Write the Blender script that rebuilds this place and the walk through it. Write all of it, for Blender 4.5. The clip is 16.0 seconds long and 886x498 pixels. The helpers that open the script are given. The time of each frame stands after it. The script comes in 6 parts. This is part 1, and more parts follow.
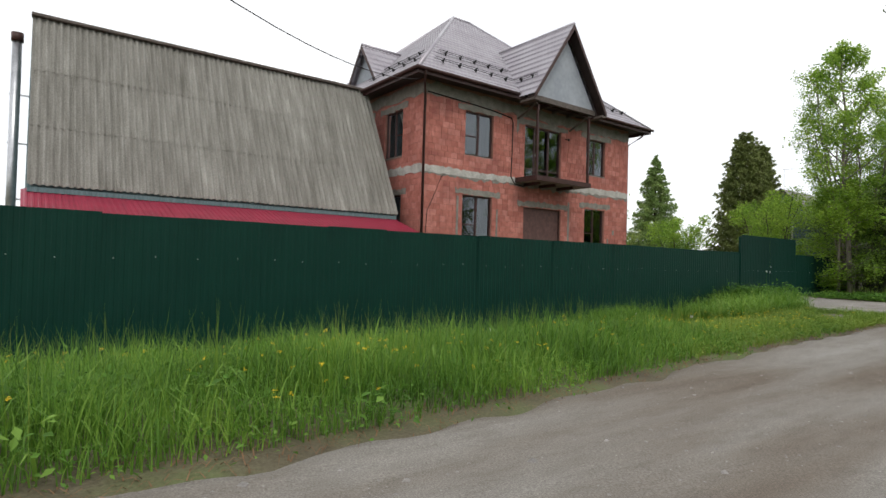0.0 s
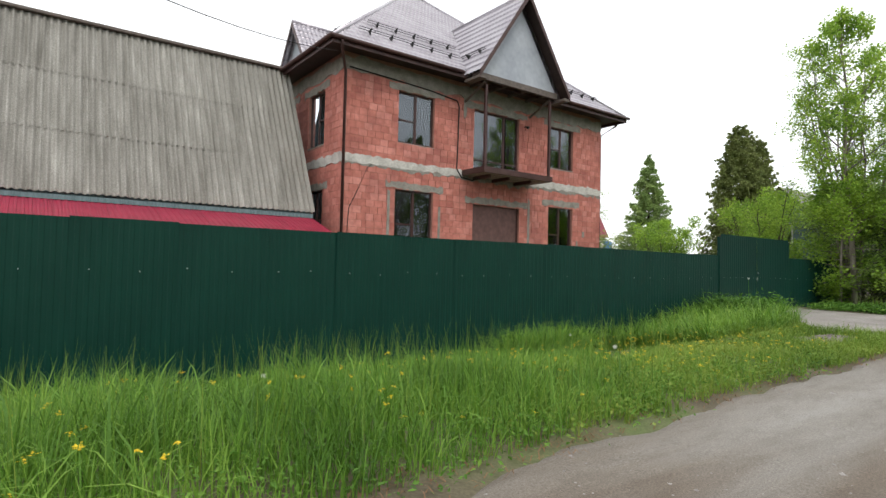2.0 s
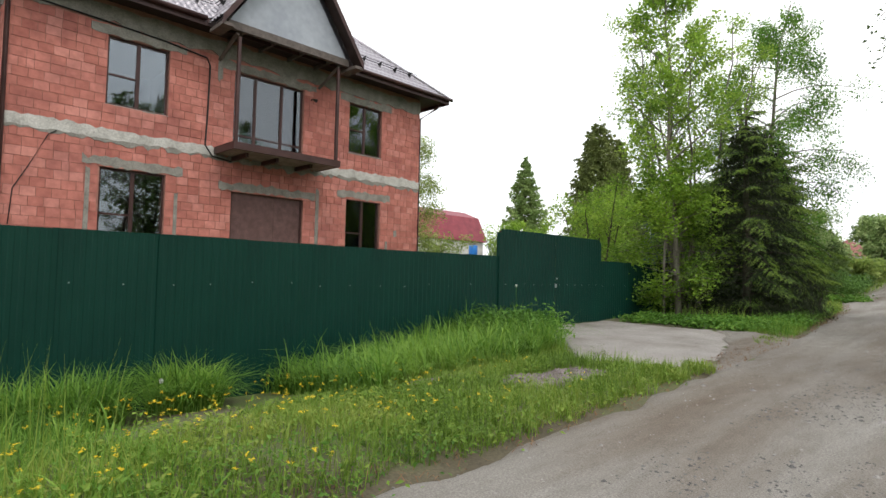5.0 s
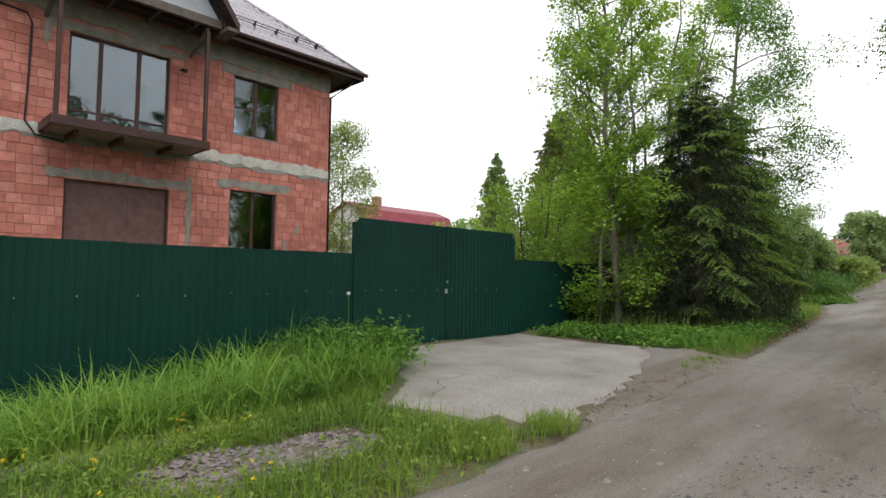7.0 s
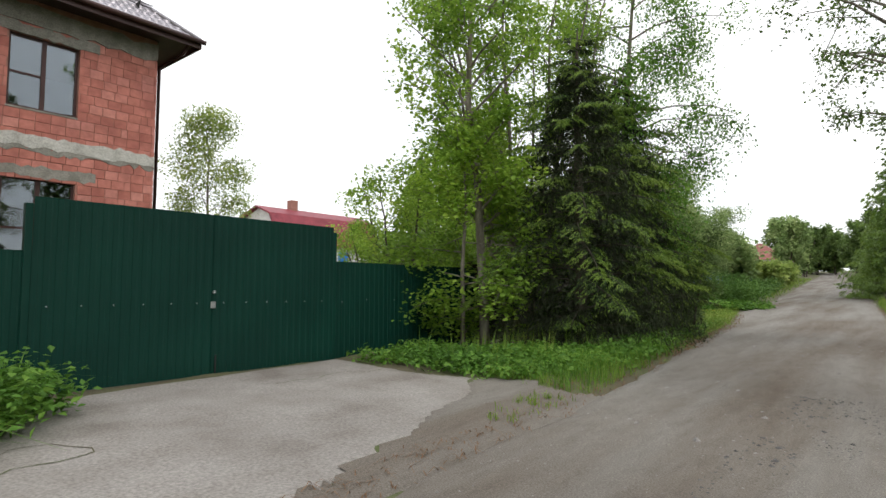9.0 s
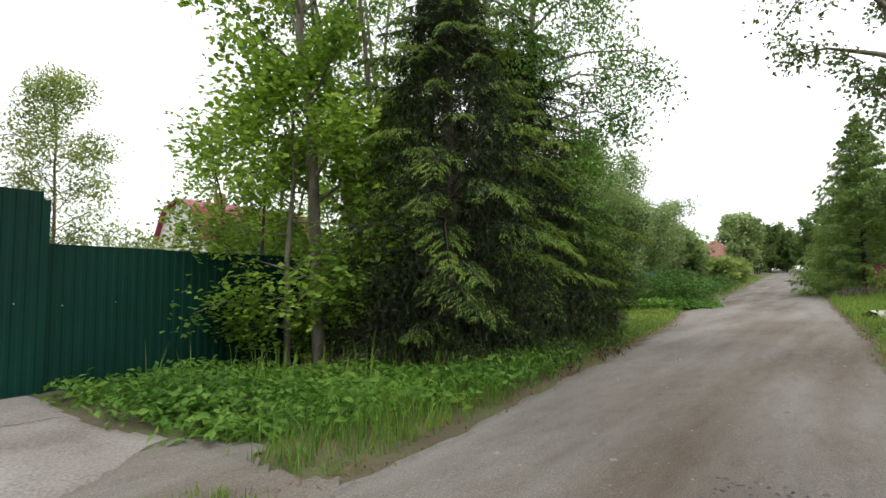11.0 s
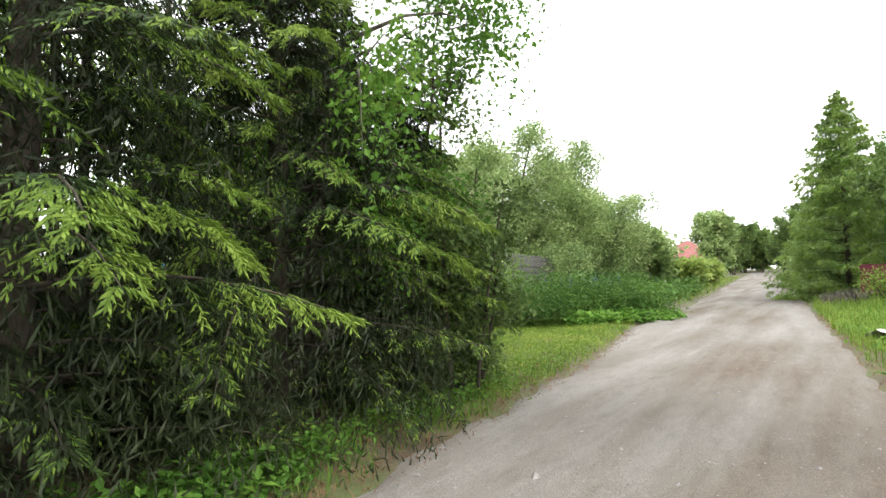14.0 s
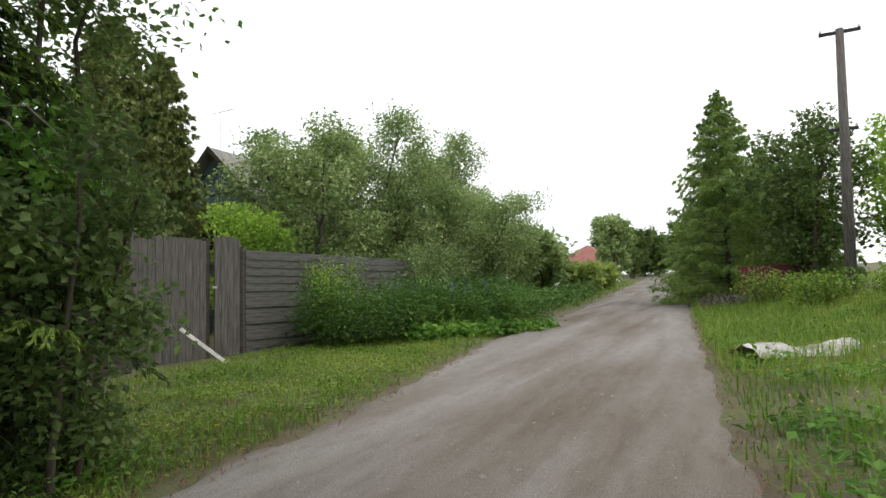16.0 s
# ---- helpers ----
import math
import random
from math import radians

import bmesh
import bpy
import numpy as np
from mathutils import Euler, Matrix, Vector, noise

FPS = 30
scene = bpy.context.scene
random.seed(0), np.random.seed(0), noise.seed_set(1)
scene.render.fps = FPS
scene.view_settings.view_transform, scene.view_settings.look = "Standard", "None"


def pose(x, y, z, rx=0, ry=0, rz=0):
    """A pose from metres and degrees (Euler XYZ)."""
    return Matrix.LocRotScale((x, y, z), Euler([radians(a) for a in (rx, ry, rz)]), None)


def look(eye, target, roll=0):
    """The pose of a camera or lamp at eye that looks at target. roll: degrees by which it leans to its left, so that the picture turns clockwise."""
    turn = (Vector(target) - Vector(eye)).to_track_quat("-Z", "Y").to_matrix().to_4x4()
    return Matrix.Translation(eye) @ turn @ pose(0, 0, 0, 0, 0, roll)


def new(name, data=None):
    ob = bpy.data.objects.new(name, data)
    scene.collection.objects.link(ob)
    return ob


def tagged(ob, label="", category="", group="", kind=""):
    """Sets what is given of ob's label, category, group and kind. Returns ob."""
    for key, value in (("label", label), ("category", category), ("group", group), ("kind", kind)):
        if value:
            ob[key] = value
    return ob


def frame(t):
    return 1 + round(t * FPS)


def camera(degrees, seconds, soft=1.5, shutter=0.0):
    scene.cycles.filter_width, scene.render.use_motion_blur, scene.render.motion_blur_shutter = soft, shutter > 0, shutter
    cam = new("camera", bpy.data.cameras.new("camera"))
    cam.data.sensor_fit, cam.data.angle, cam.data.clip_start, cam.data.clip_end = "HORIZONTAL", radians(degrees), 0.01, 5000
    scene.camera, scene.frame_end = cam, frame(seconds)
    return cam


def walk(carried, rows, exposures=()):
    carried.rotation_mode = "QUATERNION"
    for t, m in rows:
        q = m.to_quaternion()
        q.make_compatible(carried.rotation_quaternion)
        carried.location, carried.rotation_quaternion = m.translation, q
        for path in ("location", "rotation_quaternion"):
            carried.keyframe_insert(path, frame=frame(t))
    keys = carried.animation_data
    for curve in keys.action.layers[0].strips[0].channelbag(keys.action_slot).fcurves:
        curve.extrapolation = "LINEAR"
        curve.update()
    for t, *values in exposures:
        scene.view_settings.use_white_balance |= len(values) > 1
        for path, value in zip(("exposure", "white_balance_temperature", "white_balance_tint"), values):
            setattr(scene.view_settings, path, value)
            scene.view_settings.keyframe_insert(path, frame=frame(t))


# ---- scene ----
cam = camera(76.1, 16.0)
PATH = [
    (0, (-0.885, -1.314, 1.214), (0.319, 0.282, 1.253), 1.6),
    (0.5, (0.026, -0.912, 1.197), (1.157, 0.737, 1.237), 1.5),
    (1, (1.015, -0.554, 1.167), (2.138, 1.101, 1.215), 1.4),
    (1.5, (2.012, -0.312, 1.175), (3.176, 1.313, 1.234), 1.3),
    (2, (3.039, -0.204, 1.26), (4.228, 1.403, 1.321), 1.4),
    (2.5, (4.029, -0.122, 1.299), (5.258, 1.454, 1.366), 1.3),
    (3, (5.057, -0.056, 1.304), (6.31, 1.502, 1.376), 1.3),
    (3.5, (6.026, 0.038, 1.313), (7.359, 1.526, 1.397), 1.2),
    (4, (7.007, 0.071, 1.32), (8.382, 1.521, 1.407), 1.3),
    (4.5, (7.94, 0.053, 1.316), (9.355, 1.463, 1.412), 1.1),
    (4.7, (8.329, 0.053, 1.312), (9.746, 1.462, 1.402), 1.3),
    (6.8, (12.416, 0.311, 1.401), (13.842, 1.709, 1.503), 1.0),
    (7, (12.782, 0.312, 1.371), (14.214, 1.704, 1.472), 0.8),
    (7.5, (13.67, 0.344, 1.347), (15.111, 1.727, 1.454), 0.7),
    (8, (14.654, 0.363, 1.33), (16.132, 1.707, 1.439), 0.7),
    (8.2, (15.015, 0.393, 1.365), (16.514, 1.711, 1.479), 0.6),
    (10.3, (18.943, 0.621, 1.328), (20.526, 1.835, 1.467), -0.1),
    (10.5, (19.295, 0.661, 1.296), (20.889, 1.863, 1.428), -0.0),
    (11, (20.187, 0.716, 1.298), (21.809, 1.877, 1.432), -0.2),
    (11.5, (21.09, 0.804, 1.321), (22.718, 1.957, 1.457), -0.2),
    (12, (21.965, 0.847, 1.347), (23.607, 1.979, 1.488), -0.4),
    (12.5, (22.857, 0.928, 1.357), (24.501, 2.058, 1.502), -0.5),
    (13, (23.713, 0.954, 1.385), (25.366, 2.07, 1.536), -0.7),
    (13.5, (24.598, 1.044, 1.408), (26.252, 2.157, 1.561), -0.8),
    (14, (25.413, 1.079, 1.5), (27.072, 2.187, 1.647), -1.0),
    (14.5, (26.362, 1.117, 1.511), (28.02, 2.225, 1.661), -1.0),
    (15, (27.242, 1.045, 1.527), (28.917, 2.125, 1.681), -1.1),
    (15.5, (28.116, 0.933, 1.526), (29.812, 1.982, 1.682), -1.1),
    (16, (28.956, 0.61, 1.524), (30.755, 1.47, 1.686), -1.8),
]
# the clip's camera opens up under the trees and closes again on the open road
EXPOSURE = [(0, 0.1), (1, 0.37), (2, 0.53), (4.5, 0.48), (6, 0.42), (7, 0.32), (8, 0.32), (10.5, 0.38), (11.5, 0.62), (12.5, 1.1), (13.5, 1.32), (14.5, 1.38), (15, 1.24), (15.5, 0.92), (16, 0.36)]
walk(cam, [(t, look(eye, target, roll)) for t, eye, target, roll in PATH], EXPOSURE)

# ---- light: bright overcast ----
SUN_EL, SUN_AZ = radians(52), radians(200)
world = bpy.data.worlds.new("overcast_sky")
scene.world = world
world.use_nodes = True
wn, wl = world.node_tree.nodes, world.node_tree.links
wn.clear()
w_out = wn.new("ShaderNodeOutputWorld")
w_bg = wn.new("ShaderNodeBackground")
w_sky = wn.new("ShaderNodeTexSky")
w_sky.sky_type, w_sky.sun_disc = "NISHITA", False
w_sky.sun_elevation, w_sky.sun_rotation = SUN_EL, SUN_AZ
w_sky.air_density, w_sky.dust_density = 1.0, 3.0
w_scale = wn.new("ShaderNodeMix")
w_scale.data_type, w_scale.blend_type = "RGBA", "MULTIPLY"
w_scale.inputs["Factor"].default_value = 1.0
w_scale.inputs["B"].default_value = (0.13, 0.13, 0.13, 1)
w_cloud = wn.new("ShaderNodeTexNoise")
w_cloud.inputs["Scale"].default_value, w_cloud.inputs["Detail"].default_value = 2.2, 5
w_ramp = wn.new("ShaderNodeValToRGB")
w_ramp.color_ramp.elements[0].position, w_ramp.color_ramp.elements[0].color = 0.3, (0.93, 0.95, 0.99, 1)
w_ramp.color_ramp.elements[1].position, w_ramp.color_ramp.elements[1].color = 0.62, (1.12, 1.12, 1.12, 1)
w_mix = wn.new("ShaderNodeMix")
w_mix.data_type = "RGBA"
w_mix.inputs["Factor"].default_value = 0.9
w_bg.inputs["Strength"].default_value = 1.1
wl.new(w_sky.outputs[0], w_scale.inputs["A"])
wl.new(w_scale.outputs["Result"], w_mix.inputs["A"])
wl.new(w_cloud.outputs["Fac"], w_ramp.inputs[0])
wl.new(w_ramp.outputs[0], w_mix.inputs["B"])
wl.new(w_mix.outputs["Result"], w_bg.inputs["Color"])
wl.new(w_bg.outputs[0], w_out.inputs[0])
sun_data = bpy.data.lights.new("sun", "SUN")
sun_data.energy, sun_data.angle, sun_data.color = 0.8, radians(25), (1.0, 0.96, 0.9)
sun = new("sun", sun_data)
sun.matrix_world = look((10 * math.sin(SUN_AZ) * math.cos(SUN_EL), 10 * math.cos(SUN_AZ) * math.cos(SUN_EL), 10 * math.sin(SUN_EL)), (0, 0, 0))


# ---- materials ----
def shader(name, rough=0.8, metal=0.0):
    m = bpy.data.materials.new(name)
    m.use_nodes = True
    b = m.node_tree.nodes["Principled BSDF"]
    b.inputs["Roughness"].default_value, b.inputs["Metallic"].default_value = rough, metal
    return m, m.node_tree.nodes, m.node_tree.links, b


def ramp_node(n, stops):
    r = n.new("ShaderNodeValToRGB")
    e = r.color_ramp.elements
    while len(e) < len(stops):
        e.new(0.5)
    for i, (p, c) in enumerate(stops):
        e[i].position, e[i].color = p, (*c, 1)
    return r


def noisy(name, stops, scale=4.0, detail=6, rough=0.85, metal=0.0, bump=0.3, fine=60.0, stretch=(1, 1, 1), speck=0.25, spec=0.3):
    """Two scales of colour noise and fine relief; object coordinates in metres."""
    m, n, l, b = shader(name, rough, metal)
    b.inputs["Specular IOR Level"].default_value = spec
    tc = n.new("ShaderNodeTexCoord")
    mp = n.new("ShaderNodeMapping")
    mp.inputs["Scale"].default_value = stretch
    l.new(tc.outputs["Object"], mp.inputs[0])
    a = n.new("ShaderNodeTexNoise")
    a.inputs["Scale"].default_value, a.inputs["Detail"].default_value = scale, detail
    f = n.new("ShaderNodeTexNoise")
    f.inputs["Scale"].default_value, f.inputs["Detail"].default_value = fine, 3
    for t in (a, f):
        l.new(mp.outputs[0], t.inputs["Vector"])
    r = ramp_node(n, stops)
    l.new(a.outputs["Fac"], r.inputs[0])
    r2 = ramp_node(n, [(0.3, (1 - speck,) * 3), (0.7, (1 + speck * 0.6,) * 3)])
    l.new(f.outputs["Fac"], r2.inputs[0])
    mx = n.new("ShaderNodeMix")
    mx.data_type, mx.blend_type = "RGBA", "MULTIPLY"
    mx.inputs["Factor"].default_value = 1
    l.new(r.outputs[0], mx.inputs["A"])
    l.new(r2.outputs[0], mx.inputs["B"])
    l.new(mx.outputs["Result"], b.inputs["Base Color"])
    bp = n.new("ShaderNodeBump")
    bp.inputs["Strength"].default_value, bp.inputs["Distance"].default_value = bump, 0.01
    l.new(f.outputs["Fac"], bp.inputs["Height"])
    l.new(bp.outputs[0], b.inputs["Normal"])
    return m


def foliage(name, stops, through_light=0.45, rough=0.55, patch=0.6):
    """Leaf or blade: each island its own tone, light passes through."""
    m, n, l, b = shader(name, rough)
    b.inputs["Specular IOR Level"].default_value = 0.25
    g = n.new("ShaderNodeNewGeometry")
    tc = n.new("ShaderNodeTexCoord")
    ns = n.new("ShaderNodeTexNoise")
    ns.inputs["Scale"].default_value = patch
    l.new(tc.outputs["Object"], ns.inputs["Vector"])
    ad = n.new("ShaderNodeMath")
    ad.operation = "MULTIPLY_ADD"
    l.new(g.outputs["Random Per Island"], ad.inputs[0])
    ad.inputs[1].default_value = 0.55
    sc = n.new("ShaderNodeMath")
    sc.operation = "MULTIPLY_ADD"
    l.new(ns.outputs["Fac"], sc.inputs[0])
    sc.inputs[1].default_value, sc.inputs[2].default_value = 1.3, -0.42
    l.new(sc.outputs[0], ad.inputs[2])
    r = ramp_node(n, stops)
    l.new(ad.outputs[0], r.inputs[0])
    l.new(r.outputs[0], b.inputs["Base Color"])
    t = n.new("ShaderNodeBsdfTranslucent")
    l.new(r.outputs[0], t.inputs["Color"])
    mx = n.new("ShaderNodeMixShader")
    mx.inputs[0].default_value = through_light
    l.new(b.outputs[0], mx.inputs[1])
    l.new(t.outputs[0], mx.inputs[2])
    l.new(mx.outputs[0], n["Material Output"].inputs["Surface"])
    return m


M_GRASS = foliage("grass_blade", [(0.1, (0.0523, 0.126, 0.0172)), (0.45, (0.128, 0.267, 0.0343)), (0.85, (0.254, 0.407, 0.0644))], 0.4)
M_LAWN = foliage("short_grass", [(0.1, (0.0845, 0.155, 0.0207)), (0.5, (0.181, 0.297, 0.0403)), (0.9, (0.29, 0.347, 0.069))], 0.35)
M_HERB = foliage("herb_leaf", [(0.1, (0.055, 0.13, 0.02)), (0.5, (0.118, 0.26, 0.037)), (0.9, (0.225, 0.385, 0.062))], 0.4)
M_DARKHERB = foliage("dark_herb_leaf", [(0.1, (0.0469, 0.103, 0.0234)), (0.5, (0.086, 0.179, 0.0372)), (0.9, (0.156, 0.275, 0.0531))], 0.35)
M_MAPLE = foliage("maple_leaf", [(0.1, (0.115, 0.215, 0.032)), (0.5, (0.25, 0.41, 0.055)), (0.9, (0.43, 0.59, 0.088))], 0.5)
M_BIRCH = foliage("birch_leaf", [(0.1, (0.141, 0.206, 0.0513)), (0.5, (0.263, 0.354, 0.0854)), (0.9, (0.444, 0.522, 0.153))], 0.5)
M_APPLE = foliage("apple_leaf", [(0.1, (0.135, 0.2, 0.073)), (0.5, (0.245, 0.35, 0.122)), (0.9, (0.45, 0.53, 0.235))], 0.4)
M_DARKLEAF = foliage("dark_leaf", [(0.1, (0.0675, 0.11, 0.0338)), (0.5, (0.118, 0.186, 0.0506)), (0.9, (0.203, 0.288, 0.0844))], 0.4)
M_NEEDLE = foliage("spruce_needle", [(0.1, (0.029, 0.056, 0.017)), (0.5, (0.054, 0.098, 0.026)), (0.9, (0.096, 0.148, 0.042))], 0.15)
M_SHOOT = foliage("spruce_shoot", [(0.1, (0.125, 0.215, 0.037)), (0.5, (0.21, 0.325, 0.05)), (0.9, (0.33, 0.45, 0.088))], 0.3)
# Lighter, greyer spruce green: distance haze is mixed into the needle colour.
M_FARNEEDLE = foliage("hazed_spruce_needle", [(0.1, (0.16, 0.25, 0.085)), (0.5, (0.27, 0.39, 0.13)), (0.9, (0.42, 0.53, 0.2))], 0.3)
# Near-black needles: the gloom inside the crown is put into this colour.
M_INNER_SHADE = foliage("inner_shade_needle", [(0.1, (0.016, 0.024, 0.0096)), (0.5, (0.028, 0.04, 0.0144)), (0.9, (0.044, 0.056, 0.0224))], 0.1)
M_CEDAR = foliage("olive_needle", [(0.1, (0.117, 0.152, 0.0512)), (0.5, (0.209, 0.256, 0.0814)), (0.9, (0.325, 0.372, 0.14))], 0.2)
M_YELLOW = foliage("yellow_petal", [(0.1, (0.7, 0.5, 0.02)), (0.9, (0.85, 0.65, 0.04))], 0.3)
M_BLUE = foliage("lupin_petal", [(0.1, (0.12, 0.16, 0.5)), (0.9, (0.25, 0.3, 0.65))], 0.3)
M_WHITE = foliage("white_fluff", [(0.1, (0.7, 0.7, 0.66)), (0.9, (0.85, 0.85, 0.8))], 0.3)
M_BARK = noisy("grey_bark", [(0.3, (0.121, 0.101, 0.081)), (0.6, (0.257, 0.23, 0.189)), (0.8, (0.378, 0.365, 0.324))], 8, stretch=(1, 1, 0.3), bump=0.6)
M_DARKBARK = noisy("dark_bark", [(0.3, (0.05, 0.04, 0.03)), (0.7, (0.12, 0.1, 0.08))], 10, stretch=(1, 1, 0.3), bump=0.6)
M_SOIL = noisy("soil", [(0.25, (0.075, 0.06, 0.042)), (0.45, (0.12, 0.105, 0.065)), (0.65, (0.11, 0.14, 0.05))], 0.9, bump=0.8, fine=40)
M_STONES = noisy("road_stone", [(0.3, (0.18, 0.17, 0.16)), (0.7, (0.36, 0.34, 0.32))], 9)
M_DARKSTONE = noisy("dark_gravel", [(0.3, (0.07, 0.068, 0.066)), (0.7, (0.17, 0.165, 0.16))], 9)
M_SLAB = noisy("worn_concrete", [(0.28, (0.214, 0.19, 0.17)), (0.42, (0.272, 0.249, 0.226)), (0.55, (0.304, 0.281, 0.258)), (0.75, (0.349, 0.326, 0.304))], 1.9, detail=12, bump=0.7, fine=55, speck=0.3, stretch=(0.837, 0.721, 0.828))
M_GREY = noisy("cement", [(0.3, (0.19, 0.18, 0.155)), (0.7, (0.31, 0.295, 0.26))], 3.5, bump=0.6, fine=35)
M_BAND = noisy("pale_concrete", [(0.3, (0.36, 0.345, 0.31)), (0.55, (0.52, 0.51, 0.47)), (0.8, (0.62, 0.6, 0.56))], 2.6, bump=0.5, fine=30)
M_MORTAR = noisy("mortar", [(0.3, (0.28, 0.13, 0.1)), (0.7, (0.38, 0.2, 0.16))], 4, bump=0.5)
M_GREEN = noisy("green_steel", [(0.3, (0.0015, 0.0269, 0.019)), (0.7, (0.003, 0.0386, 0.0267))], 0.8, rough=0.5, bump=0.03, speck=0.06, spec=0.18)
M_RED = noisy("crimson_steel", [(0.3, (0.22, 0.012, 0.035)), (0.7, (0.32, 0.022, 0.055))], 1.5, rough=0.4, bump=0.05, speck=0.08, spec=0.5)
# Dark brown tile lightened to grey: part of the sky's sheen is base colour.
M_TILE = noisy("sky_sheen_steel_tile", [(0.3, (0.298, 0.274, 0.301)), (0.7, (0.384, 0.363, 0.393))], 1.2, rough=0.32, metal=0.6, bump=0.04, speck=0.1, spec=0.8)
M_BROWN = noisy("brown_trim", [(0.3, (0.042, 0.02, 0.018)), (0.7, (0.07, 0.034, 0.03))], 2.5, rough=0.45, bump=0.05, speck=0.1)
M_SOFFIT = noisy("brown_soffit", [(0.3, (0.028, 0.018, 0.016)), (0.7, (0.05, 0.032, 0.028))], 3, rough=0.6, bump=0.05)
M_ASH = noisy("weathered_fascia", [(0.3, (0.09, 0.075, 0.066)), (0.7, (0.15, 0.125, 0.11))], 6, rough=0.7)
M_GABLE = noisy("grey_membrane", [(0.3, (0.3, 0.33, 0.37)), (0.7, (0.4, 0.43, 0.47))], 1.1, rough=0.6, bump=0.2, fine=6, speck=0.08)
M_STEEL = noisy("galvanised_steel", [(0.3, (0.45, 0.46, 0.48)), (0.7, (0.62, 0.63, 0.65))], 5, rough=0.3, metal=0.9, bump=0.05)
M_DOOR = noisy("brown_board", [(0.3, (0.11, 0.06, 0.055)), (0.7, (0.17, 0.095, 0.085))], 6, rough=0.6, bump=0.2)
M_BLACK = noisy("black_steel", [(0.3, (0.012, 0.012, 0.012)), (0.7, (0.025, 0.025, 0.025))], 5, rough=0.5)
M_CABLE = noisy("black_cable", [(0.3, (0.015, 0.015, 0.016)), (0.7, (0.03, 0.03, 0.03))], 5, rough=0.6)
# Room plaster in a dark tone: the unlit interior is put into the colour.
M_ROOM = noisy("shade_toned_plaster", [(0.3, (0.12, 0.11, 0.1)), (0.7, (0.2, 0.185, 0.17))], 2)
M_OLDWOOD = noisy("weathered_wood", [(0.3, (0.068, 0.0612, 0.0544)), (0.55, (0.129, 0.119, 0.109)), (0.8, (0.197, 0.187, 0.177))], 5, stretch=(6, 6, 0.5), bump=0.6)
M_OLDWOOD_H = noisy("weathered_wood_long", [(0.3, (0.0558, 0.0516, 0.0469)), (0.55, (0.112, 0.11, 0.1)), (0.8, (0.167, 0.164, 0.154))], 5, stretch=(0.5, 6, 6), bump=0.6)
M_DARKWOOD = noisy("dark_wood", [(0.3, (0.03, 0.025, 0.02)), (0.7, (0.075, 0.06, 0.05))], 5, stretch=(0.6, 5, 5), bump=0.5)
M_PLASTER = noisy("white_plaster", [(0.3, (0.62, 0.6, 0.58)), (0.7, (0.78, 0.77, 0.74))], 2, bump=0.1)
M_ROSE = noisy("rose_roof", [(0.3, (0.2, 0.03, 0.045)), (0.7, (0.3, 0.055, 0.07))], 1.5, rough=0.5, bump=0.1)
M_ROSE2 = noisy("brick_red_roof", [(0.3, (0.22, 0.08, 0.07)), (0.7, (0.31, 0.12, 0.1))], 1.5, rough=0.6)
M_WHITEPVC = noisy("white_pvc", [(0.3, (0.7, 0.7, 0.7)), (0.7, (0.8, 0.8, 0.8))], 2, rough=0.4, bump=0.02)
M_BLUETANK = noisy("blue_plastic", [(0.3, (0.01, 0.12, 0.42)), (0.7, (0.02, 0.19, 0.55))], 2, rough=0.4)
M_TARP = noisy("dirty_white_sheet", [(0.3, (0.3, 0.28, 0.25)), (0.6, (0.52, 0.5, 0.47)), (0.8, (0.68, 0.66, 0.63))], 4, bump=0.5, fine=20)
M_MAROON = noisy("maroon_steel", [(0.3, (0.11, 0.014, 0.03)), (0.7, (0.18, 0.03, 0.05))], 2, rough=0.5)
M_TEAL = noisy("faded_teal_paint", [(0.3, (0.1, 0.16, 0.17)), (0.7, (0.18, 0.26, 0.27))], 6, stretch=(4, 4, 0.6))
M_GRAVEL = noisy("mauve_gravel", [(0.3, (0.14, 0.115, 0.11)), (0.7, (0.28, 0.24, 0.235))], 22, bump=1.0, fine=45)
M_STRAW = noisy("dry_litter", [(0.3, (0.132, 0.0723, 0.0375)), (0.7, (0.264, 0.153, 0.0825))], 9, bump=0.6)


def make_glass():
    m, n, l, b = shader("window_glass", 0.02)
    n.remove(b)
    tr = n.new("ShaderNodeBsdfTransparent")
    tr.inputs[0].default_value = (0.72, 0.75, 0.75, 1)
    gl = n.new("ShaderNodeBsdfGlossy")
    gl.inputs["Roughness"].default_value = 0.01
    gl.inputs["Color"].default_value = (0.8, 0.88, 0.95, 1)
    fr = n.new("ShaderNodeFresnel")
    fr.inputs["IOR"].default_value = 2.1
    tc = n.new("ShaderNodeTexCoord")
    ns = n.new("ShaderNodeTexNoise")
    ns.inputs["Scale"].default_value = 1.2
    bp = n.new("ShaderNodeBump")
    bp.inputs["Strength"].default_value, bp.inputs["Distance"].default_value = 0.08, 0.02
    l.new(tc.outputs["Object"], ns.inputs["Vector"])
    l.new(ns.outputs["Fac"], bp.inputs["Height"])
    l.new(bp.outputs[0], gl.inputs["Normal"])
    mx = n.new("ShaderNodeMixShader")
    l.new(fr.outputs[0], mx.inputs[0])
    l.new(tr.outputs[0], mx.inputs[1])
    l.new(gl.outputs[0], mx.inputs[2])
    l.new(mx.outputs[0], n["Material Output"].inputs["Surface"])
    return m


M_GLASS = make_glass()


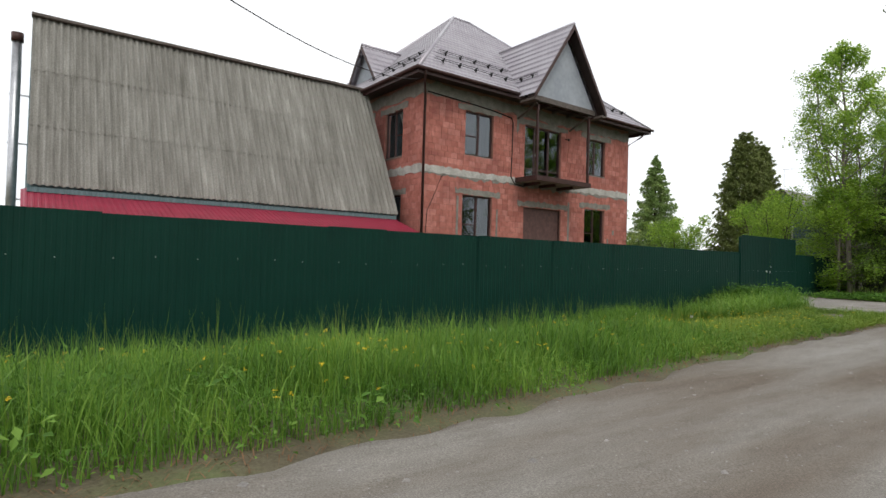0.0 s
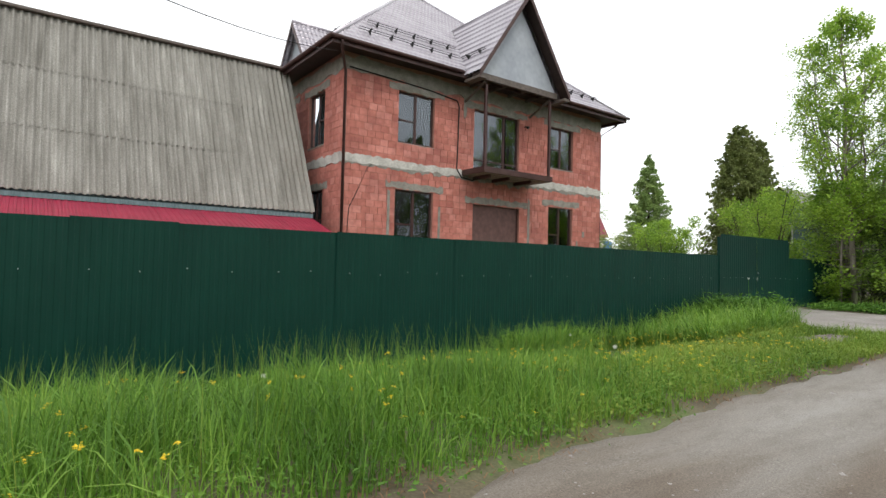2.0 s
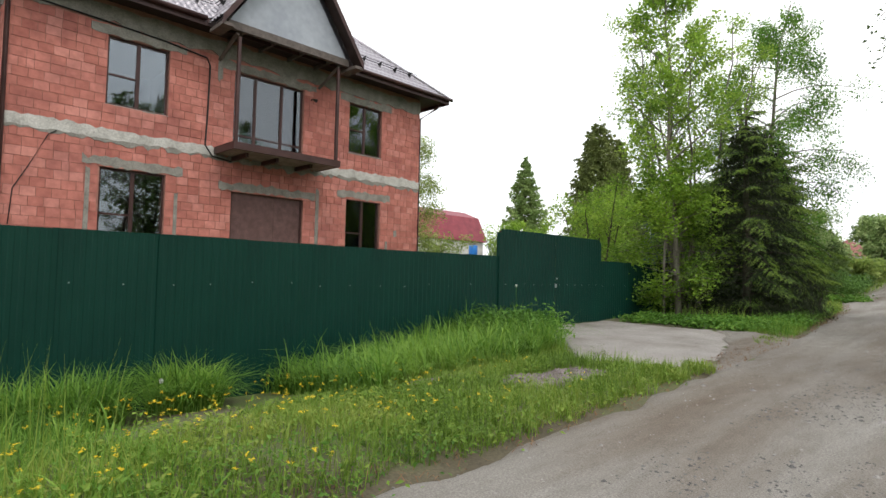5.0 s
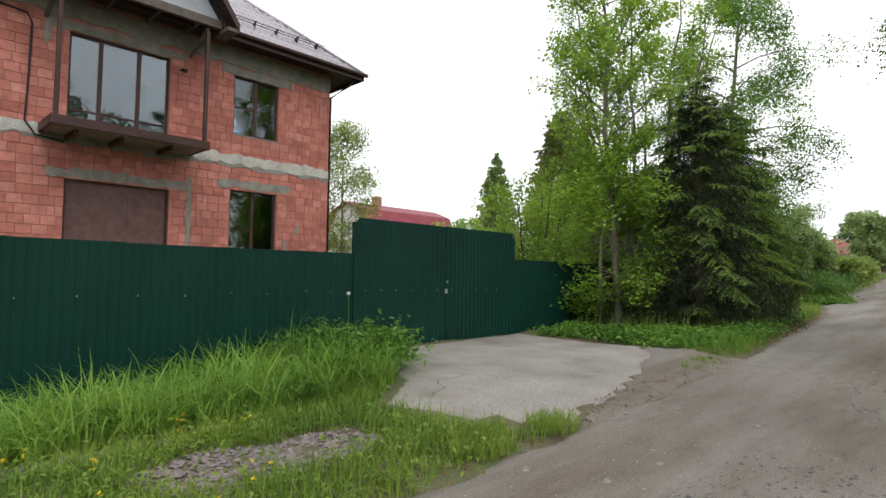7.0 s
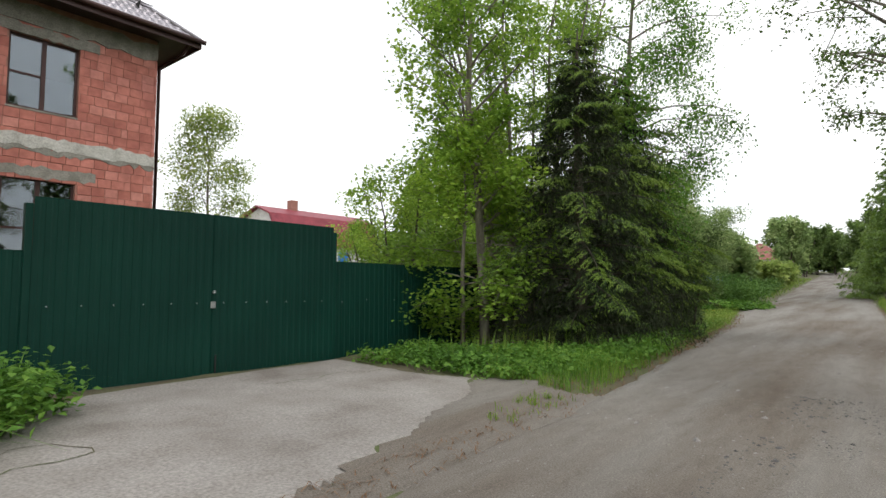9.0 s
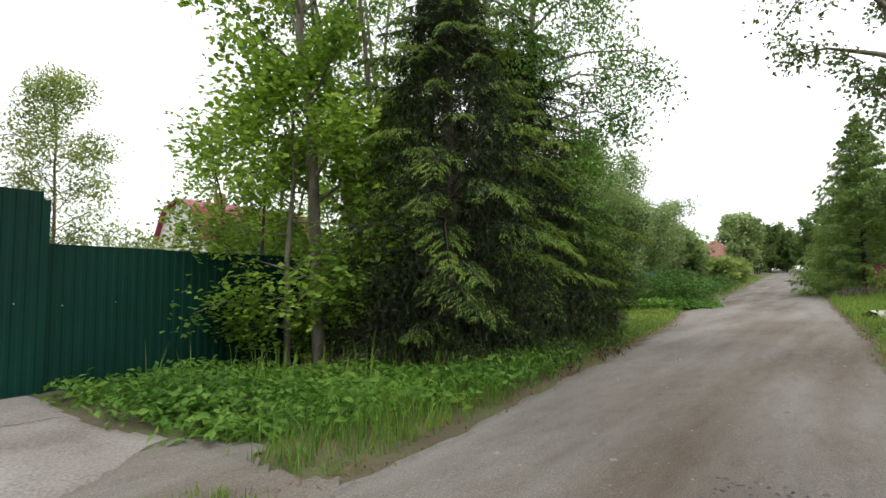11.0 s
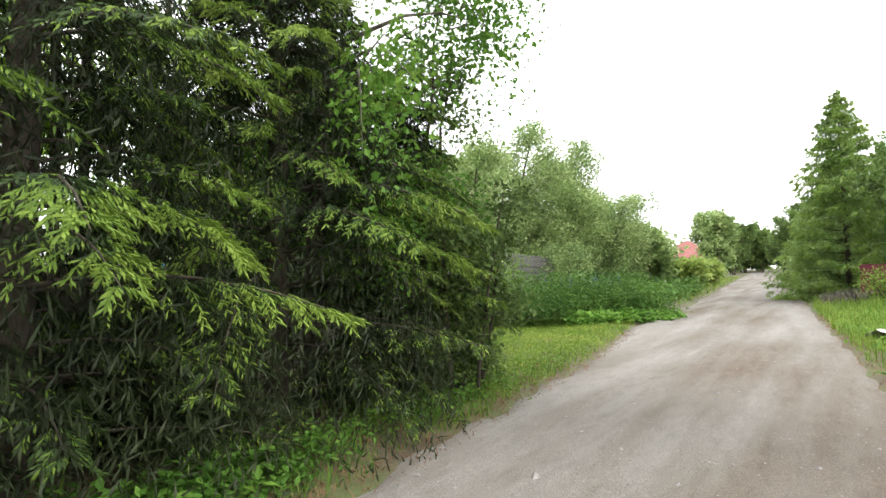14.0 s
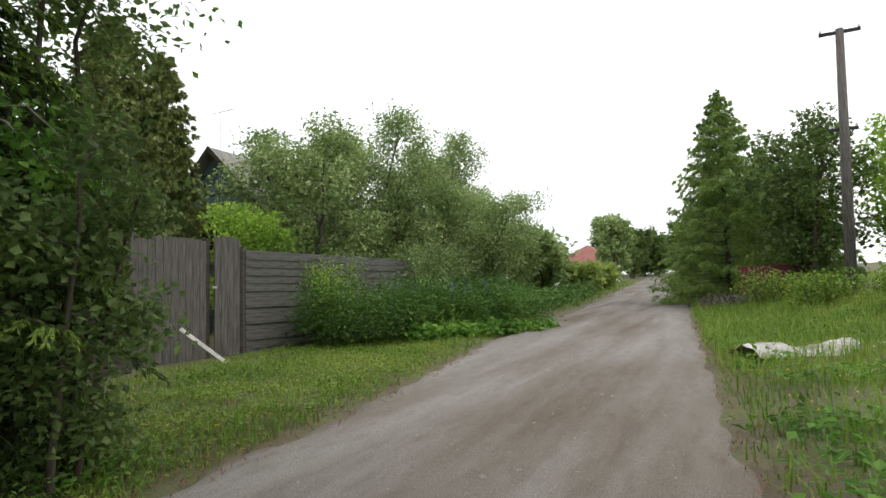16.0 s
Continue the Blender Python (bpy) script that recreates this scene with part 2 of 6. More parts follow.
def make_brick():
    """Red hollow clay block: tone by object and by island, drag marks, dust."""
    m, n, l, b = shader("clay_block", 0.85)
    b.inputs["Specular IOR Level"].default_value = 0.2
    oi, g, tc = n.new("ShaderNodeObjectInfo"), n.new("ShaderNodeNewGeometry"), n.new("ShaderNodeTexCoord")
    ad = n.new("ShaderNodeMath")
    ad.operation = "ADD"
    l.new(oi.outputs["Random"], ad.inputs[0])
    l.new(g.outputs["Random Per Island"], ad.inputs[1])
    fr = n.new("ShaderNodeMath")
    fr.operation = "FRACT"
    l.new(ad.outputs[0], fr.inputs[0])
    r = ramp_node(n, [(0.0, (0.4, 0.143, 0.112)), (0.35, (0.46, 0.174, 0.136)), (0.7, (0.495, 0.19, 0.15)), (1.0, (0.55, 0.237, 0.192))])
    l.new(fr.outputs[0], r.inputs[0])
    ns = n.new("ShaderNodeTexNoise")
    ns.inputs["Scale"].default_value, ns.inputs["Detail"].default_value = 7, 6
    l.new(g.outputs["Position"], ns.inputs["Vector"])
    r2 = ramp_node(n, [(0.3, (0.82, 0.8, 0.8)), (0.6, (1.05, 1.05, 1.05)), (0.8, (1.2, 1.22, 1.25))])
    l.new(ns.outputs["Fac"], r2.inputs[0])
    mx = n.new("ShaderNodeMix")
    mx.data_type, mx.blend_type = "RGBA", "MULTIPLY"
    mx.inputs["Factor"].default_value = 1
    l.new(r.outputs[0], mx.inputs["A"])
    l.new(r2.outputs[0], mx.inputs["B"])
    big = n.new("ShaderNodeTexNoise")
    big.inputs["Scale"].default_value, big.inputs["Detail"].default_value = 0.9, 8
    l.new(g.outputs["Position"], big.inputs["Vector"])
    r3 = ramp_node(n, [(0.35, (0.8, 0.8, 0.83)), (0.52, (1.0, 1.0, 1.0)), (0.68, (1.1, 1.14, 1.16))])
    l.new(big.outputs["Fac"], r3.inputs[0])
    m3 = n.new("ShaderNodeMix")
    m3.data_type, m3.blend_type = "RGBA", "MULTIPLY"
    m3.inputs["Factor"].default_value = 1
    l.new(mx.outputs["Result"], m3.inputs["A"])
    l.new(r3.outputs[0], m3.inputs["B"])
    l.new(m3.outputs["Result"], b.inputs["Base Color"])
    wv = n.new("ShaderNodeTexNoise")
    wv.inputs["Scale"].default_value = 40
    l.new(g.outputs["Position"], wv.inputs["Vector"])
    bp = n.new("ShaderNodeBump")
    bp.inputs["Strength"].default_value, bp.inputs["Distance"].default_value = 0.4, 0.008
    l.new(wv.outputs["Fac"], bp.inputs["Height"])
    l.new(bp.outputs[0], b.inputs["Normal"])
    return m


M_BRICK = make_brick()


def make_road():
    """Packed dirt and gravel: wheel tracks along x, damp patches, brown edges, pebbly relief."""
    m, n, l, b = shader("packed_dirt", 0.9)
    b.inputs["Specular IOR Level"].default_value = 0.2
    tc = n.new("ShaderNodeTexCoord")

    def tex(scale, detail, stretch):
        mp = n.new("ShaderNodeMapping")
        mp.inputs["Scale"].default_value = stretch
        l.new(tc.outputs["Object"], mp.inputs[0])
        t = n.new("ShaderNodeTexNoise")
        t.inputs["Scale"].default_value, t.inputs["Detail"].default_value = scale, detail
        l.new(mp.outputs[0], t.inputs["Vector"])
        return t

    tracks, blots, grit, mid = tex(1.5, 7, (0.1, 1, 1)), tex(0.8, 9, (0.25, 1, 1)), tex(85, 5, (1, 1, 1)), tex(9, 9, (0.3, 1, 1))
    ad = n.new("ShaderNodeMath")
    ad.operation = "MULTIPLY_ADD"
    ad.inputs[1].default_value = 0.55
    l.new(tracks.outputs["Fac"], ad.inputs[0])
    ml = n.new("ShaderNodeMath")
    ml.operation = "MULTIPLY"
    ml.inputs[1].default_value = 0.45
    l.new(blots.outputs["Fac"], ml.inputs[0])
    l.new(ml.outputs[0], ad.inputs[2])
    r = ramp_node(n, [(0.34, (0.14, 0.112, 0.086)), (0.45, (0.19, 0.168, 0.143)), (0.53, (0.228, 0.212, 0.189)), (0.64, (0.275, 0.262, 0.24))])
    l.new(ad.outputs[0], r.inputs[0])
    r1 = ramp_node(n, [(0.3, (0.88, 0.87, 0.85)), (0.5, (1.0, 1.0, 1.0)), (0.7, (1.05, 1.05, 1.04))])
    l.new(mid.outputs["Fac"], r1.inputs[0])
    r2 = ramp_node(n, [(0.3, (0.66, 0.65, 0.64)), (0.55, (1.0, 1.0, 1.0)), (0.75, (1.35, 1.35, 1.35))])
    l.new(grit.outputs["Fac"], r2.inputs[0])
    prev = r
    for q in (r1, r2):
        mx = n.new("ShaderNodeMix")
        mx.data_type, mx.blend_type = "RGBA", "MULTIPLY"
        mx.inputs["Factor"].default_value = 1
        l.new(prev.outputs[0] if prev is r else prev.outputs["Result"], mx.inputs["A"])
        l.new(q.outputs[0], mx.inputs["B"])
        prev = mx
    l.new(prev.outputs["Result"], b.inputs["Base Color"])
    hs = n.new("ShaderNodeMath")
    hs.operation = "MULTIPLY_ADD"
    hs.inputs[1].default_value = 2.5
    l.new(mid.outputs["Fac"], hs.inputs[0])
    l.new(grit.outputs["Fac"], hs.inputs[2])
    bp = n.new("ShaderNodeBump")
    bp.inputs["Strength"].default_value, bp.inputs["Distance"].default_value = 0.7, 0.012
    l.new(hs.outputs[0], bp.inputs["Height"])
    l.new(bp.outputs[0], b.inputs["Normal"])
    return m


M_ROAD = make_road()


def make_slate():
    """Old asbestos-cement: grey with lichen streaks down the slope."""
    m, n, l, b = shader("old_fibre_cement", 0.95)
    b.inputs["Specular IOR Level"].default_value = 0.15
    g = n.new("ShaderNodeNewGeometry")
    mp = n.new("ShaderNodeMapping")
    mp.inputs["Scale"].default_value = (3.5, 0.4, 0.4)
    l.new(g.outputs["Position"], mp.inputs[0])
    streak, grain, oi = n.new("ShaderNodeTexNoise"), n.new("ShaderNodeTexNoise"), n.new("ShaderNodeObjectInfo")
    streak.inputs["Scale"].default_value, streak.inputs["Detail"].default_value = 1.6, 6
    grain.inputs["Scale"].default_value, grain.inputs["Detail"].default_value = 28, 5
    l.new(mp.outputs[0], streak.inputs["Vector"])
    l.new(g.outputs["Position"], grain.inputs["Vector"])
    ad = n.new("ShaderNodeMath")
    ad.operation = "MULTIPLY_ADD"
    ad.inputs[1].default_value = 0.12
    l.new(oi.outputs["Random"], ad.inputs[0])
    l.new(streak.outputs["Fac"], ad.inputs[2])
    r = ramp_node(n, [(0.3, (0.18, 0.173, 0.154)), (0.5, (0.25, 0.242, 0.22)), (0.7, (0.312, 0.304, 0.279)), (0.84, (0.43, 0.42, 0.39))])
    l.new(ad.outputs[0], r.inputs[0])
    r2 = ramp_node(n, [(0.3, (0.74, 0.74, 0.72)), (0.7, (1.15, 1.15, 1.14))])
    l.new(grain.outputs["Fac"], r2.inputs[0])
    mx = n.new("ShaderNodeMix")
    mx.data_type, mx.blend_type = "RGBA", "MULTIPLY"
    mx.inputs["Factor"].default_value = 1
    l.new(r.outputs[0], mx.inputs["A"])
    l.new(r2.outputs[0], mx.inputs["B"])
    l.new(mx.outputs["Result"], b.inputs["Base Color"])
    bp = n.new("ShaderNodeBump")
    bp.inputs["Strength"].default_value, bp.inputs["Distance"].default_value = 0.5, 0.006
    l.new(grain.outputs["Fac"], bp.inputs["Height"])
    l.new(bp.outputs[0], b.inputs["Normal"])
    return m


M_SLATE = make_slate()


# ---- mesh tools ----
rng = np.random.default_rng(7)


def mesh_object(name, mesh, mat, parent=None, label="", smooth=False):
    ob = new(name, mesh)
    if mat and not mesh.materials:
        mesh.materials.append(mat)
    if parent:
        ob.parent = parent
    if label:
        tagged(ob, label)
    if smooth:
        mesh.polygons.foreach_set("use_smooth", [True] * len(mesh.polygons))
    return ob


def part(name, bm, mat, parent=None, label="", smooth=False):
    me = bpy.data.meshes.new(name)
    bmesh.ops.recalc_face_normals(bm, faces=bm.faces)
    bm.to_mesh(me)
    bm.free()
    return mesh_object(name, me, mat, parent, label, smooth)


def tri_mesh(name, v, f):
    """Mesh from arrays of corners and triangles."""
    me = bpy.data.meshes.new(name)
    v, f = np.asarray(v, np.float32), np.asarray(f, np.int32)
    me.vertices.add(len(v))
    me.vertices.foreach_set("co", v.ravel())
    me.loops.add(f.size)
    me.loops.foreach_set("vertex_index", f.ravel())
    me.polygons.add(len(f))
    me.polygons.foreach_set("loop_start", np.arange(0, f.size, 3, dtype=np.int32))
    me.polygons.foreach_set("loop_total", np.full(len(f), 3, np.int32))
    me.polygons.foreach_set("use_smooth", np.zeros(len(f), bool))
    me.update(calc_edges=True)
    return me


def thing(name, loc, label, category, group="", kind=""):
    e = new(name)
    e.location = loc
    return tagged(e, label, category, group, kind)


def box(bm, x0, x1, y0, y1, z0, z1, bevel=0.0):
    r = bmesh.ops.create_cube(bm, size=1, matrix=Matrix.LocRotScale(((x0 + x1) / 2, (y0 + y1) / 2, (z0 + z1) / 2), None, (x1 - x0, y1 - y0, z1 - z0)))
    if bevel:
        es = {e for q in r["verts"] for e in q.link_edges}
        bmesh.ops.bevel(bm, geom=list(es), offset=bevel, segments=1, affect="EDGES")
    return bm


def boxes(*rows, bevel=0.0):
    bm = bmesh.new()
    for r in rows:
        box(bm, *r, bevel=bevel)
    return bm


def prism(bm, pts, along):
    """A closed polygon of 3D points, pushed along a vector."""
    a = [bm.verts.new(p) for p in pts]
    b = [bm.verts.new(Vector(p) + Vector(along)) for p in pts]
    bm.faces.new(a)
    bm.faces.new(b[::-1])
    for i in range(len(a)):
        j = (i + 1) % len(a)
        bm.faces.new((a[i], b[i], b[j], a[j]))
    return bm


def tube(bm, pts, radii, sides=7, cap=True):
    pts = [Vector(p) for p in pts]
    rings = []
    for i, p in enumerate(pts):
        d = (pts[min(i + 1, len(pts) - 1)] - pts[max(i - 1, 0)]).normalized()
        u = d.orthogonal().normalized() if abs(d.z) > 0.9 else d.cross(Vector((0, 0, 1))).normalized()
        w = d.cross(u)
        r = float(radii[i] if isinstance(radii, (list, tuple)) else radii)
        rings.append([bm.verts.new(p + r * (math.cos(2 * math.pi * k / sides) * u + math.sin(2 * math.pi * k / sides) * w)) for k in range(sides)])
    for a, b in zip(rings, rings[1:]):
        for k in range(sides):
            bm.faces.new((a[k], a[(k + 1) % sides], b[(k + 1) % sides], b[k]))
    if cap:
        bm.faces.new(rings[0][::-1])
        bm.faces.new(rings[-1])
    return bm


def smoothstep(a, b, x):
    t = np.clip((np.asarray(x, float) - a) / (b - a), 0, 1)
    return t * t * (3 - 2 * t)


DRIVE = [(16.4, 3.35), (16.25, 4.6), (17.25, 5.4), (17.9, 6.6), (18.9, 7.7), (22.7, 7.7), (22.65, 7.0), (22.5, 5.6), (22.7, 4.8), (22.4, 4.4), (21.5, 4.05), (20.0, 3.4), (18.3, 3.1), (17.1, 2.95)]


def in_poly(x, y, poly):
    inside = np.zeros(np.shape(x), bool)
    m = len(poly)
    for k in range(m):
        (x1, y1), (x2, y2) = poly[k], poly[(k + 1) % m]
        inside ^= ((y1 > y) != (y2 > y)) & (x < (x2 - x1) * (y - y1) / ((y2 - y1) or 1e-9) + x1)
    return inside


# ---- the lie of the land ----
def slope(x):
    # a gentle climb that steepens beyond the plank fence
    u = np.clip(x, 44, 64) - 44
    return 0.0128 * (np.clip(x, 8, 210) - 8) - 0.05 + 0.0225 * (u * u / 40 + np.clip(x - 64, 0, 146))


def edge_left(x):
    return np.interp(x, [-60, 0, 3.5, 7, 9.5, 13.5, 16, 23, 25, 29, 35, 39, 43.5, 49, 56, 200], [2.0, 2.15, 2.38, 2.72, 2.87, 2.86, 3.0, 3.3, 3.5, 3.9, 4.5, 5.2, 6.0, 6.35, 6.7, 16.0])


def edge_right(x):
    x = np.asarray(x, float)
    return -3.2 + 3.6 * smoothstep(14, 31, x) + 0.055 * np.clip(x - 33, 0, 30) + 0.08 * np.clip(x - 63, 0, 140)


def wob(x, y):
    return 0.5 * np.sin(1.7 * x + 0.6 * y) * np.cos(1.1 * y - 0.4 * x) + 0.3 * np.sin(3.9 * x + 2.1 * y) + 0.2 * np.sin(7.3 * y - 5.1 * x)


def ground_z(x, y):
    x, y = np.asarray(x, float), np.asarray(y, float)
    left, right = y - edge_left(x), edge_right(x) - y
    z = slope(x)
    dip = (1 - smoothstep(13.5, 18, x)) * -0.52 * smoothstep(1.2, 5.0, left) - 0.28 * smoothstep(23.5, 26, x) * (1 - smoothstep(31, 34, x)) * smoothstep(1.6, 3.4, left)
    z = z + dip + 0.06 * smoothstep(0.0, 0.5, left) + 0.12 * smoothstep(0, 1.2, right) + 0.3 * smoothstep(34, 42, x) * smoothstep(0.8, 4, right)
    z = z - 0.06 * in_poly(19.7 + (x - 19.7) / 0.86, 5.4 + (y - 5.4) / 0.86, DRIVE)
    z = z - 0.1 * (1 - smoothstep(-0.35, 0.0, np.maximum(left, right)))
    far = 1 - smoothstep(40, 90, np.hypot(x - 15, y))
    return z + 0.03 * wob(x, y) * smoothstep(0.1, 1, np.maximum(left, right)) * far


def grid_axis(marks):
    out = []
    for a, b, st in marks:
        out += list(np.arange(a, b, st))
    return np.array(out + [marks[-1][1]])


def sheet(name, xs, ys, zfun, mat, keep=None):
    gx, gy = np.meshgrid(xs, ys, indexing="ij")
    v = np.stack([gx, gy, zfun(gx, gy)], -1).reshape(-1, 3)
    nx, ny = gx.shape
    i = (np.arange(nx - 1)[:, None] * ny + np.arange(ny - 1)[None]).ravel()
    f = np.concatenate([np.stack([i, i + ny, i + ny + 1], -1), np.stack([i, i + ny + 1, i + 1], -1)])
    if keep is not None:
        c = v[f].mean(1)
        f = f[keep(c[:, 0], c[:, 1])]
    return mesh_object(name, tri_mesh(name, v, f), mat, None, "", True)


ground = sheet("ground", grid_axis([(-1500, -60, 120), (-60, -8, 4), (-8, 46, 0.3), (46, 216, 3), (216, 1600, 120)]),
               grid_axis([(-1500, -60, 120), (-60, -6, 4), (-6, 12, 0.3), (12, 60, 3), (60, 1500, 120)]), ground_z, M_SOIL)
tagged(ground, "brown soil under green roadside grass and weeds", "ground", kind="structure")


def road_z(x, y):
    el, er = edge_left(x), edge_right(x)
    inner = np.minimum(el - y, y - er)
    ruts = -0.02 * np.exp(-((y - er - 1.0) / 0.35) ** 2) - 0.02 * np.exp(-((el - y - 0.9) / 0.35) ** 2)
    rag = 0.16 * wob(1.3 * x, 2.2 * y)
    return slope(x) + ruts + 0.008 * wob(2.5 * x, 3 * y) - 0.16 * (1 - smoothstep(-0.25, 0.2, inner + rag))


road = sheet("road", grid_axis([(-60, -8, 2), (-8, 46, 0.15), (46, 175, 1.5)]), grid_axis([(-4.2, 5.6, 0.12), (5.6, 25, 0.6)]), road_z, M_ROAD,
             lambda x, y: (y < edge_left(x) + 0.7) & (y > edge_right(x) - 0.7))
tagged(road, "grey-brown packed dirt village road with worn wheel tracks", "road", kind="structure")


# ---- fence ----
FY = 7.78


def rib_profile(width, pitch=0.115, depth=0.007):
    pts, x = [], 0.0
    while x < width - 1e-6:
        for a, d in ((0, 0), (0.42, 0), (0.54, depth), (0.88, depth)):
            if x + a * pitch <= width:
                pts.append((x + a * pitch, -d))
        x += pitch
    return pts + [(width, 0)]


def ribbed(name, width, z0, z1, thick=0.004):
    """Trapezoid-ribbed steel sheet in the x-z plane, facing -y."""
    bm = bmesh.new()
    prof = rib_profile(width)
    for off in (0, thick):
        rows = [[bm.verts.new((x, y + off, z)) for x, y in prof] for z in (z0, z1)]
        for i in range(len(prof) - 1):
            bm.faces.new((rows[0][i], rows[0][i + 1], rows[1][i + 1], rows[1][i]))
    me = bpy.data.meshes.new(name)
    bm.to_mesh(me)
    bm.free()
    me.materials.append(M_GREEN)
    return me


def screw_mesh():
    bm = bmesh.new()
    bmesh.ops.create_cone(bm, cap_ends=True, segments=8, radius1=0.0085, radius2=0.006, depth=0.008, matrix=pose(0, 0, 0, 90))
    me = bpy.data.meshes.new("screw")
    bm.to_mesh(me)
    bm.free()
    me.materials.append(M_STEEL)
    return me


SCREW = screw_mesh()


def steel_fence(name, x0, x1, z0, z1, y, label, panel_w=1.15):
    e = thing(name, (x0, y, 0), label, "fence", "green fence runs")
    n = max(1, round((x1 - x0) / panel_w))
    w = (x1 - x0) / n
    me = ribbed("panel", w + 0.05, z0, z1)
    for i in range(n):
        p = mesh_object("panel", me, None, e)
        p.location = (i * w, 0.004 * (i % 2), rng.uniform(-0.012, 0.012))
        p.rotation_euler = (rng.normal(0, 0.004), 0, rng.normal(0, 0.003))
        for k in range(2):
            s = mesh_object("screw", SCREW, None, e)
            s.location = (i * w + 0.18 + 0.55 * k + rng.uniform(-0.06, 0.06), -0.019, 1.12 + rng.uniform(-0.03, 0.03))
    for z in (0.25, 1.12, 1.6):
        part("rail", boxes((0, x1 - x0, 0.02, 0.06, z, z + 0.04)), M_BROWN, e, "brown steel rail")
    for i in range(int((x1 - x0) / 2.5) + 1):
        part("post", boxes((2.5 * i + 0.05, 2.5 * i + 0.11, 0.06, 0.12, z0 - 0.3, 1.7)), M_BROWN, e, "brown steel post")
    return e


steel_fence("fence", -16.1, 18.41, -0.85, 1.745, FY, "long dark green ribbed steel sheet fence with bright screws")
steel_fence("fence", 22.625, 26.6, 0.1, 1.79, FY + 0.02, "short dark green ribbed steel fence run beside the gate")

gate = thing("gate", (18.46, FY, 0.14), "tall closed dark green ribbed steel double gate with pale lock", "gate")
for i in range(2):
    leaf = mesh_object("gate_leaf", ribbed("gate_leaf", 2.085, 0.04, 2.2), None, gate)
    leaf.location = (-0.01 + 2.075 * i, -0.02 - 0.012 * i, 0)
    for z in (0.1, 1.05, 2.12):
        part("leaf_rail", boxes((0, 2.05, 0.02, 0.06, z, z + 0.04)), M_BROWN, leaf, "brown steel rail")
    for k in range(6):
        s = mesh_object("screw", SCREW, None, leaf)
        s.location = (0.15 + 0.34 * k, -0.019, 1.0)
for x in (-0.09, 4.145):
    part("gate_post", boxes((x, x + 0.075, -0.035, 0.05, -0.3, 2.12), bevel=0.006), M_GREEN, gate, "dark green steel gate post")
lock = part("lock_plate", boxes((2.03, 2.1, -0.05, -0.035, 0.93, 1.02), bevel=0.004), M_STEEL, gate, "bright steel lock plate")
part("lock_handle", boxes((2.05, 2.08, -0.085, -0.05, 1.13, 1.17), bevel=0.006), M_STEEL, gate, "bright steel handle")
part("drop_bolt", tube(bmesh.new(), [(2.12, -0.04, 0.3), (2.12, -0.04, -0.12)], 0.012), M_BLACK, gate)

# ---- red-brick house ----
HX0, HX1, HY0, HY1 = 10.73, 23.08, 15.5, 27.3
EAVE = 7.88
house = thing("house", (HX0, HY0, 0), "unfinished two-storey red clay-block house with brown tiled roof", "house")
inv = Matrix.Translation((-HX0, -HY0, 0))


def hpart(name, bm, mat, parent=None, label="", smooth=False):
    bm.transform(inv)
    return part(name, bm, mat, parent or house, label, smooth)


FRONT = [(12.72, 14.16, 5.29, 7.0), (15.93, 18.17, 4.72, 6.97), (19.9, 21.28, 5.33, 7.0),
         (12.67, 14.18, 1.7, 3.74), (15.95, 18.25, 0.9, 3.55), (19.87, 21.3, 1.7, 3.8)]
SIDE = [(a, a + 1.3, c, d) for c, d in ((5.15, 6.95), (1.8, 3.65)) for a in (16.85, 19.3, 21.8)]


def cells(u0, u1, z0, z1, holes):
    us = sorted({u0, u1, *[h[0] for h in holes], *[h[1] for h in holes]})
    zs = sorted({z0, z1, *[h[2] for h in holes], *[h[3] for h in holes]})
    for a, b in zip(us, us[1:]):
        for c, d in zip(zs, zs[1:]):
            mu, mz = (a + b) / 2, (c + d) / 2
            if not any(h[0] < mu < h[1] and h[2] < mz < h[3] for h in holes):
                yield a, b, c, d




def holed_wall(u0, u1, z0, z1, holes, depth, place):
    """One wall with its openings cut right through; place turns (u, depth, z) into the world."""
    bm, known = bmesh.new(), {}

    def corner(u, z):
        if (u, z) not in known:
            known[u, z] = bm.verts.new(place(u, 0, z))
        return known[u, z]

    faces = [bm.faces.new((corner(a, c), corner(b, c), corner(b, d), corner(a, d))) for a, b, c, d in cells(u0, u1, z0, z1, holes)]
    r = bmesh.ops.extrude_face_region(bm, geom=faces, use_keep_orig=True)
    step = Vector(place(0, depth, 0)) - Vector(place(0, 0, 0))
    bmesh.ops.translate(bm, vec=step, verts=[q for q in r["geom"] if isinstance(q, bmesh.types.BMVert)])
    return bm


bm = holed_wall(HX0 + 0.02, HX1 - 0.02, -0.3, EAVE + 0.05, FRONT, 0.386, lambda u, d, z: (u, HY0 + 0.014 + d, z))
hpart("wall", bm, M_MORTAR, None, "recessed mortar behind red clay blocks")
bm = holed_wall(HY0 + 0.4, HY1, -0.3, EAVE + 0.05, SIDE, 0.386, lambda u, d, z: (HX0 + 0.014 + d, u, z))
hpart("wall", bm, M_MORTAR, None, "recessed mortar behind red clay blocks")
hpart("wall", boxes((HX1 - 0.4, HX1, HY0 + 0.4, HY1, -0.3, EAVE + 0.05)), M_BRICK)
hpart("wall", boxes((HX0 + 0.4, HX1 - 0.4, HY1 - 0.4, HY1, -0.3, EAVE + 0.05)), M_BRICK)
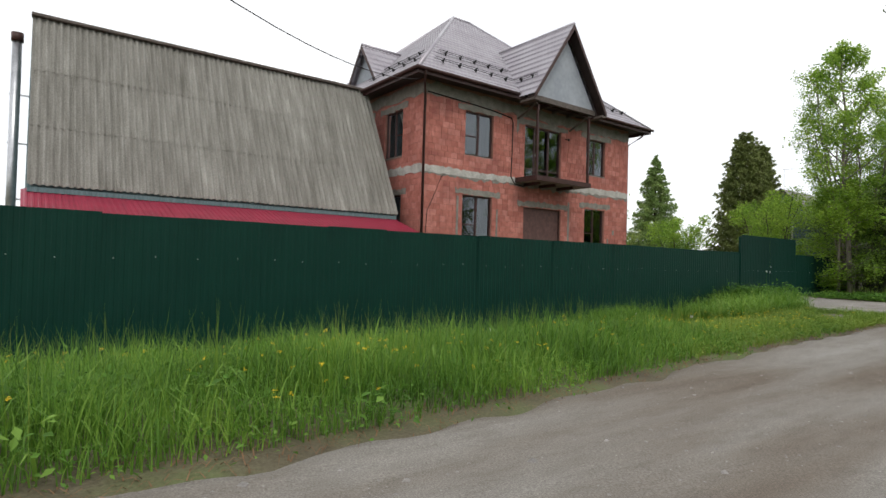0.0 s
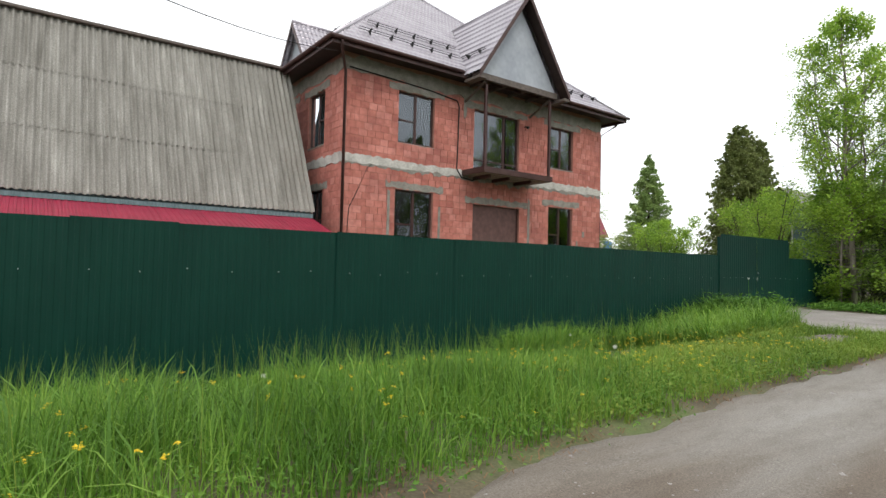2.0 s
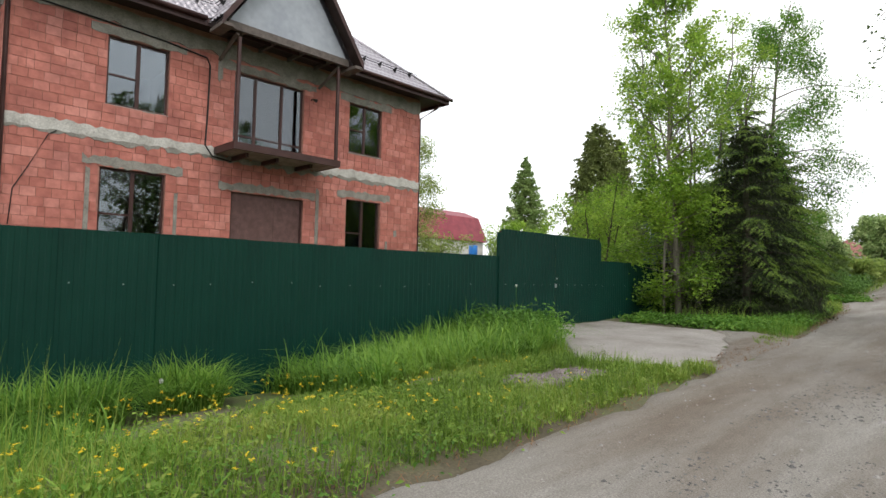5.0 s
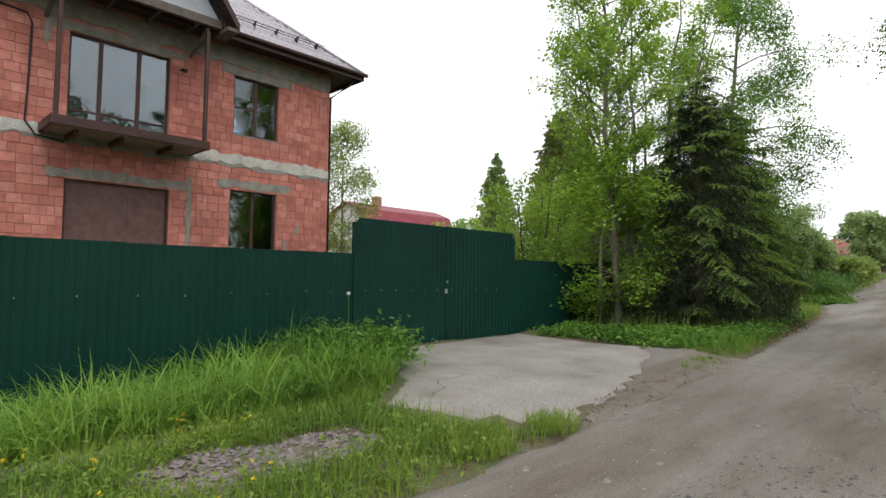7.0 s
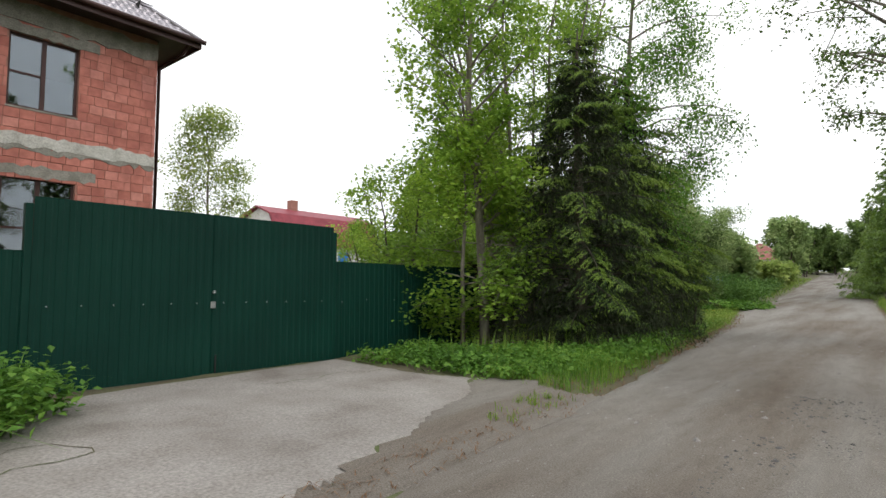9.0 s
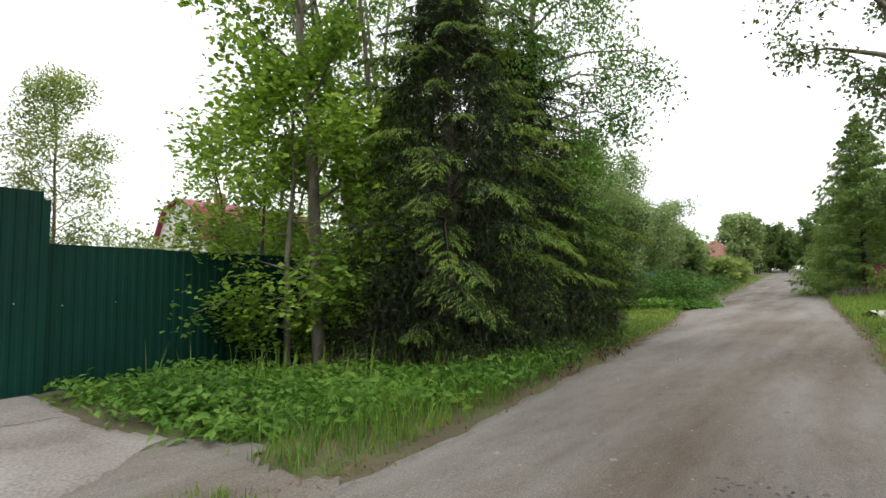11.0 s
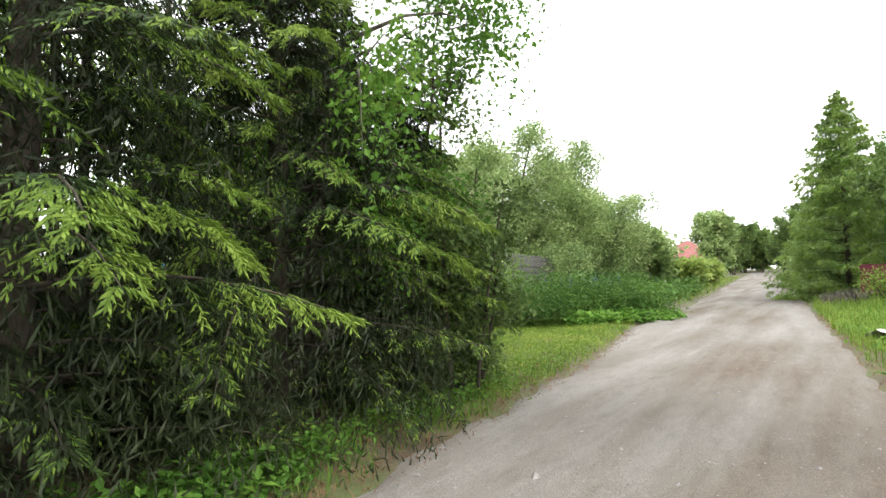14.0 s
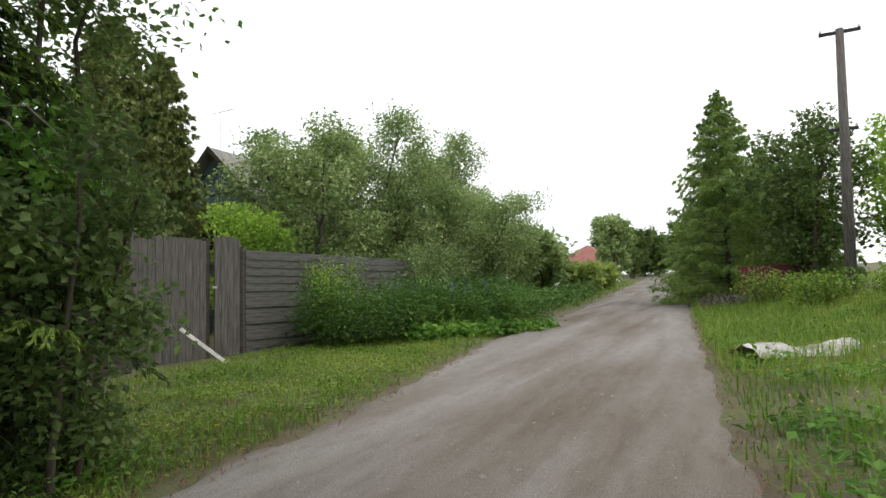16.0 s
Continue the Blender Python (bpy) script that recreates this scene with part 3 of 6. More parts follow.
# Rooms added behind the glass, toned dark so the windows look into shade.
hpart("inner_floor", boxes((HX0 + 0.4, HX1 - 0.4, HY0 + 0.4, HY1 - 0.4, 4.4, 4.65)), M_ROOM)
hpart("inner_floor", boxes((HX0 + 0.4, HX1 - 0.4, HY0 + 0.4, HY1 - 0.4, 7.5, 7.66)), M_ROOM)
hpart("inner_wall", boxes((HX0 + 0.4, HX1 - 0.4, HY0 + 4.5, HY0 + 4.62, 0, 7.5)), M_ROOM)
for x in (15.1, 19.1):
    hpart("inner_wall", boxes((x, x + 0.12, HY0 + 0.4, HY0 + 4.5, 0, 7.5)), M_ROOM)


def window(name, x0, x1, z0, z1, splits, bars=(), y=HY0 + 0.1, blinds=False, side=False):
    """Brown framed window; splits: shares at which mullions stand; bars: (pane, share of height)."""
    t = 0.055
    w = new(name)
    w.parent = house

    def put(nm, rows, mat, par, lab=""):
        bm = boxes(*rows)
        if side:
            bm.transform(Matrix(((0, 1, 0, HX0 - HY0), (1, 0, 0, 0), (0, 0, 1, 0), (0, 0, 0, 1))))
        bm.transform(inv)
        return part(nm, bm, mat, par, lab)

    put("window_frame", [(x0, x1, y, y + 0.07, z0, z0 + t), (x0, x1, y, y + 0.07, z1 - t, z1), (x0, x0 + t, y, y + 0.07, z0 + t, z1 - t), (x1 - t, x1, y, y + 0.07, z0 + t, z1 - t)], M_BROWN, w, "dark brown window frame")
    xs = [x0 + t] + [x0 + (x1 - x0) * s for s in splits] + [x1 - t]
    for i, s in enumerate(xs[1:-1]):
        put("mullion", [(s - 0.045, s + 0.045, y + 0.003, y + 0.073, z0 + t, z1 - t)], M_BROWN, w)
    for i in range(len(xs) - 1):
        a, b = xs[i] + (0.045 if i else 0), xs[i + 1] - (0.045 if i < len(xs) - 2 else 0)
        put("pane", [(a, b, y + 0.03, y + 0.045, z0 + t, z1 - t)], M_GLASS, w).visible_shadow = False
        for p, sh in bars:
            if p == i:
                zz = z0 + (z1 - z0) * sh
                put("glazing_bar", [(a, b, y + 0.006, y + 0.066, zz - 0.022, zz + 0.022)], M_BROWN, w)
        if blinds:
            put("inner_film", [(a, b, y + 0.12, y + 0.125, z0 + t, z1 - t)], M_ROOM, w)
    put("window_sill", [(x0 - 0.02, x1 + 0.02, y - 0.1, y - 0.002, z0 - 0.035, z0 + 0.002)], M_GREY, w)
    return w


window("window", *FRONT[0], [0.5], [(0, 0.45)])
window("window", *FRONT[1], [0.3, 0.68], [(0, 0.2), (1, 0.2), (2, 0.2)])
window("window", *FRONT[2], [0.5], [(0, 0.48)])
window("window", *FRONT[3], [0.5], [(0, 0.45)])
window("window", *FRONT[5], [0.5], [(0, 0.45)])
for s in SIDE:
    window("window", *s, [0.5], [(0, 0.48)], side=True)
dr = hpart("door", boxes((15.95, 17.32, HY0 + 0.12, HY0 + 0.17, 0.9, 3.55), bevel=0.004), M_DOOR, None, "blank reddish-brown board closing the doorway")
hpart("door_board", boxes((17.325, 18.25, HY0 + 0.128, HY0 + 0.178, 0.9, 3.55), bevel=0.004), M_DOOR, dr)
for jx in (15.95, 18.2):
    hpart("door_jamb", boxes((jx, jx + 0.05, HY0 + 0.08, HY0 + 0.118, 0.9, 3.55)), M_BROWN, dr)


def slab(x0, x1, z0, z1, y0, seed, mat, label, side=False, lumps=0.025, step=0.12):
    """Cast concrete strip with ragged edges, proud of the blocks."""
    r = np.random.default_rng(seed)
    n = max(3, int((x1 - x0) / step))
    bm = bmesh.new()
    top = z1 + r.normal(0, lumps, n + 1)
    bot = z0 + r.normal(0, lumps, n + 1)
    xs = np.linspace(x0, x1, n + 1)
    pts = [(x, y0, z) for x, z in zip(xs, bot)] + [(x, y0, z) for x, z in zip(xs[::-1], top[::-1])]
    a = [bm.verts.new(p) for p in pts]
    b = [bm.verts.new((p[0], p[1] + 0.05, p[2])) for p in pts]
    m = len(a)
    for i in range(n):
        bm.faces.new((a[i], a[i + 1], a[m - 2 - i], a[m - 1 - i]))
    for i in range(m):
        j = (i + 1) % m
        bm.faces.new((a[i], b[i], b[j], a[j]))
    if side:
        bm.transform(Matrix(((0, 1, 0, HX0 - HY0), (1, 0, 0, 0), (0, 0, 1, 0), (0, 0, 0, 1))))
    return hpart("lintel" if x1 - x0 < 4 else "belt", bm, mat, None, label)


for i, (a, b, c, d) in enumerate(FRONT):
    slab(a - 0.38, b + 0.42, d + 0.01, d + 0.23, HY0 - 0.012, 10 + i, M_GREY, "grey cement lintel")
for i, (a, b, c, d) in enumerate(SIDE):
    slab(a - 0.35, b + 0.35, d + 0.01, d + 0.23, HY0 - 0.012, 20 + i, M_GREY, "grey cement lintel", True)
slab(HX0 - 0.012, 15.45, 4.43, 4.68, HY0 - 0.016, 31, M_BAND, "pale concrete belt between storeys")
slab(18.6, HX1, 4.47, 4.74, HY0 - 0.016, 32, M_BAND, "pale concrete belt between storeys")
slab(HX0 - 0.012, HX1, 4.36, 4.5, HY0 - 0.011, 33, M_GREY, "rough grey cement smear under the belt", lumps=0.04)
slab(HX0 - 0.012, HX1, 7.28, 7.7, HY0 - 0.013, 34, M_GREY, "grey concrete belt under the eaves", lumps=0.05, step=0.3)
slab(HY0 - 0.012, HY1, 4.4, 4.7, HY0 - 0.014, 35, M_BAND, "pale concrete belt between storeys", True)
slab(HY0 - 0.012, HY1, 7.28, 7.7, HY0 - 0.013, 36, M_GREY, "grey concrete belt under the eaves", True, 0.05, 0.3)
for x, z0, z1, wd in ((12.42, 1.9, 3.7, 0.1), (14.45, 1.9, 3.3, 0.09), (18.75, 1.7, 3.9, 0.12), (21.6, 2.0, 2.4, 0.1), (15.5, 6.6, 7.3, 0.14), (22.0, 2.6, 2.85, 0.14)):
    slab(x - wd / 2, x + wd / 2, z0, z1, HY0 - 0.01, int(x * 10), M_GREY, "dried mortar smear", lumps=0.03, step=0.04)

# balcony slab, posts, and the gable over it
part_b = hpart("balcony", boxes((15.46, 18.68, 14.34, HY0, 4.5, 4.66)), M_GREY, None, "grey concrete balcony slab")
hpart("edge_beam", boxes((15.4, 18.74, 14.27, 14.335, 4.49, 4.68), (15.395, 15.455, 14.34, HY0 - 0.02, 4.49, 4.68), (18.685, 18.745, 14.34, HY0 - 0.02, 4.49, 4.68)), M_BROWN, part_b, "brown steel edge beam")
for x in (15.9, 16.8, 17.9):
    hpart("bracket", boxes((x, x + 0.08, 14.6, HY0 - 0.02, 4.38, 4.497)), M_BROWN, part_b)
for x in (15.46, 18.6):
    hpart("balcony_post", boxes((x, x + 0.09, 14.345, 14.435, 4.662, 7.5), bevel=0.008), M_BROWN, None, "brown square steel post")

GX, GY, GZ, GW = 17.05, 13.95, 11.0, 2.2
ROOF_RISE = 5.65 / 6.6


def tile_plane(name, poly, parent, label):
    """Metal-tile roof face: waves across, a step at each course up the slope."""
    P = [Vector(p) for p in poly]
    nrm = (P[1] - P[0]).cross(P[2] - P[0]).normalized()
    if nrm.z < 0:
        nrm = -nrm
    u = Vector((0, 0, 1)).cross(nrm).normalized()
    w = nrm.cross(u)
    c2 = np.array([((p - P[0]).dot(u), (p - P[0]).dot(w)) for p in P])
    lo, hi = c2.min(0), c2.max(0)
    us = np.arange(lo[0], hi[0] + 0.03, 0.0375)
    vs = []
    v = lo[1]
    while v < hi[1] + 0.35:
        vs += [v + 0.002, v + 0.06, v + 0.2, v + 0.348]
        v += 0.35
    vs = np.array(vs)
    gu, gv = np.meshgrid(us, vs, indexing="ij")
    fr = ((gv - lo[1]) % 0.35) / 0.35
    h = 0.016 * (1 - np.cos(2 * np.pi * gu / 0.185)) + 0.03 * (1 - fr)
    O, U, W, N = (np.array(q) for q in (P[0], u, w, nrm))
    pts = O + gu[..., None] * U + gv[..., None] * W + h[..., None] * N
    nx, ny = gu.shape
    i = (np.arange(nx - 1)[:, None] * ny + np.arange(ny - 1)[None]).ravel()
    f = np.concatenate([np.stack([i, i + ny, i + ny + 1], -1), np.stack([i, i + ny + 1, i + 1], -1)])
    cu, cv = gu.ravel()[f].mean(1), gv.ravel()[f].mean(1)
    inside = np.zeros(len(f), bool)
    m = len(c2)
    for k in range(m):
        (x1, y1), (x2, y2) = c2[k], c2[(k + 1) % m]
        if y1 != y2:
            inside ^= ((y1 > cv) != (y2 > cv)) & (cu < (x2 - x1) * (cv - y1) / (y2 - y1) + x1)
    me = tri_mesh(name, pts.reshape(-1, 3) - np.array((HX0, HY0, 0)), f[inside])
    ob = mesh_object(name, me, M_TILE, parent, label, True)
    return ob


RX0, RX1, RY0, RY1, RZ0 = 10.0, 23.85, 14.8, 28.0, EAVE
RIDGE_Y, RIDGE_Z = 21.4, RZ0 + 5.65
RA, RB = (16.5, RIDGE_Y, RIDGE_Z), (17.5, RIDGE_Y, RIDGE_Z)
c00, c10, c11, c01 = (RX0, RY0, RZ0), (RX1, RY0, RZ0), (RX1, RY1, RZ0), (RX0, RY1, RZ0)
roof = new("roof")
roof.parent = house
tagged(roof, "brown glossy metal-tile hip roof")
for poly in ((c00, c10, RB, RA), (c10, c11, RB), (c11, c01, RA, RB), (c01, c00, RA)):
    tile_plane("roof_face", poly, roof, "")
VY = RY0 + (GZ - RZ0) / ROOF_RISE
for sx in (-1, 1):
    ex = GX + sx * GW
    tile_plane("gable_roof_face", ((GX, GY, GZ), (ex, GY, RZ0 - 0.15), (ex, RY0 + 0.1, RZ0 - 0.15), (GX, VY, GZ)), roof, "")
# dormer on the side slope
DX, DY, DZ, DW = 11.2, 21.2, 10.75, 1.75
VX = RX0 + (DZ - RZ0) / (5.65 / 6.5)
for sy in (-1, 1):
    ey = DY + sy * DW
    tile_plane("dormer_roof_face", ((DX, DY, DZ), (DX, ey, 8.35), (RX0 + 0.85, ey, 8.35), (VX, DY, DZ)), roof, "")


def cap(a, b, r=0.075, mat=M_TILE, name="ridge_cap"):
    bm = tube(bmesh.new(), [Vector(a) + Vector((0, 0, 0.03)), Vector(b) + Vector((0, 0, 0.03))], r, 8)
    hpart(name, bm, mat, roof, "", True)


for a, b in ((c00, RA), (c10, RB), (RA, RB), (c11, RB), (c01, RA), ((GX, GY, GZ), (GX, VY, GZ)), ((DX, DY, DZ), (VX, DY, DZ))):
    cap(a, b)
for sx in (-1, 1):
    cap((GX + sx * (GW - 0.05), RY0 + 0.12, RZ0 - 0.05), (GX, VY + 0.05, GZ - 0.02), 0.07, M_STEEL, "valley_flashing")
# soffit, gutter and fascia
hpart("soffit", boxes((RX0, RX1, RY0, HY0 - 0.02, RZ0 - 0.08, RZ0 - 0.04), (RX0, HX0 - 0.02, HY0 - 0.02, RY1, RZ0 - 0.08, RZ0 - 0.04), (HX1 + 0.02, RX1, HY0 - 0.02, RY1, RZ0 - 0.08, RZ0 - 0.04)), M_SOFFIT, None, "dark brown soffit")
hpart("fascia", boxes((RX0 - 0.03, RX1 + 0.03, RY0 - 0.03, RY0 - 0.002, RZ0 - 0.2, RZ0 + 0.0), (RX0 - 0.03, RX0 - 0.002, RY0, RY1, RZ0 - 0.2, RZ0), (RX1 + 0.002, RX1 + 0.03, RY0, RY1, RZ0 - 0.2, RZ0)), M_BROWN)
for a, b in (((RX0 - 0.1, RY0 - 0.1, RZ0 - 0.03), (GX - GW - 0.1, RY0 - 0.1, RZ0 - 0.03)), ((GX + GW + 0.1, RY0 - 0.1, RZ0 - 0.03), (RX1 + 0.1, RY0 - 0.1, RZ0 - 0.03)), ((RX0 - 0.1, RY0 - 0.1, RZ0 - 0.03), (RX0 - 0.1, RY1, RZ0 - 0.03))):
    hpart("gutter", tube(bmesh.new(), [a, b], 0.065, 8), M_BROWN, None, "", True)
hpart("downpipe", tube(bmesh.new(), [(RX0 + 0.25, RY0 - 0.08, RZ0 - 0.08), (RX0 + 0.35, RY0 + 0.1, RZ0 - 0.3), (HX0 + 0.0, HY0 - 0.1, RZ0 - 0.75), (HX0 + 0.0, HY0 - 0.1, 0.3)], 0.05, 8), M_BROWN, None, "brown metal downpipe", True)
hpart("downpipe", tube(bmesh.new(), [(RX1 - 0.25, RY0 + 0.1, RZ0 - 0.1), (RX1 - 0.3, RY0 + 0.3, RZ0 - 0.35), (HX1 + 0.09, HY0 + 0.1, RZ0 - 0.75), (HX1 + 0.09, HY0 + 0.1, 0.3)], 0.045, 8), M_BROWN, None, "brown metal downpipe", True)
# gable end
gab = prism(bmesh.new(), [(GX - GW + 0.35, 0, RZ0 - 0.02), (GX + GW - 0.35, 0, RZ0 - 0.02), (GX, 0, GZ - 0.42)], (0, 0.05, 0))
gab.transform(Matrix.Translation((0, GY + 0.42, 0)))
hpart("gable_wall", gab, M_GABLE, None, "pale grey membrane-covered gable")
hpart("gable_beam", boxes((GX - GW + 0.3, GX + GW - 0.3, GY + 0.36, GY + 0.48, RZ0 - 0.24, RZ0 - 0.03)), M_ASH, None, "weathered brown timber beam")
for sx in (-1, 1):
    ex = GX + sx * GW
    bm = prism(bmesh.new(), [(GX, GY, GZ + 0.02), (GX, GY, GZ - 0.2), (ex, GY, RZ0 - 0.35), (ex, GY, RZ0 - 0.13)], (0, -0.03, 0))
    hpart("barge_board", bm, M_BROWN, None, "dark brown barge board")
    bm = prism(bmesh.new(), [(GX, GY, GZ - 0.06), (ex, GY, RZ0 - 0.21), (ex, GY, RZ0 - 0.25), (GX, GY, GZ - 0.12)], (0, 0.42, 0))
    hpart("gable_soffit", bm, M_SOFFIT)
    a = GX + sx * (GW - 0.3)
    hpart("eave_box", boxes((min(a, ex), max(a, ex), GY + 0.0, RY0 - 0.04, RZ0 - 0.36, RZ0 - 0.27)), M_ASH, None, "weathered brown eave boxing")
    hpart("knee_brace", tube(bmesh.new(), [(GX + sx * 1.6, 14.4, RZ0 - 0.3), (GX + sx * 1.6, HY0 - 0.05, RZ0 - 0.75)], 0.055, 4), M_ASH)
for k in range(4):
    x = GX - 1.4 + 0.93 * k
    hpart("joist", boxes((x, x + 0.06, GY + 0.5, HY0 - 0.02, RZ0 - 0.2, RZ0 - 0.085)), M_ASH)
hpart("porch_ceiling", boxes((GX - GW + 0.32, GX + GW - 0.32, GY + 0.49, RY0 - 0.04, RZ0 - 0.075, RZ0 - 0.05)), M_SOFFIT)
dg = prism(bmesh.new(), [(0, DY - DW + 0.1, 8.35), (0, DY + DW - 0.1, 8.35), (0, DY, DZ - 0.15)], (0.05, 0, 0))
dg.transform(Matrix.Translation((DX + 0.3, 0, 0)))
hpart("dormer_wall", dg, M_GABLE)
for sy in (-1, 1):
    bm = prism(bmesh.new(), [(DX, DY, DZ + 0.02), (DX, DY, DZ - 0.2), (DX, DY + sy * DW, 8.15), (DX, DY + sy * DW, 8.36)], (-0.03, 0, 0))
    hpart("barge_board", bm, M_BROWN)


# snow guards: black brackets with two rods
def bracket_mesh():
    bm = prism(bmesh.new(), [(0, 0, 0), (0, 0.2, 0.0), (0, 0.05, 0.2)], (0.03, 0, 0))
    me = bpy.data.meshes.new("guard_bracket")
    bm.to_mesh(me)
    bm.free()
    me.materials.append(M_BLACK)
    return me


BRACKET = bracket_mesh()
ang = math.atan(ROOF_RISE)


def guards(pts_a, pts_b, n, rot):
    for k in range(n):
        p = Vector(pts_a).lerp(Vector(pts_b), (k + 0.5) / n)
        o = mesh_object("guard_bracket", BRACKET, None, roof)
        o.matrix_basis = inv @ Matrix.Translation(p) @ rot
    for h in (0.08, 0.15):
        off = rot @ Vector((0, 0.08, h))
        hpart("guard_rod", tube(bmesh.new(), [Vector(pts_a) + off, Vector(pts_b) + off], 0.012, 5), M_BLACK, roof)


def on_front(x, d):
    return (x, RY0 + d, RZ0 + d * ROOF_RISE + 0.03)


fr = Matrix.Rotation(ang, 4, "X")
guards(on_front(11.2, 0.75), on_front(15.2, 0.75), 5, fr)
guards(on_front(11.9, 1.5), on_front(15.6, 1.5), 5, fr)
guards(on_front(19.4, 0.75), on_front(22.9, 0.75), 5, fr)
sr = Matrix.Rotation(radians(-90), 4, "Z") @ Matrix.Rotation(ang, 4, "X")
guards((RX0 + 0.75, 15.8, RZ0 + 0.65), (RX0 + 0.75, 19.6, RZ0 + 0.65), 5, sr)
guards((RX0 + 1.5, 16.6, RZ0 + 1.27), (RX0 + 1.5, 19.6, RZ0 + 1.27), 4, sr)
ga = math.atan2(GZ - RZ0 + 0.15, GW)
gr = Matrix.Rotation(radians(-90), 4, "Z") @ Matrix.Rotation(ga, 4, "X")
guards((GX - GW + 0.55, 14.3, RZ0 + 0.7), (GX - GW + 0.55, 15.6, RZ0 + 0.7), 2, gr)
# cables on the front wall
hpart("cable", tube(bmesh.new(), [(10.9, HY0 - 0.03, 7.35), (12.4, HY0 - 0.03, 7.3), (14.0, HY0 - 0.03, 7.22), (15.1, HY0 - 0.03, 7.1), (15.2, HY0 - 0.03, 6.9), (15.18, HY0 - 0.03, 5.6), (15.15, HY0 - 0.03, 4.7), (15.35, HY0 - 0.05, 4.42), (15.9, HY0 - 0.05, 4.35)], 0.022, 6), M_CABLE, None, "black corrugated cable duct", True)
hpart("cable", tube(bmesh.new(), [(11.75, HY0 - 0.03, 4.42), (11.6, HY0 - 0.03, 4.3), (11.25, HY0 - 0.03, 3.5), (11.0, HY0 - 0.03, 3.0), (10.95, HY0 - 0.03, 2.2)], 0.012, 5), M_CABLE, None, "thin black cable", True)
hpart("wall_lamp", tube(bmesh.new(), [(18.42, HY0, 6.72), (18.42, HY0 - 0.1, 6.72), (18.47, HY0 - 0.22, 6.66)], [0.02, 0.02, 0.06], 8), M_BLACK, None, "small black lamp on the wall")

# ---- shed with the steep fibre-cement roof ----
SX0, SX1 = -0.72, 10.15
SE, SR = (16.15, 2.82), (18.75, 7.85)
shed = thing("shed", (SX0, SE[0], 0), "shed with steep weathered grey corrugated roof", "shed")
sdir = Vector((0, SR[0] - SE[0], SR[1] - SE[1]))
slen = sdir.length
sdir.normalize()
snrm = Vector((0, -sdir.z, sdir.y))


def wavy(width, length, pitch=0.17, amp=0.036):
    n = int(round(width / pitch)) * 8
    us = np.linspace(0, width, n + 1)
    v, f = [], []
    for s in (0, 1):
        for vv in (0, length):
            for u in us:
                h = amp * math.cos(2 * math.pi * u / pitch) - 0.007 * s
                v.append((u, 0, 0) + np.array(sdir) * vv + np.array(snrm) * h)
    m = n + 1
    for i in range(n):
        f += [(i, i + 1, m + i), (i + 1, m + i + 1, m + i), (2 * m + i, 3 * m + i, 2 * m + i + 1), (2 * m + i + 1, 3 * m + i, 3 * m + i + 1), (i, 2 * m + i, i + 1), (i + 1, 2 * m + i, 2 * m + i + 1)]
    me = tri_mesh("roof_sheet", v, f)
    me.materials.append(M_SLATE)
    return me


SW = (SX1 - SX0) / 11
SHEET = wavy(SW + 0.04, slen / 3 + 0.12)
sroof = new("shed_roof")
sroof.parent = shed
tagged(sroof, "steep roof of weathered grey corrugated sheets")
for r in range(3):
    for c in range(11):
        o = mesh_object("roof_sheet", SHEET, None, sroof)
        o.location = Vector((c * SW + rng.normal(0, 0.008), 0, SE[1])) + sdir * (r * slen / 3 + rng.normal(0, 0.008) - (0.06 if r else 0)) + snrm * (0.012 * r + 0.004 * (c % 2))
        o.rotation_euler = (0, 0, rng.normal(0, 0.002))


def spart(name, bm, mat, label="", parent=None):
    bm.transform(Matrix.Translation((-SX0, -SE[0], 0)))
    return part(name, bm, mat, parent or shed, label)


spart("ridge_flashing", boxes((SX0 - 0.03, SX1 + 0.06, SR[0] - 0.16, SR[0] + 0.16, SR[1] + 0.02, SR[1] + 0.12), bevel=0.02), M_ASH, "brown metal ridge flashing")
bm = prism(bmesh.new(), [(SX0, SE[0] + 0.08, SE[1] - 0.1), (SX0, SR[0], SR[1] - 0.12), (SX0, 2 * SR[0] - SE[0], SE[1] - 0.1), (SX0, 2 * SR[0] - SE[0] - 0.2, -0.2), (SX0, SE[0] + 0.2, -0.2)], (SX1 - SX0 - 0.02, 0, 0))
spart("shed_body", bm, M_TEAL, "pale teal painted shed wall")
bm = prism(bmesh.new(), [(SX0, SR[0], SR[1]), (SX0, 2 * SR[0] - SE[0], SE[1]), (SX0, 2 * SR[0] - SE[0], SE[1] - 0.06), (SX0, SR[0], SR[1] - 0.06)], (SX1 - SX0, 0, 0))
spart("back_roof", bm, M_SLATE)
spart("eave_board", boxes((SX0, SX1, SE[0] + 0.03, SE[0] + 0.06, SE[1] - 0.18, SE[1] - 0.06)), M_TEAL, "pale teal eave board")
# crimson lean-to roof in front
lean_to = new("lean_to_roof")
lean_to.parent = shed
tagged(lean_to, "crimson ribbed steel lean-to roof")
LW = 11.0 / 10


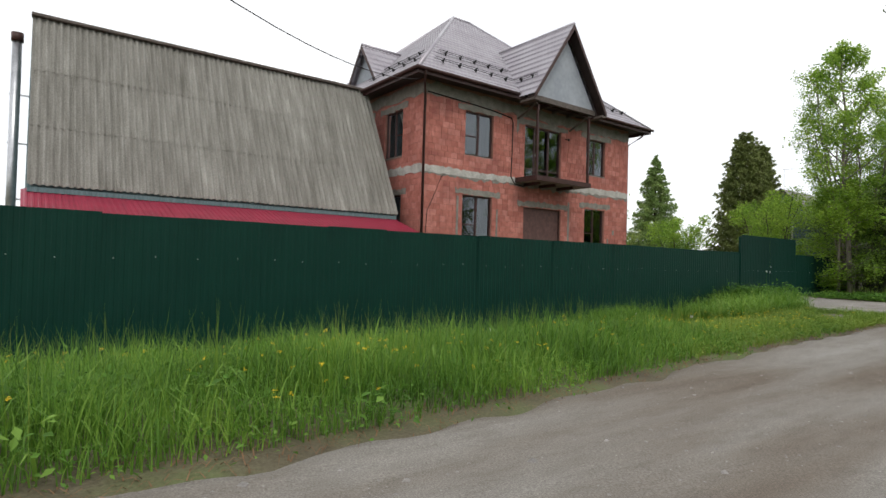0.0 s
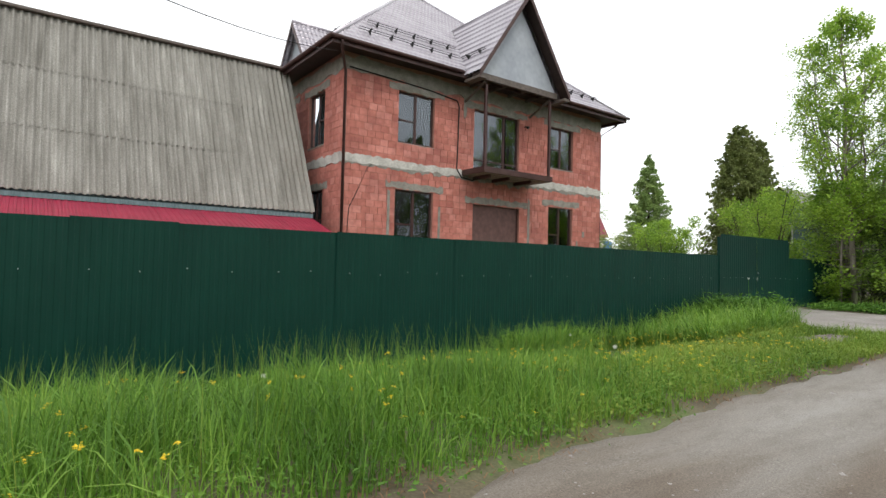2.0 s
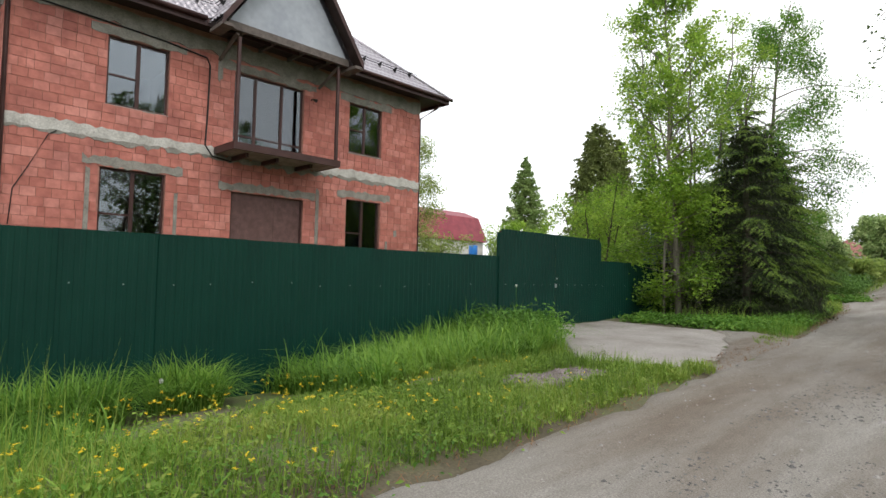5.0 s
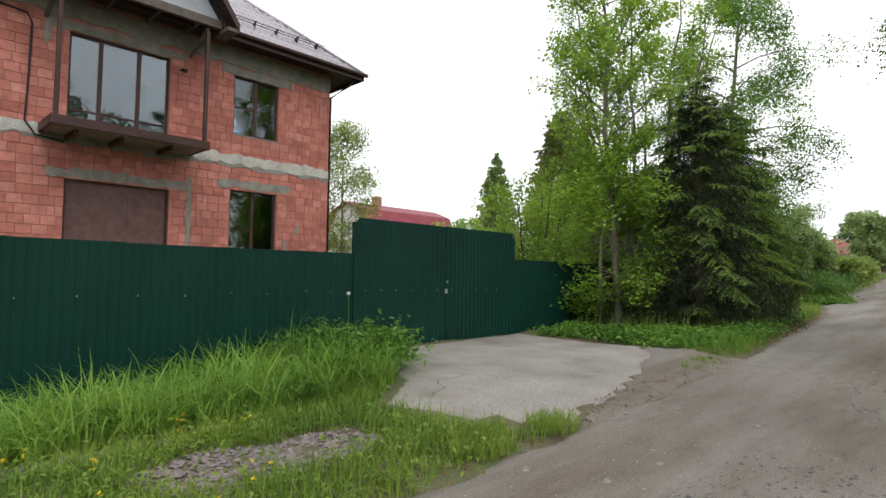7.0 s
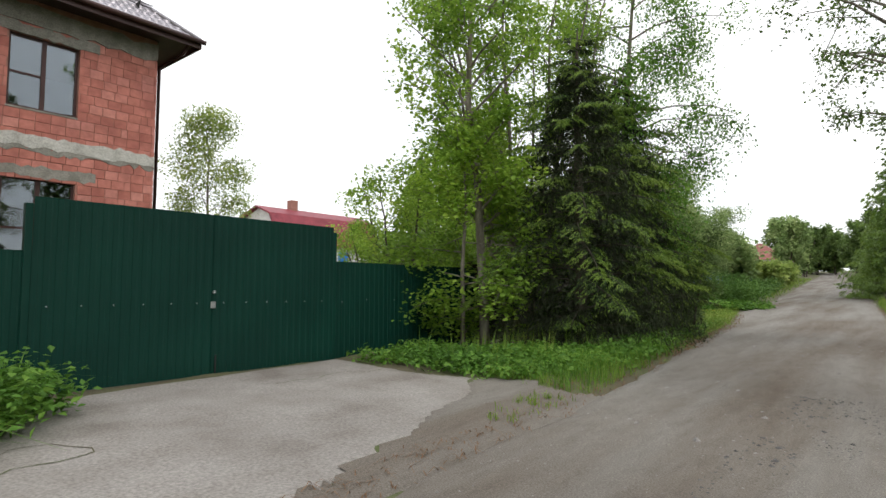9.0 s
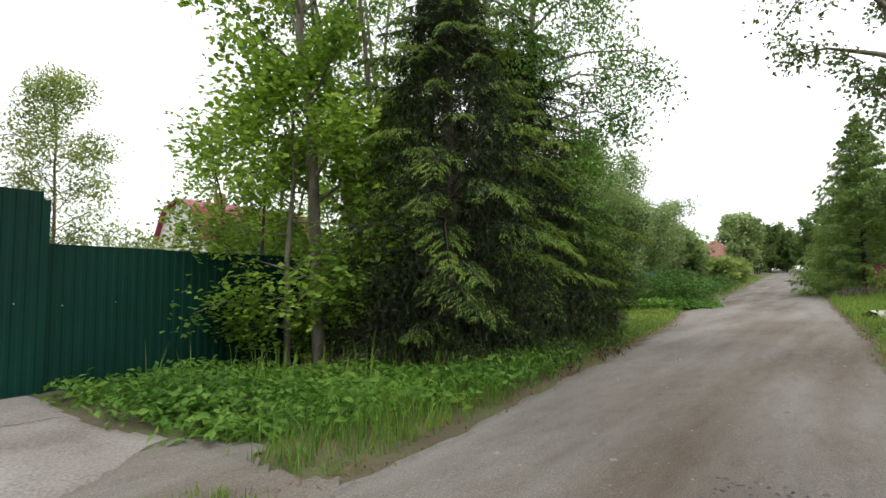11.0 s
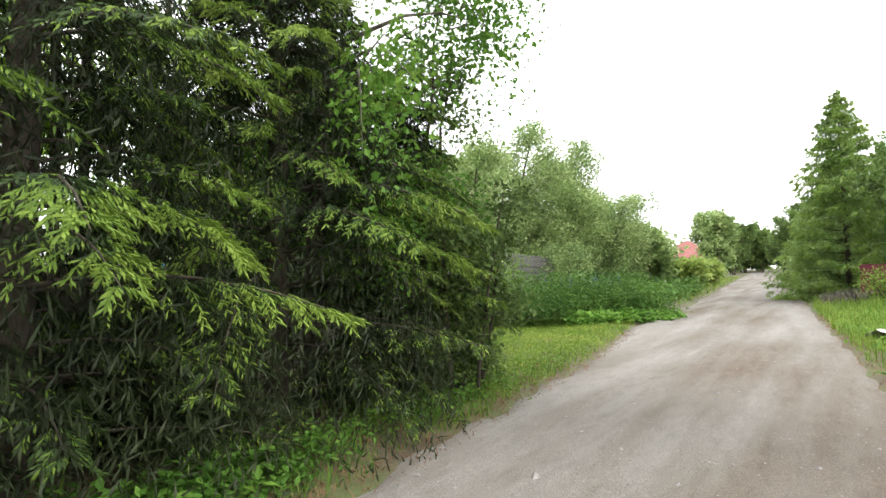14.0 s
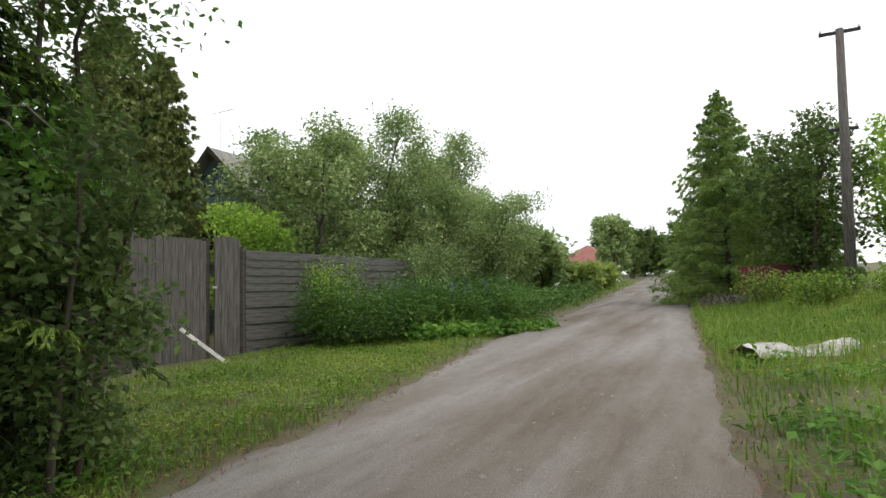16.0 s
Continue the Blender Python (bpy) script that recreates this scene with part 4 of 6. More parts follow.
def lean_mesh():
    bm = bmesh.new()
    prof = rib_profile(LW, 0.14, 0.02)
    a, b = Vector((0, 0.35, 2.72)), Vector((0, -1.7, 2.05))
    rows = [[bm.verts.new(p + Vector((x, 0, -y + o))) for x, y in prof] for p, o in ((a, 0), (b, 0), (a, -0.006), (b, -0.006))]
    for r in (0, 2):
        for i in range(len(prof) - 1):
            bm.faces.new((rows[r][i], rows[r][i + 1], rows[r + 1][i + 1], rows[r + 1][i]))
    me = bpy.data.meshes.new("lean_sheet")
    bm.to_mesh(me)
    bm.free()
    me.materials.append(M_RED)
    return me


LEAN = lean_mesh()
for c in range(10):
    o = mesh_object("lean_sheet", LEAN, None, lean_to)
    o.location = (c * LW - 0.12, 0, 0.004 * (c % 2))
spart("lean_to_wall", boxes((SX0, SX1 + 0.2, SE[0] - 1.5, SE[0] + 0.1, -0.3, 2.0)), M_DARKWOOD)
flue = thing("flue_pipe", (-1.05, 18.9, 0), "shiny steel chimney pipe with brown cap", "chimney")
part("pipe", tube(bmesh.new(), [(0, 0, -0.3), (0, 0, 7.1)], 0.12, 14), M_STEEL, flue, "", True)
part("pipe_cap", tube(bmesh.new(), [(0, 0, 7.102), (0, 0, 7.35)], 0.15, 14), M_BROWN, flue, "brown metal cap", True)
for z in (2.6, 4.2, 5.6):
    part("pipe_bracket", boxes((-0.14, 0.7, 0.125, 0.16, z, z + 0.04)), M_STEEL, flue)

# ---- plants: tools ----
UP = np.array((0.0, 0.0, 1.0))


def unit(a):
    return a / np.maximum(np.linalg.norm(a, axis=-1, keepdims=True), 1e-9)


def blades(P, h, w, bend, seg=3, r=rng):
    """Curved tapering grass blades rooted at P."""
    n = len(P)
    az = r.uniform(0, 2 * np.pi, n)
    d = np.stack([np.cos(az), np.sin(az), np.zeros(n)], -1)
    side = np.stack([-np.sin(az), np.cos(az), np.zeros(n)], -1)
    h, w, bend = (np.broadcast_to(q, n).astype(float) for q in (h, w, bend))
    out = []
    for k in range(seg + 1):
        t = k / seg
        c = P + d * (h * bend * t ** 2)[:, None] + UP * (h * (t - 0.45 * bend * t ** 3))[:, None]
        if k == seg:
            out.append(c)
        else:
            wd = (w * 0.5 * (1 - t) ** 0.6)[:, None] * side
            out += [c - wd, c + wd]
    v = np.stack(out, 1).reshape(-1, 3)
    m = 2 * seg + 1
    tri = []
    for k in range(seg - 1):
        a = 2 * k
        tri += [(a, a + 1, a + 3), (a, a + 3, a + 2)]
    tri.append((m - 3, m - 2, m - 1))
    f = (np.arange(n)[:, None, None] * m + np.array(tri)[None]).reshape(-1, 3)
    return v, f


def leaf_quads(P, size, aspect=0.6, flat=0.5, hang=0.0, r=rng):
    """Folded diamond leaves at P; flat: how far they lie level; hang: how far they point down."""
    n = len(P)
    nrm = unit(r.normal(0, 1, (n, 3)) * (1 - flat) + UP * flat * 1.5)
    a = unit(np.cross(nrm, r.normal(0, 1, (n, 3))))
    a = unit(a - UP * hang)
    b = unit(np.cross(nrm, a))
    s = (size * r.uniform(0.6, 1.3, n))[:, None]
    fold = nrm * s * 0.1
    v = np.stack([P, P + a * s * 0.45 + b * s * aspect * 0.5 + fold, P + a * s, P + a * s * 0.45 - b * s * aspect * 0.5 + fold], 1).reshape(-1, 3)
    f = (np.arange(n)[:, None, None] * 4 + np.array([(0, 1, 2), (0, 2, 3)])[None]).reshape(-1, 3)
    return v, f


def needles(p0, p1, k, length, width, r=rng):
    """Needles round each of many short shoots from p0 to p1."""
    n = len(p0)
    t = np.tile(np.linspace(0.02, 1, k), n)
    i = np.repeat(np.arange(n), k)
    ax = unit(p1 - p0)[i]
    base = p0[i] + (p1 - p0)[i] * t[:, None]
    rad = unit(np.cross(ax, r.normal(0, 1, (n * k, 3))))
    tip = base + (ax * 0.75 + rad * 0.75) * length * r.uniform(0.7, 1.2, (n * k, 1))
    sd = unit(np.cross(ax, rad)) * width * 0.5
    v = np.stack([base - sd, base + sd, tip], 1).reshape(-1, 3)
    return v, np.arange(n * k * 3).reshape(-1, 3)


def sprigs(p0, p1, k, length, width, rad, r=rng):
    """Spruce fingers: a slim six-faced spindle each, feathered with needles."""
    ax = unit(p1 - p0)
    u = unit(np.cross(ax, np.array((0.31, 0.22, 0.93))))
    w = np.cross(ax, u)
    mid = p0 + (p1 - p0) * r.uniform(0.5, 0.8, (len(p0), 1))
    ring = [mid + rad * (u * math.cos(a) + w * math.sin(a)) * r.uniform(0.6, 1.2, (len(p0), 1)) for a in (0, 2.1, 4.2)]
    v = np.stack([p0] + ring + [p1], 1).reshape(-1, 3)
    t = np.array([(0, 2, 1), (0, 3, 2), (0, 1, 3), (4, 1, 2), (4, 2, 3), (4, 3, 1)])
    f = (np.arange(len(p0))[:, None, None] * 5 + t[None]).reshape(-1, 3)
    return join([(v, f), needles(p0, p1, k, length, width, r)])


def join(parts):
    vs, fs, o = [], [], 0
    for v, f in parts:
        vs.append(v)
        fs.append(f + o)
        o += len(v)
    return np.concatenate(vs), np.concatenate(fs)


def stuff(name, vf, mat, label, category):
    ob = mesh_object(name, tri_mesh(name, *vf), mat)
    return tagged(ob, label, category, kind="stuff")


def broadleaf(name, loc, h, base, R, seed, leaves, size, mat, bark, label, stems=1, limbs=24, trunk_r=0.1, lean=(0, 0), hang=0.0, spread=0.22, top=0.45, aspect=0.65, category="tree", group="", stem_spread=0.5, rise=(0.35, 0.9), flat=0.45):
    r = np.random.default_rng(seed)
    e = thing(name, loc, label, category, group)
    bm = bmesh.new()
    pts, wts = [], []
    for s in range(stems):
        a = 2 * math.pi * s / stems + r.uniform(0, 1)
        o = Vector((math.cos(a), math.sin(a), 0)) * (0.12 * stems ** 0.5 if stems > 1 else 0)
        out = Vector((math.cos(a), math.sin(a), 0)) * (stem_spread * R if stems > 1 else 0) + Vector((*lean, 0))
        hh = h * (r.uniform(0.8, 1.0) if stems > 1 else 1)
        sp = []
        wig = r.normal(0, 0.012 * h, (9, 2))
        for k in range(9):
            t = k / 8
            sp.append(o + out * t ** 1.2 + Vector((wig[k][0] * t, wig[k][1] * t, hh * t - (0.25 if k == 0 else 0))))
        tr = trunk_r / stems ** 0.4
        tube(bm, sp, [tr * (1 - 0.88 * k / 8) + 0.006 for k in range(9)], 8)
        nl = max(5, limbs // stems)
        for i in range(nl):
            t = base / h + (0.97 - base / h) * ((i + r.uniform(0, 1)) / nl)
            q = t * 8
            k = min(int(q), 7)
            p = sp[k].lerp(sp[k + 1], q - k)
            u = (t - base / h) / (1 - base / h)
            prof = min(1.0, 0.45 + 1.5 * u) * (1 - (max(0.0, u - top) / (1 - top)) ** 1.6 * 0.85)
            L = R * prof * r.uniform(0.7, 1.1) / (stems ** 0.35)
            az = 2.4 * i + r.uniform(-0.4, 0.4)
            el = r.uniform(*rise)
            d = Vector((math.cos(az) * math.cos(el), math.sin(az) * math.cos(el), math.sin(el)))
            lp = []
            for j in range(5):
                w = j / 4
                lp.append(p + d * L * w + Vector((r.normal(0, 0.04) * L * w, r.normal(0, 0.04) * L * w, -hang * L * 0.6 * w * w)))
            rr = max(0.008, tr * 0.42 * (1 - t * 0.6))
            tube(bm, lp, [rr * (1 - 0.8 * j / 4) for j in range(5)], 5, False)
            for j in range(2, 5):
                pts.append(lp[j])
                wts.append(0.7)
            for g in range(5):
                w = r.uniform(0.3, 0.95)
                q0 = lp[0].lerp(lp[4], w)
                dd = (d + Vector(r.normal(0, 0.65, 3))).normalized()
                tl = L * r.uniform(0.25, 0.45)
                q1 = q0 + dd * tl * 0.6 + Vector((0, 0, -hang * tl * 0.2))
                q2 = q0 + dd * tl + Vector((0, 0, -hang * tl * 0.9))
                tube(bm, [q0, q1, q2], [rr * 0.35, rr * 0.25, 0.003], 4, False)
                for m in (q0.lerp(q1, 0.6), q1, q1.lerp(q2, 0.5), q2):
                    pts.append(m)
                    wts.append(1.0)
    part("trunk", bm, bark, e, "", True)
    C = np.array([tuple(p) for p in pts])
    W = np.array(wts)
    idx = r.choice(len(C), leaves, p=W / W.sum())
    off = np.clip(r.normal(0, spread, (leaves, 3)), -1.3 * spread, 1.3 * spread)
    if hang:
        off[:, 2] -= np.abs(r.normal(0, spread * 1.6 * hang, leaves))
    P = C[idx] + off
    P = P[P[:, 2] > 0.1]
    mesh_object("crown", tri_mesh("crown", *leaf_quads(P, size, aspect, flat, hang, r)), mat, e)
    return e


def spruce(name, loc, h, R, seed, label, gap=0.3, arms=7, step=0.11, k=13, nl=0.03, nw=0.005, low=0.25, mat=None, shoot=None, droop=0.45, group="", sub=4, tips=0.12, top_pow=0.8, bare=0.22):
    r = np.random.default_rng(seed)
    e = thing(name, loc, label, "tree", group)
    bm = tube(bmesh.new(), [(0, 0, -0.3), (0, 0, h * 0.4), (0, 0, h * 0.8), (0, 0, h)], [0.024 * h ** 0.75, 0.017 * h ** 0.75, 0.009 * h ** 0.7, 0.01], 8)
    a0, a1, b0, b1 = [], [], [], []
    z, j = low, 0
    while z < h - 0.1:
        t = z / h
        for i in range(arms):
            az = 2 * math.pi * i / arms + 0.7 * j + r.uniform(-0.3, 0.3)
            L = R * (1 - t) ** top_pow * r.uniform(0.72, 1.12) + 0.08
            zz = z + r.uniform(-gap / 2, gap / 2)
            o = np.array((math.cos(az), math.sin(az), 0.0))
            sd = np.array((-o[1], o[0], 0.0))
            dr = droop * (1 - 0.75 * t) * r.uniform(0.8, 1.2)
            upturn = 0.35 * r.uniform(0.5, 1.2)

            def at(s):
                s = np.asarray(s, float)[..., None]
                return np.array((0, 0, zz)) + o * L * s + UP * L * (0.12 * s - dr * s ** 1.3 + upturn * np.maximum(s - 0.7, 0) ** 2 * 3)

            ss = np.linspace(0, 1, 5)
            tube(bm, [tuple(q) for q in at(ss)], [0.014 * (1 - 0.8 * s) * (0.4 + L / 3) for s in ss], 4, False)
            s = np.arange(bare, 1.0, step / max(L, 0.25))
            if not len(s):
                continue
            c = at(s)
            for sg in (-1, 1):
                tl = np.minimum(0.5 * L * (1.05 - s * 0.75), 0.55) * r.uniform(0.6, 1.15, len(s))
                dv = unit(o * 0.75 + sd * sg * r.uniform(0.4, 1.0, (len(s), 1)) - UP * r.uniform(0.1, 0.9, (len(s), 1)))
                e1 = c + dv * tl[:, None]
                out = (s > 0.5) & (r.uniform(0, 1, len(s)) < 0.85)
                md = e1 - dv * np.minimum(tips, tl * 0.5)[:, None]
                a0.append(c)
                a1.append(np.where(out[:, None], md, e1))
                b0.append(md[out])
                b1.append(e1[out])
                for q in range(sub):
                    w = r.uniform(0.25, 0.95, (len(s), 1))
                    f0 = c + (e1 - c) * w
                    fl = np.minimum(tl * 0.4, 0.2)[:, None] * r.uniform(0.6, 1.2, (len(s), 1))
                    fd = unit(dv * 0.6 + np.cross(dv, UP) * (1 if q % 2 else -1) * r.uniform(0.3, 0.9, (len(s), 1)) - UP * r.uniform(0.25, 1.2, (len(s), 1)))
                    a0.append(f0)
                    g = out & (r.uniform(0, 1, len(s)) < 0.6)
                    f1 = f0 + fd * fl
                    fm = f0 + fd * fl * 0.5
                    a1.append(np.where(g[:, None], fm, f1))
                    b0.append(fm[g])
                    b1.append(f1[g])
        z += gap * (1.1 - 0.5 * t)
        j += 1
    part("trunk", bm, M_DARKBARK, e, "", True)
    A0, A1, B0, B1 = (np.concatenate(q) for q in (a0, a1, b0, b1))
    mesh_object("crown", tri_mesh("crown", *needles(A0, A1, k, nl, nw, r)), mat or M_NEEDLE, e)
    if shoot and len(B0):
        mesh_object("new_growth", tri_mesh("new_growth", *needles(B0, B1, int(k * 0.8), nl, nw * 1.25, r)), shoot, e, "fresh light green spruce shoots")
    return e


def bough_spruce(name, loc, h, R, seed, label, group="", gap=0.4, arms=7, low=0.3, fill=22000):
    """Old spruce seen close: tiers of drooping boughs, each a comb of hanging fingers, fresh ones towards the tips."""
    r = np.random.default_rng(seed)
    e = thing(name, loc, label, "tree", group)
    bm = tube(bmesh.new(), [(0, 0, -0.3), (0.03, 0.02, h * 0.4), (0, 0.04, h * 0.8), (0, 0, h)], [0.021 * h, 0.016 * h, 0.008 * h, 0.01], 9)
    old, mid, fresh = [], [], []
    z, j = low, 0
    while z < h - 0.15:
        t = z / h
        for i in range(arms):
            az = 2 * math.pi * i / arms + 0.9 * j + r.uniform(-0.4, 0.4)
            zz = z + r.uniform(-gap / 2, gap / 2)
            L = (R * (1 - t) ** 0.75 * r.uniform(0.6, 1.15) + 0.15) * (0.6 + 0.4 * float(smoothstep(0.3, 1.7, zz)))
            o = np.array((math.cos(az), math.sin(az), 0.0))
            sd = np.array((-o[1], o[0], 0.0))
            dr = min(r.uniform(0.3, 0.7) * (1 - 0.45 * t), max(0.05, (zz - 0.05) / L + 0.1))
            lush = r.uniform(0.35, 1.3) * min(1.0, 0.25 + 0.4 * zz)
            side = r.normal(0, 0.16)

            def at(q):
                q = np.asarray(q, float)[..., None]
                return np.array((0, 0, zz)) + o * L * q + sd * side * L * q * q + UP * L * (0.22 * q - dr * q ** 2)

            ss = np.linspace(0, 1, 6)
            tube(bm, [tuple(q) for q in at(ss)], [0.02 * (1 - 0.85 * q) * (0.4 + L / 3) for q in ss], 5, False)
            s = np.arange(0.3, 1.0, 0.09 / max(L, 0.3))
            s = s + r.normal(0, 0.012, len(s))
            c = at(np.clip(s, 0, 1))
            for sg in (-1, 1):
                tl = (np.clip(0.4 * L * (1.1 - s), 0.14, 0.5) * r.uniform(0.7, 1.2, len(s)))[:, None, None]
                dv = unit(o * 0.75 + sd * sg * r.uniform(0.45, 0.95, (len(s), 1)) + UP * r.normal(0, 0.12, (len(s), 1)))[:, None, :]
                q = (np.linspace(0.08, 1.0, 10)[None, :] + r.normal(0, 0.03, (len(s), 10)))[..., None]
                root = c[:, None, :] + dv * tl * q - UP * tl * 0.5 * q ** 2
                across = np.cross(dv, UP)
                for k in (-1, 1):
                    fd = unit(dv * r.uniform(0.45, 0.8, q.shape) + across * k * r.uniform(0.2, 0.6, q.shape) - UP * r.uniform(0.15, 1.1, q.shape))
                    ln = r.uniform(0.045, 0.085, q.shape)
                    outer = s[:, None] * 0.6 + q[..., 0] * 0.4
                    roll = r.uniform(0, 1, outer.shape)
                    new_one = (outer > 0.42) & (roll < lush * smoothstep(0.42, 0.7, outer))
                    # Inner and low fingers: these get the needle colour darkened to imitate shade.
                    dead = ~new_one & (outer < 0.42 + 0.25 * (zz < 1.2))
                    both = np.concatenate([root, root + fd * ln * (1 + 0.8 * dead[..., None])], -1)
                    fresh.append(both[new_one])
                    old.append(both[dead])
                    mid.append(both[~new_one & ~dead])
        z += gap * (1.1 - 0.4 * t)
        j += 1
    part("trunk", bm, M_DARKBARK, e, "", True)
    # Filler twigs, added to close sky gaps and darken the crown's inside.
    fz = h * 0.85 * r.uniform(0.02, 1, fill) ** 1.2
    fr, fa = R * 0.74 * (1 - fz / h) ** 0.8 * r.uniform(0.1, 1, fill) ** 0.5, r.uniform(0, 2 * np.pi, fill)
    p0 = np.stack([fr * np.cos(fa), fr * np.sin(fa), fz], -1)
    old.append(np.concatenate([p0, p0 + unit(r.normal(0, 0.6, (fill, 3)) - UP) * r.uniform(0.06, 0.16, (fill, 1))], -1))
    for nm, lot, mat, rad, k, lb in (("inner_foliage", old, M_INNER_SHADE, 0.009, 2, "hanging inner twigs, shade darkened into their needle colour"), ("crown", mid, M_NEEDLE, 0.0085, 4, ""), ("new_growth", fresh, M_SHOOT, 0.0085, 6, "fresh light green spruce shoots")):
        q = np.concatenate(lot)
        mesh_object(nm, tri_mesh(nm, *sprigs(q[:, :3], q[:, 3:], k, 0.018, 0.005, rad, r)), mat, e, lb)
    return e


def scatter(n, x0, x1, y0, y1, keep, r=rng):
    x, y = r.uniform(x0, x1, n), r.uniform(y0, y1, n)
    m = keep(x, y)
    return x[m], y[m]


def rooted(x, y, sink=0.02):
    return np.stack([x, y, ground_z(x, y) - sink], -1)


# ---- concrete drive before the gate ----
def drive_z(x, y):
    return slope(x) + 0.06 + 0.02 * smoothstep(4, 7.5, y) + 0.01 * wob(1.2 * x, 1.4 * y) - 0.05 * (1 - smoothstep(2.9, 3.9, y)) - 0.045 * ~in_poly(19.7 + (x - 19.7) / 0.93, 5.4 + (y - 5.4) / 0.93, DRIVE)


drive = sheet("driveway", grid_axis([(16, 23, 0.05)]), grid_axis([(2.8, 7.8, 0.05)]), drive_z, M_SLAB,
              lambda x, y: in_poly(x + 0.07 * wob(3 * x, 3 * y), y + 0.07 * wob(2 * y, 4 * x), DRIVE))
tagged(drive, "cracked pale worn concrete driveway apron before the gate", "driveway", kind="structure")


def dirt_keep(x, y):
    return in_poly(x + 0.16 * wob(2.4 * x, 3 * y), y + 0.14 * wob(3 * y, 2.2 * x), [(16.9, 2.4), (17.3, 3.0), (18.5, 3.3), (20.0, 3.75), (21.5, 4.4), (22.5, 4.75), (22.7, 4.2), (22.5, 3.5), (23.1, 2.6)])


apron = sheet("driveway_dirt", grid_axis([(16.8, 25.6, 0.1)]), grid_axis([(2.2, 5.8, 0.1)]), lambda x, y: np.maximum(ground_z(x, y), road_z(x, y)) + 0.012 - 0.09 * smoothstep(0.05, 0.35, edge_left(x) - y), M_ROAD, dirt_keep)
tagged(apron, "packed brown dirt where the driveway meets the road", "dirt", kind="structure")


def cracks():
    bm = bmesh.new()
    r = np.random.default_rng(4)
    for x, y, az, n in ((17.6, 5.6, 0.3, 20), (20.6, 6.4, -0.5, 16)):
        for k in range(n):
            az += r.normal(0, 0.55)
            nx, ny = x + 0.13 * math.cos(az), y + 0.13 * math.sin(az)
            wd = 0.003 + 0.006 * r.uniform()
            s = Vector((-(ny - y), nx - x, 0)).normalized() * wd
            zz = float(drive_z(x, y)) + 0.004, float(drive_z(nx, ny)) + 0.004
            if in_poly(np.array(nx), np.array(ny), DRIVE):
                bm.faces.new([bm.verts.new(q) for q in ((x - s.x, y - s.y, zz[0]), (x + s.x, y + s.y, zz[0]), (nx + s.x, ny + s.y, zz[1]), (nx - s.x, ny - s.y, zz[1]))])
            x, y = nx, ny
    return part("cracks", bm, M_SOIL, drive, "soil-filled cracks in the concrete")


cracks()


def stones(name, x, y, z, size, mat, label, category, seed, flat=0.55):
    """Irregular pebbles: jittered octahedra in one mesh."""
    r = np.random.default_rng(seed)
    n = len(x)
    base = np.array([(1, 0, 0), (0, 1, 0), (-1, 0, 0), (0, -1, 0), (0, 0, 1), (0, 0, -1)], float)
    s = size * np.exp(r.normal(0, 0.45, n))
    v = base[None] * s[:, None, None] * r.uniform(0.6, 1.3, (n, 6, 3))
    v += r.normal(0, 0.12, (n, 6, 3)) * s[:, None, None]
    v[..., 2] *= flat
    v += np.stack([x, y, z], -1)[:, None]
    t = np.array([(0, 1, 4), (1, 2, 4), (2, 3, 4), (3, 0, 4), (1, 0, 5), (2, 1, 5), (3, 2, 5), (0, 3, 5)])
    f = (np.arange(n)[:, None, None] * 6 + t[None]).reshape(-1, 3)
    return stuff(name, (v.reshape(-1, 3), f), mat, label, category)


def on_road(x, y):
    return (y < edge_left(x) - 0.05) & (y > edge_right(x) + 0.05)


x, y = scatter(9000, -3, 45, -3, 5.4, on_road)
stones("road_pebbles", x, y, road_z(x, y), 0.008, M_STONES, "small grey stones scattered on the dirt road", "stones", 1)
x, y = scatter(420, -3, 45, -3, 5.4, on_road)
stones("road_stones", x, y, road_z(x, y), 0.02, M_STONES, "larger loose stones on the dirt road", "stones", 2)
x, y = scatter(11000, 12.2, 24, -1.4, 2.0, lambda x, y: on_road(x, y) & (wob(0.8 * x, 1.4 * y) > -0.05) & (y < 2.0 - 0.05 * (x - 12)))
stones("loose_gravel", x, y, road_z(x, y), 0.009, M_DARKSTONE, "dark loose gravel along the wheel track", "gravel", 5)


def gravel_patch(x, y):
    return (((x - 14.8) / 0.95) ** 2 + ((y - 3.95) / 0.4) ** 2 < 1 + 0.5 * wob(2.5 * x, 2.5 * y)) | (((x - 14.0) / 0.7) ** 2 + ((y - 5.1) / 0.22) ** 2 < 1 + 0.5 * wob(3 * x, 2.5 * y))


x, y = scatter(9000, 12.8, 16.4, 3.3, 6, gravel_patch)
stones("gravel_patch", x, y, ground_z(x, y) + 0.006, 0.018, M_GRAVEL, "mauve crushed-stone gravel patch in the grass", "gravel", 3)
x, y = scatter(26, 16.5, 17.6, 4.5, 5.6, lambda x, y: np.abs(y - 4.62 - (x - 16.3) * 0.85) < 0.14)
stones("broken_concrete", x, y, ground_z(x, y) + 0.03, 0.055, M_BAND, "broken white concrete lumps along the apron edge", "rubble", 8, 0.5)

# ---- grass and weeds of the verges ----
def verge(x, y, gap=0.02):
    return (y > edge_left(x) + gap + 0.12 * wob(2 * x, 2 * y)) & (y < FY - 0.06)


def bare(x, y):
    return gravel_patch(x, y) | ((x > 10.2) & (x < 13.1) & (np.abs(y - 5.35 - 0.58 * (x - 10.3)) < 0.5 + 0.2 * wob(2 * x, 2 * y)))


def off_drive(x, y):
    return ~in_poly(x, y, DRIVE) & ~(dirt_keep(x, y) & (wob(2.6 * x, 3.1 * y) < 0.45))


